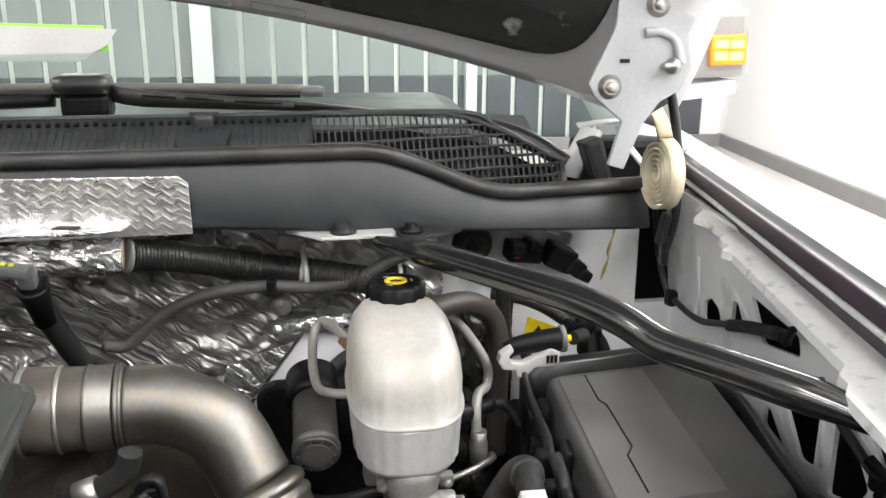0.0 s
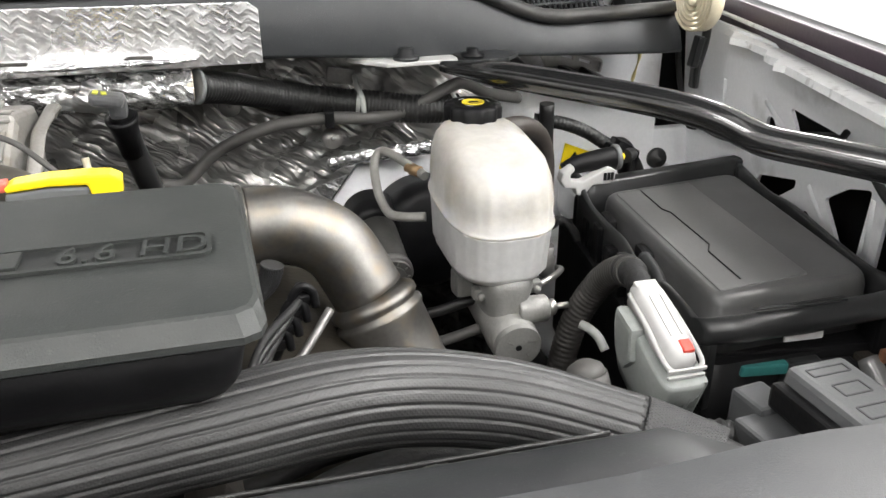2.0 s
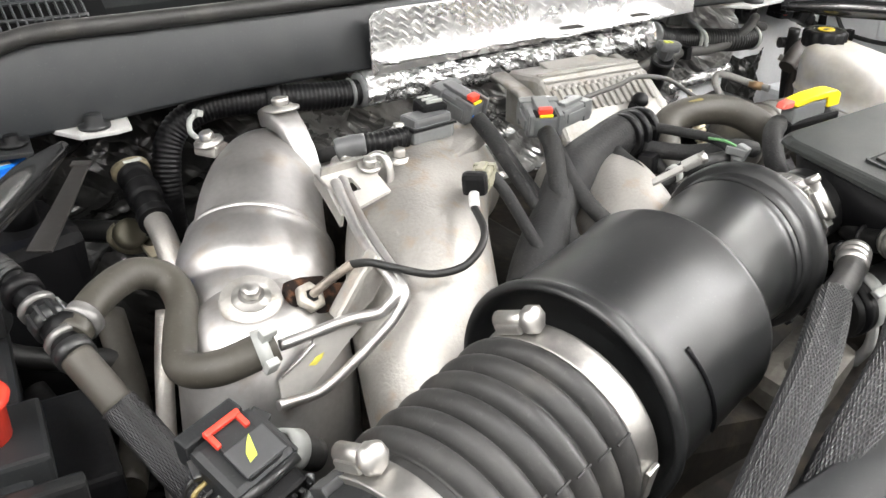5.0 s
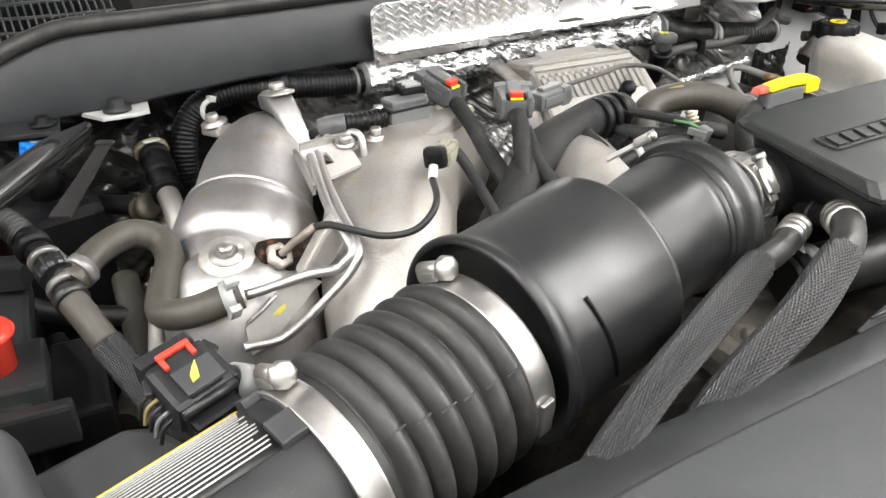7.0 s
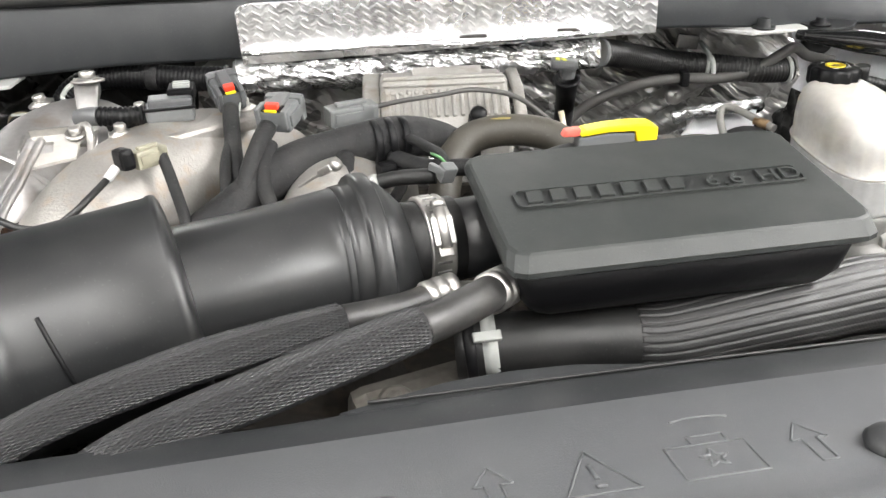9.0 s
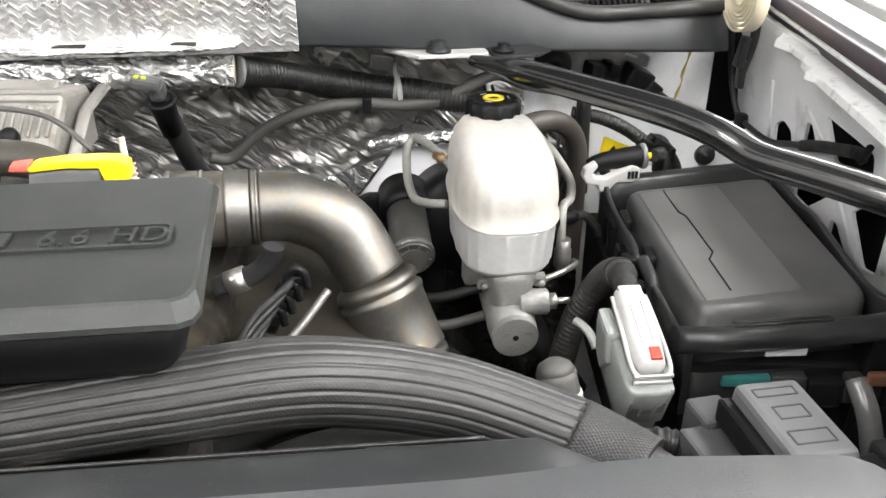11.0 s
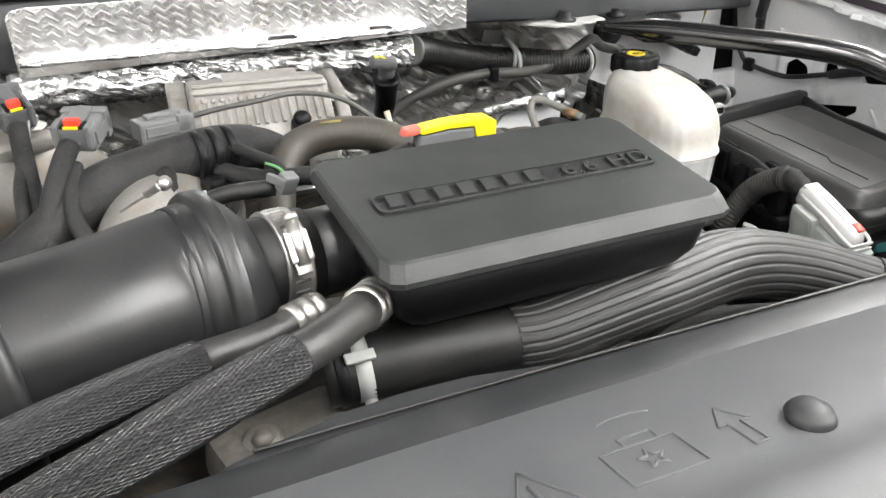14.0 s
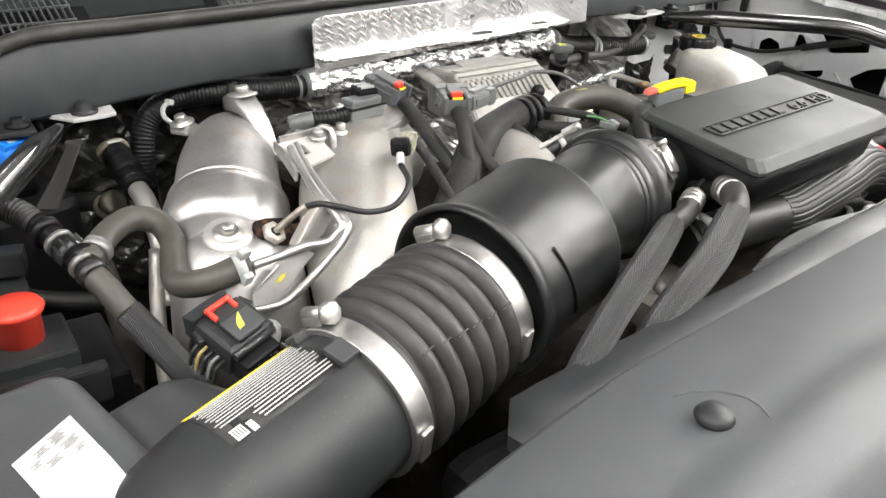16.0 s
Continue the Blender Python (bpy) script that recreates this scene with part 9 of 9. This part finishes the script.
def hood_hinges():
    for side in (1, -1):
        hinge = thing("bonnet_arm_assembly", (side * 0.75, 0.08, 1.45), "white painted hood hinge with a coiled counter spring", "hinge", "hood hinges")

        def put(name, bm, material, label=""):
            part(name, mirrored(bm) if side < 0 else bm, material, hinge, label)

        face = Matrix(((1, 0, 0, 0), (0, 0, -1, 0.020), (0, 1, 0, 0), (0, 0, 0, 1)))
        arm = [(0.700, 1.73), (0.800, 1.73), (0.785, 1.668), (0.771, 1.633), (0.777, 1.600), (0.766, 1.577), (0.746, 1.566), (0.730, 1.545), (0.712, 1.498), (0.695, 1.503), (0.707, 1.547), (0.677, 1.572), (0.670, 1.585), (0.695, 1.640)]
        put("arm", prism(arm, -0.004, 0.002, face, 0.0015), HINGEPAINT)
        put("brace_plate", prism([(0.722, 1.72), (0.790, 1.72), (0.781, 1.668), (0.767, 1.633), (0.772, 1.602), (0.760, 1.582), (0.736, 1.590), (0.715, 1.640)], -0.0075, -0.0042, face, 0.001), HINGEPAINT, "second layer of the hinge arm")
        put("rib", tube([(0.725, 0.018, 1.634), (0.742, 0.017, 1.635), (0.757, 0.017, 1.626), (0.763, 0.013, 1.604)], 0.0048, 10), HINGEPAINT)
        for x, z in ((0.737, 1.661), (0.692, 1.582)):
            put("flange_bolt", joined(lathe([(0.012, 0), (0.012, 0.002), (0.008, 0.004), (0.008, 0.0045)], turned((0, -1, 0), (x, 0.018, z)), 24), lathe([(0.006, 0.003), (0.006, 0.009), (0, 0.009)], turned((0, -1, 0), (x, 0.018, z)), 6)), ZINC)
        put("stud", lathe([(0.008, 0), (0.008, 0.006), (0.004, 0.006), (0.004, 0.018), (0, 0.018)], turned((-1, -0.6, 0), (0.757, 0.014, 1.602)), 12), ZINC)
        put("slot", block((0.010, 0.003, 0.004), pose(0.706, 0.0175, 1.607), 0.001), BLACK)
        put("lower_arm", tube([(0.762, 0.04, 1.585), (0.776, 0.05, 1.555), (0.790, 0.06, 1.50), (0.792, 0.06, 1.44), (0.784, 0.06, 1.40)], 0.0052, 10), PLASTIC_SATIN)
        put("pivot", block((0.024, 0.014, 0.010), pose(0.748, 0.034, 1.562, 0, -30), 0.003), PLASTIC_SATIN)
        put("foot", block((0.008, 0.014, 0.034), pose(0.780, 0.055, 1.398), 0.004), PLASTIC_SATIN)
        # flat strip coil
        n_ = Vector((-1.0, -0.05, 0.02)).normalized()
        u = Vector((0, 0, 1))
        v = n_.cross(u).normalized()
        u = v.cross(n_).normalized()
        c = Vector((0.766, 0.046, 1.486))
        rows = []
        for k in range(200):
            a = k / 199 * 2 * math.pi * 6.0
            r = 0.006 + 0.0325 * k / 199
            d = u * math.cos(a) + v * math.sin(a)
            rows.append([c + d * (r - 0.0010) - n_ * 0.008, c + d * (r - 0.0010) + n_ * 0.008, c + d * (r + 0.0010) + n_ * 0.008, c + d * (r + 0.0010) - n_ * 0.008])
        put("coil_spring", loft(rows), CREAM, "cream coiled strip spring")
        put("spring_tail", loft([[Vector(p) + o + n_ * s for p, s in ((Vector((0, 0, 0)), -0.008), (Vector((0, 0, 0)), 0.008), (Vector((0.002, 0, 0)), 0.008), (Vector((0.002, 0, 0)), -0.008))] for o in (c + u * 0.0385, c + u * 0.048 - v * 0.006 - n_ * -0.006, c + u * 0.062 - v * 0.010 + n_ * 0.014, c + u * 0.074 - v * 0.010 + n_ * 0.022)]), CREAM)
        # folded gutter metal beside the cowl
        gut = thing("cowl_gutter", (side * 0.73, 0.12, 1.42), "folded white gutter panel beside the cowl", "gutter", "cowl gutters")
        a1 = loft([[(0.678, 0.142, 1.470), (0.708, 0.142, 1.524)], [(0.684, 0.134, 1.470), (0.714, 0.136, 1.525)], [(0.697, 0.132, 1.468), (0.726, 0.138, 1.522)], [(0.703, 0.137, 1.466), (0.731, 0.144, 1.518)]], close=False)
        b1 = loft([[(0.752, 0.150, 1.525), (0.758, 0.155, 1.520)], [(0.768, 0.135, 1.495), (0.782, 0.14, 1.488)], [(0.795, 0.12, 1.462), (0.802, 0.13, 1.455)]], close=False)
        c1 = loft([[(0.706, 0.148, 1.522), (0.755, 0.150, 1.527)], [(0.708, 0.165, 1.524), (0.757, 0.165, 1.529)]], close=False)
        for nm, bm in (("inner_fold", a1), ("outer_fold", b1), ("top_fold", c1)):
            bmesh.ops.solidify(bm, geom=list(bm.faces), thickness=0.003)
            part(nm, mirrored(bm) if side < 0 else bm, WHITE, gut)
        # solid dark blocks stand in for the shade in the gutter recess and corner gap
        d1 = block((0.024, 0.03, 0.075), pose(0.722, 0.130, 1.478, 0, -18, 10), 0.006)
        part("recess_shade_block", mirrored(d1) if side < 0 else d1, PLASTIC, gut)
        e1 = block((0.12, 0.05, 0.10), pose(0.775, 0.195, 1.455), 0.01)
        part("corner_shade_block", mirrored(e1) if side < 0 else e1, BLACK, gut)
        solo("latch_striker", mirrored(block((0.009, 0.014, 0.036), pose(0.775, 0.05, 1.425, 0, 10), 0.003)) if side < 0 else block((0.009, 0.014, 0.036), pose(0.775, 0.05, 1.425, 0, 10), 0.003), PLASTIC_SATIN, "dark hinge bracket bolted to the fender", "bracket", "hinge brackets")


hood_hinges()


def door_mirror():
    for side in (1, -1):
        mir = thing("door_mirror", (side * 1.17, 0.75, 1.45), "grey door mirror with a lit amber indicator", "mirror", "door mirrors")

        def put(name, bm, material, parent=None, label=""):
            return part(name, mirrored(bm) if side < 0 else bm, material, parent or mir, label)

        put("housing", block((0.13, 0.09, 0.125), pose(1.165, 0.78, 1.590, 0, -3), 0.014), mat("mirror_grey", (0.24, 0.235, 0.235), 0.4), label="grey plastic housing")
        put("lower_cap", block((0.12, 0.085, 0.03), pose(1.155, 0.78, 1.505, 0, -6), 0.012), WHITE)
        lamp = put("indicator", block((0.072, 0.014, 0.056), pose(1.183, 0.731, 1.580, 0, -3), 0.004), ORANGE, label="amber indicator lens")
        for x in (1.168, 1.198):
            for z in (1.569, 1.591):
                put("led", block((0.026, 0.006, 0.014), pose(x, 0.7235, z, 0, -3), 0.004), AMBER, lamp)
        put("stalk", block((0.16, 0.06, 0.035), pose(1.05, 0.80, 1.49, 0, -8), 0.012), WHITE)


door_mirror()


def wipers():
    w = thing("wiper_arm", (0.13, 0.27, 1.53), "black wiper arm and blade parked on the windscreen", "wiper")
    part("pivot_cover", loft([rounded(0.1355, 0.285, hx, hy, z, 5, 32) for hx, hy, z in ((0.032, 0.026, 1.556), (0.033, 0.027, 1.566), (0.031, 0.025, 1.574), (0.024, 0.019, 1.577))]), PLASTIC_SATIN, w)
    part("pivot_post", block((0.058, 0.04, 0.034), pose(0.138, 0.29, 1.541), 0.010), BLACK, w)
    arm_rows = []
    for x, low, high in ((0.160, 1.5465, 1.5665), (0.182, 1.541, 1.560), (0.205, 1.5378, 1.5565), (0.300, 1.5339, 1.5490), (0.409, 1.5311, 1.5402), (0.508, 1.5248, 1.5291), (0.610, 1.5185, 1.5207)):
        y = 0.290 - 0.06 * max(0.0, x - 0.30)
        arm_rows.append([(x, y - 0.010, low), (x, y - 0.010, high - 0.002), (x, y - 0.008, high), (x, y + 0.006, high), (x, y + 0.008, high - 0.002), (x, y + 0.008, low)])
    part("arm", loft(arm_rows), PLASTIC_SATIN, w)
    part("blade_back", tube([(-0.30, 0.308, 1.556), (0.0, 0.312, 1.558), (0.25, 0.310, 1.557), (0.395, 0.300, 1.555)], 0.0065, 10, n=8), mat("wiper_grey", (0.10, 0.095, 0.09), 0.45), w)
    part("blade_tip", block((0.030, 0.016, 0.014), pose(0.405, 0.299, 1.553), 0.006), GREYPLASTIC, w)
    part("rubber", tube([(-0.30, 0.318, 1.549), (0.0, 0.322, 1.550), (0.39, 0.308, 1.548)], 0.004, 8, n=8), RUBBER, w)
    part("link_bar", tube([(-0.30, 0.29, 1.542), (0.0, 0.292, 1.543), (0.10, 0.29, 1.546)], 0.008, 10), BLACK, w)
    for x0, x1, z0, z1 in ((0.203, 0.241, 1.5535, 1.5510), (0.252, 0.298, 1.5500, 1.5470), (0.311, 0.367, 1.5462, 1.5422), (0.382, 0.450, 1.5408, 1.5358)):
        y = 0.2795 - 0.06 * max(0.0, (x0 + x1) / 2 - 0.30)
        part("arm_slot", tube([(x0, y, z0 - 0.0015), (x1, y, z1 - 0.0015)], 0.0017, 8, straight=True), BLACK, w)
    p = thing("dash_paper", (0.05, 0.52, 1.5), "white and lime paper lying behind the windscreen", "paper")
    part("white_sheet", prism([(-0.14, 1.580), (0.086, 1.578), (0.124, 1.600), (0.140, 1.622), (-0.14, 1.630)], 0, 0.0006, Matrix(((1, 0, 0, 0), (0, 0.25, -1, 0.10), (0, 1, 0.25, 0), (0, 0, 0, 1))), 0), PAPER, p)
    part("lime_sheet", prism([(-0.05, 1.590), (0.128, 1.593), (0.120, 1.628), (-0.05, 1.632)], -0.004, -0.0034, Matrix(((1, 0, 0, 0), (0, 0.25, -1, 0.10), (0, 1, 0.25, 0), (0, 0, 0, 1))), 0), mat("lime_paper", (0.35, 0.75, 0.10), 0.6), p, "lime green sheet")


wipers()
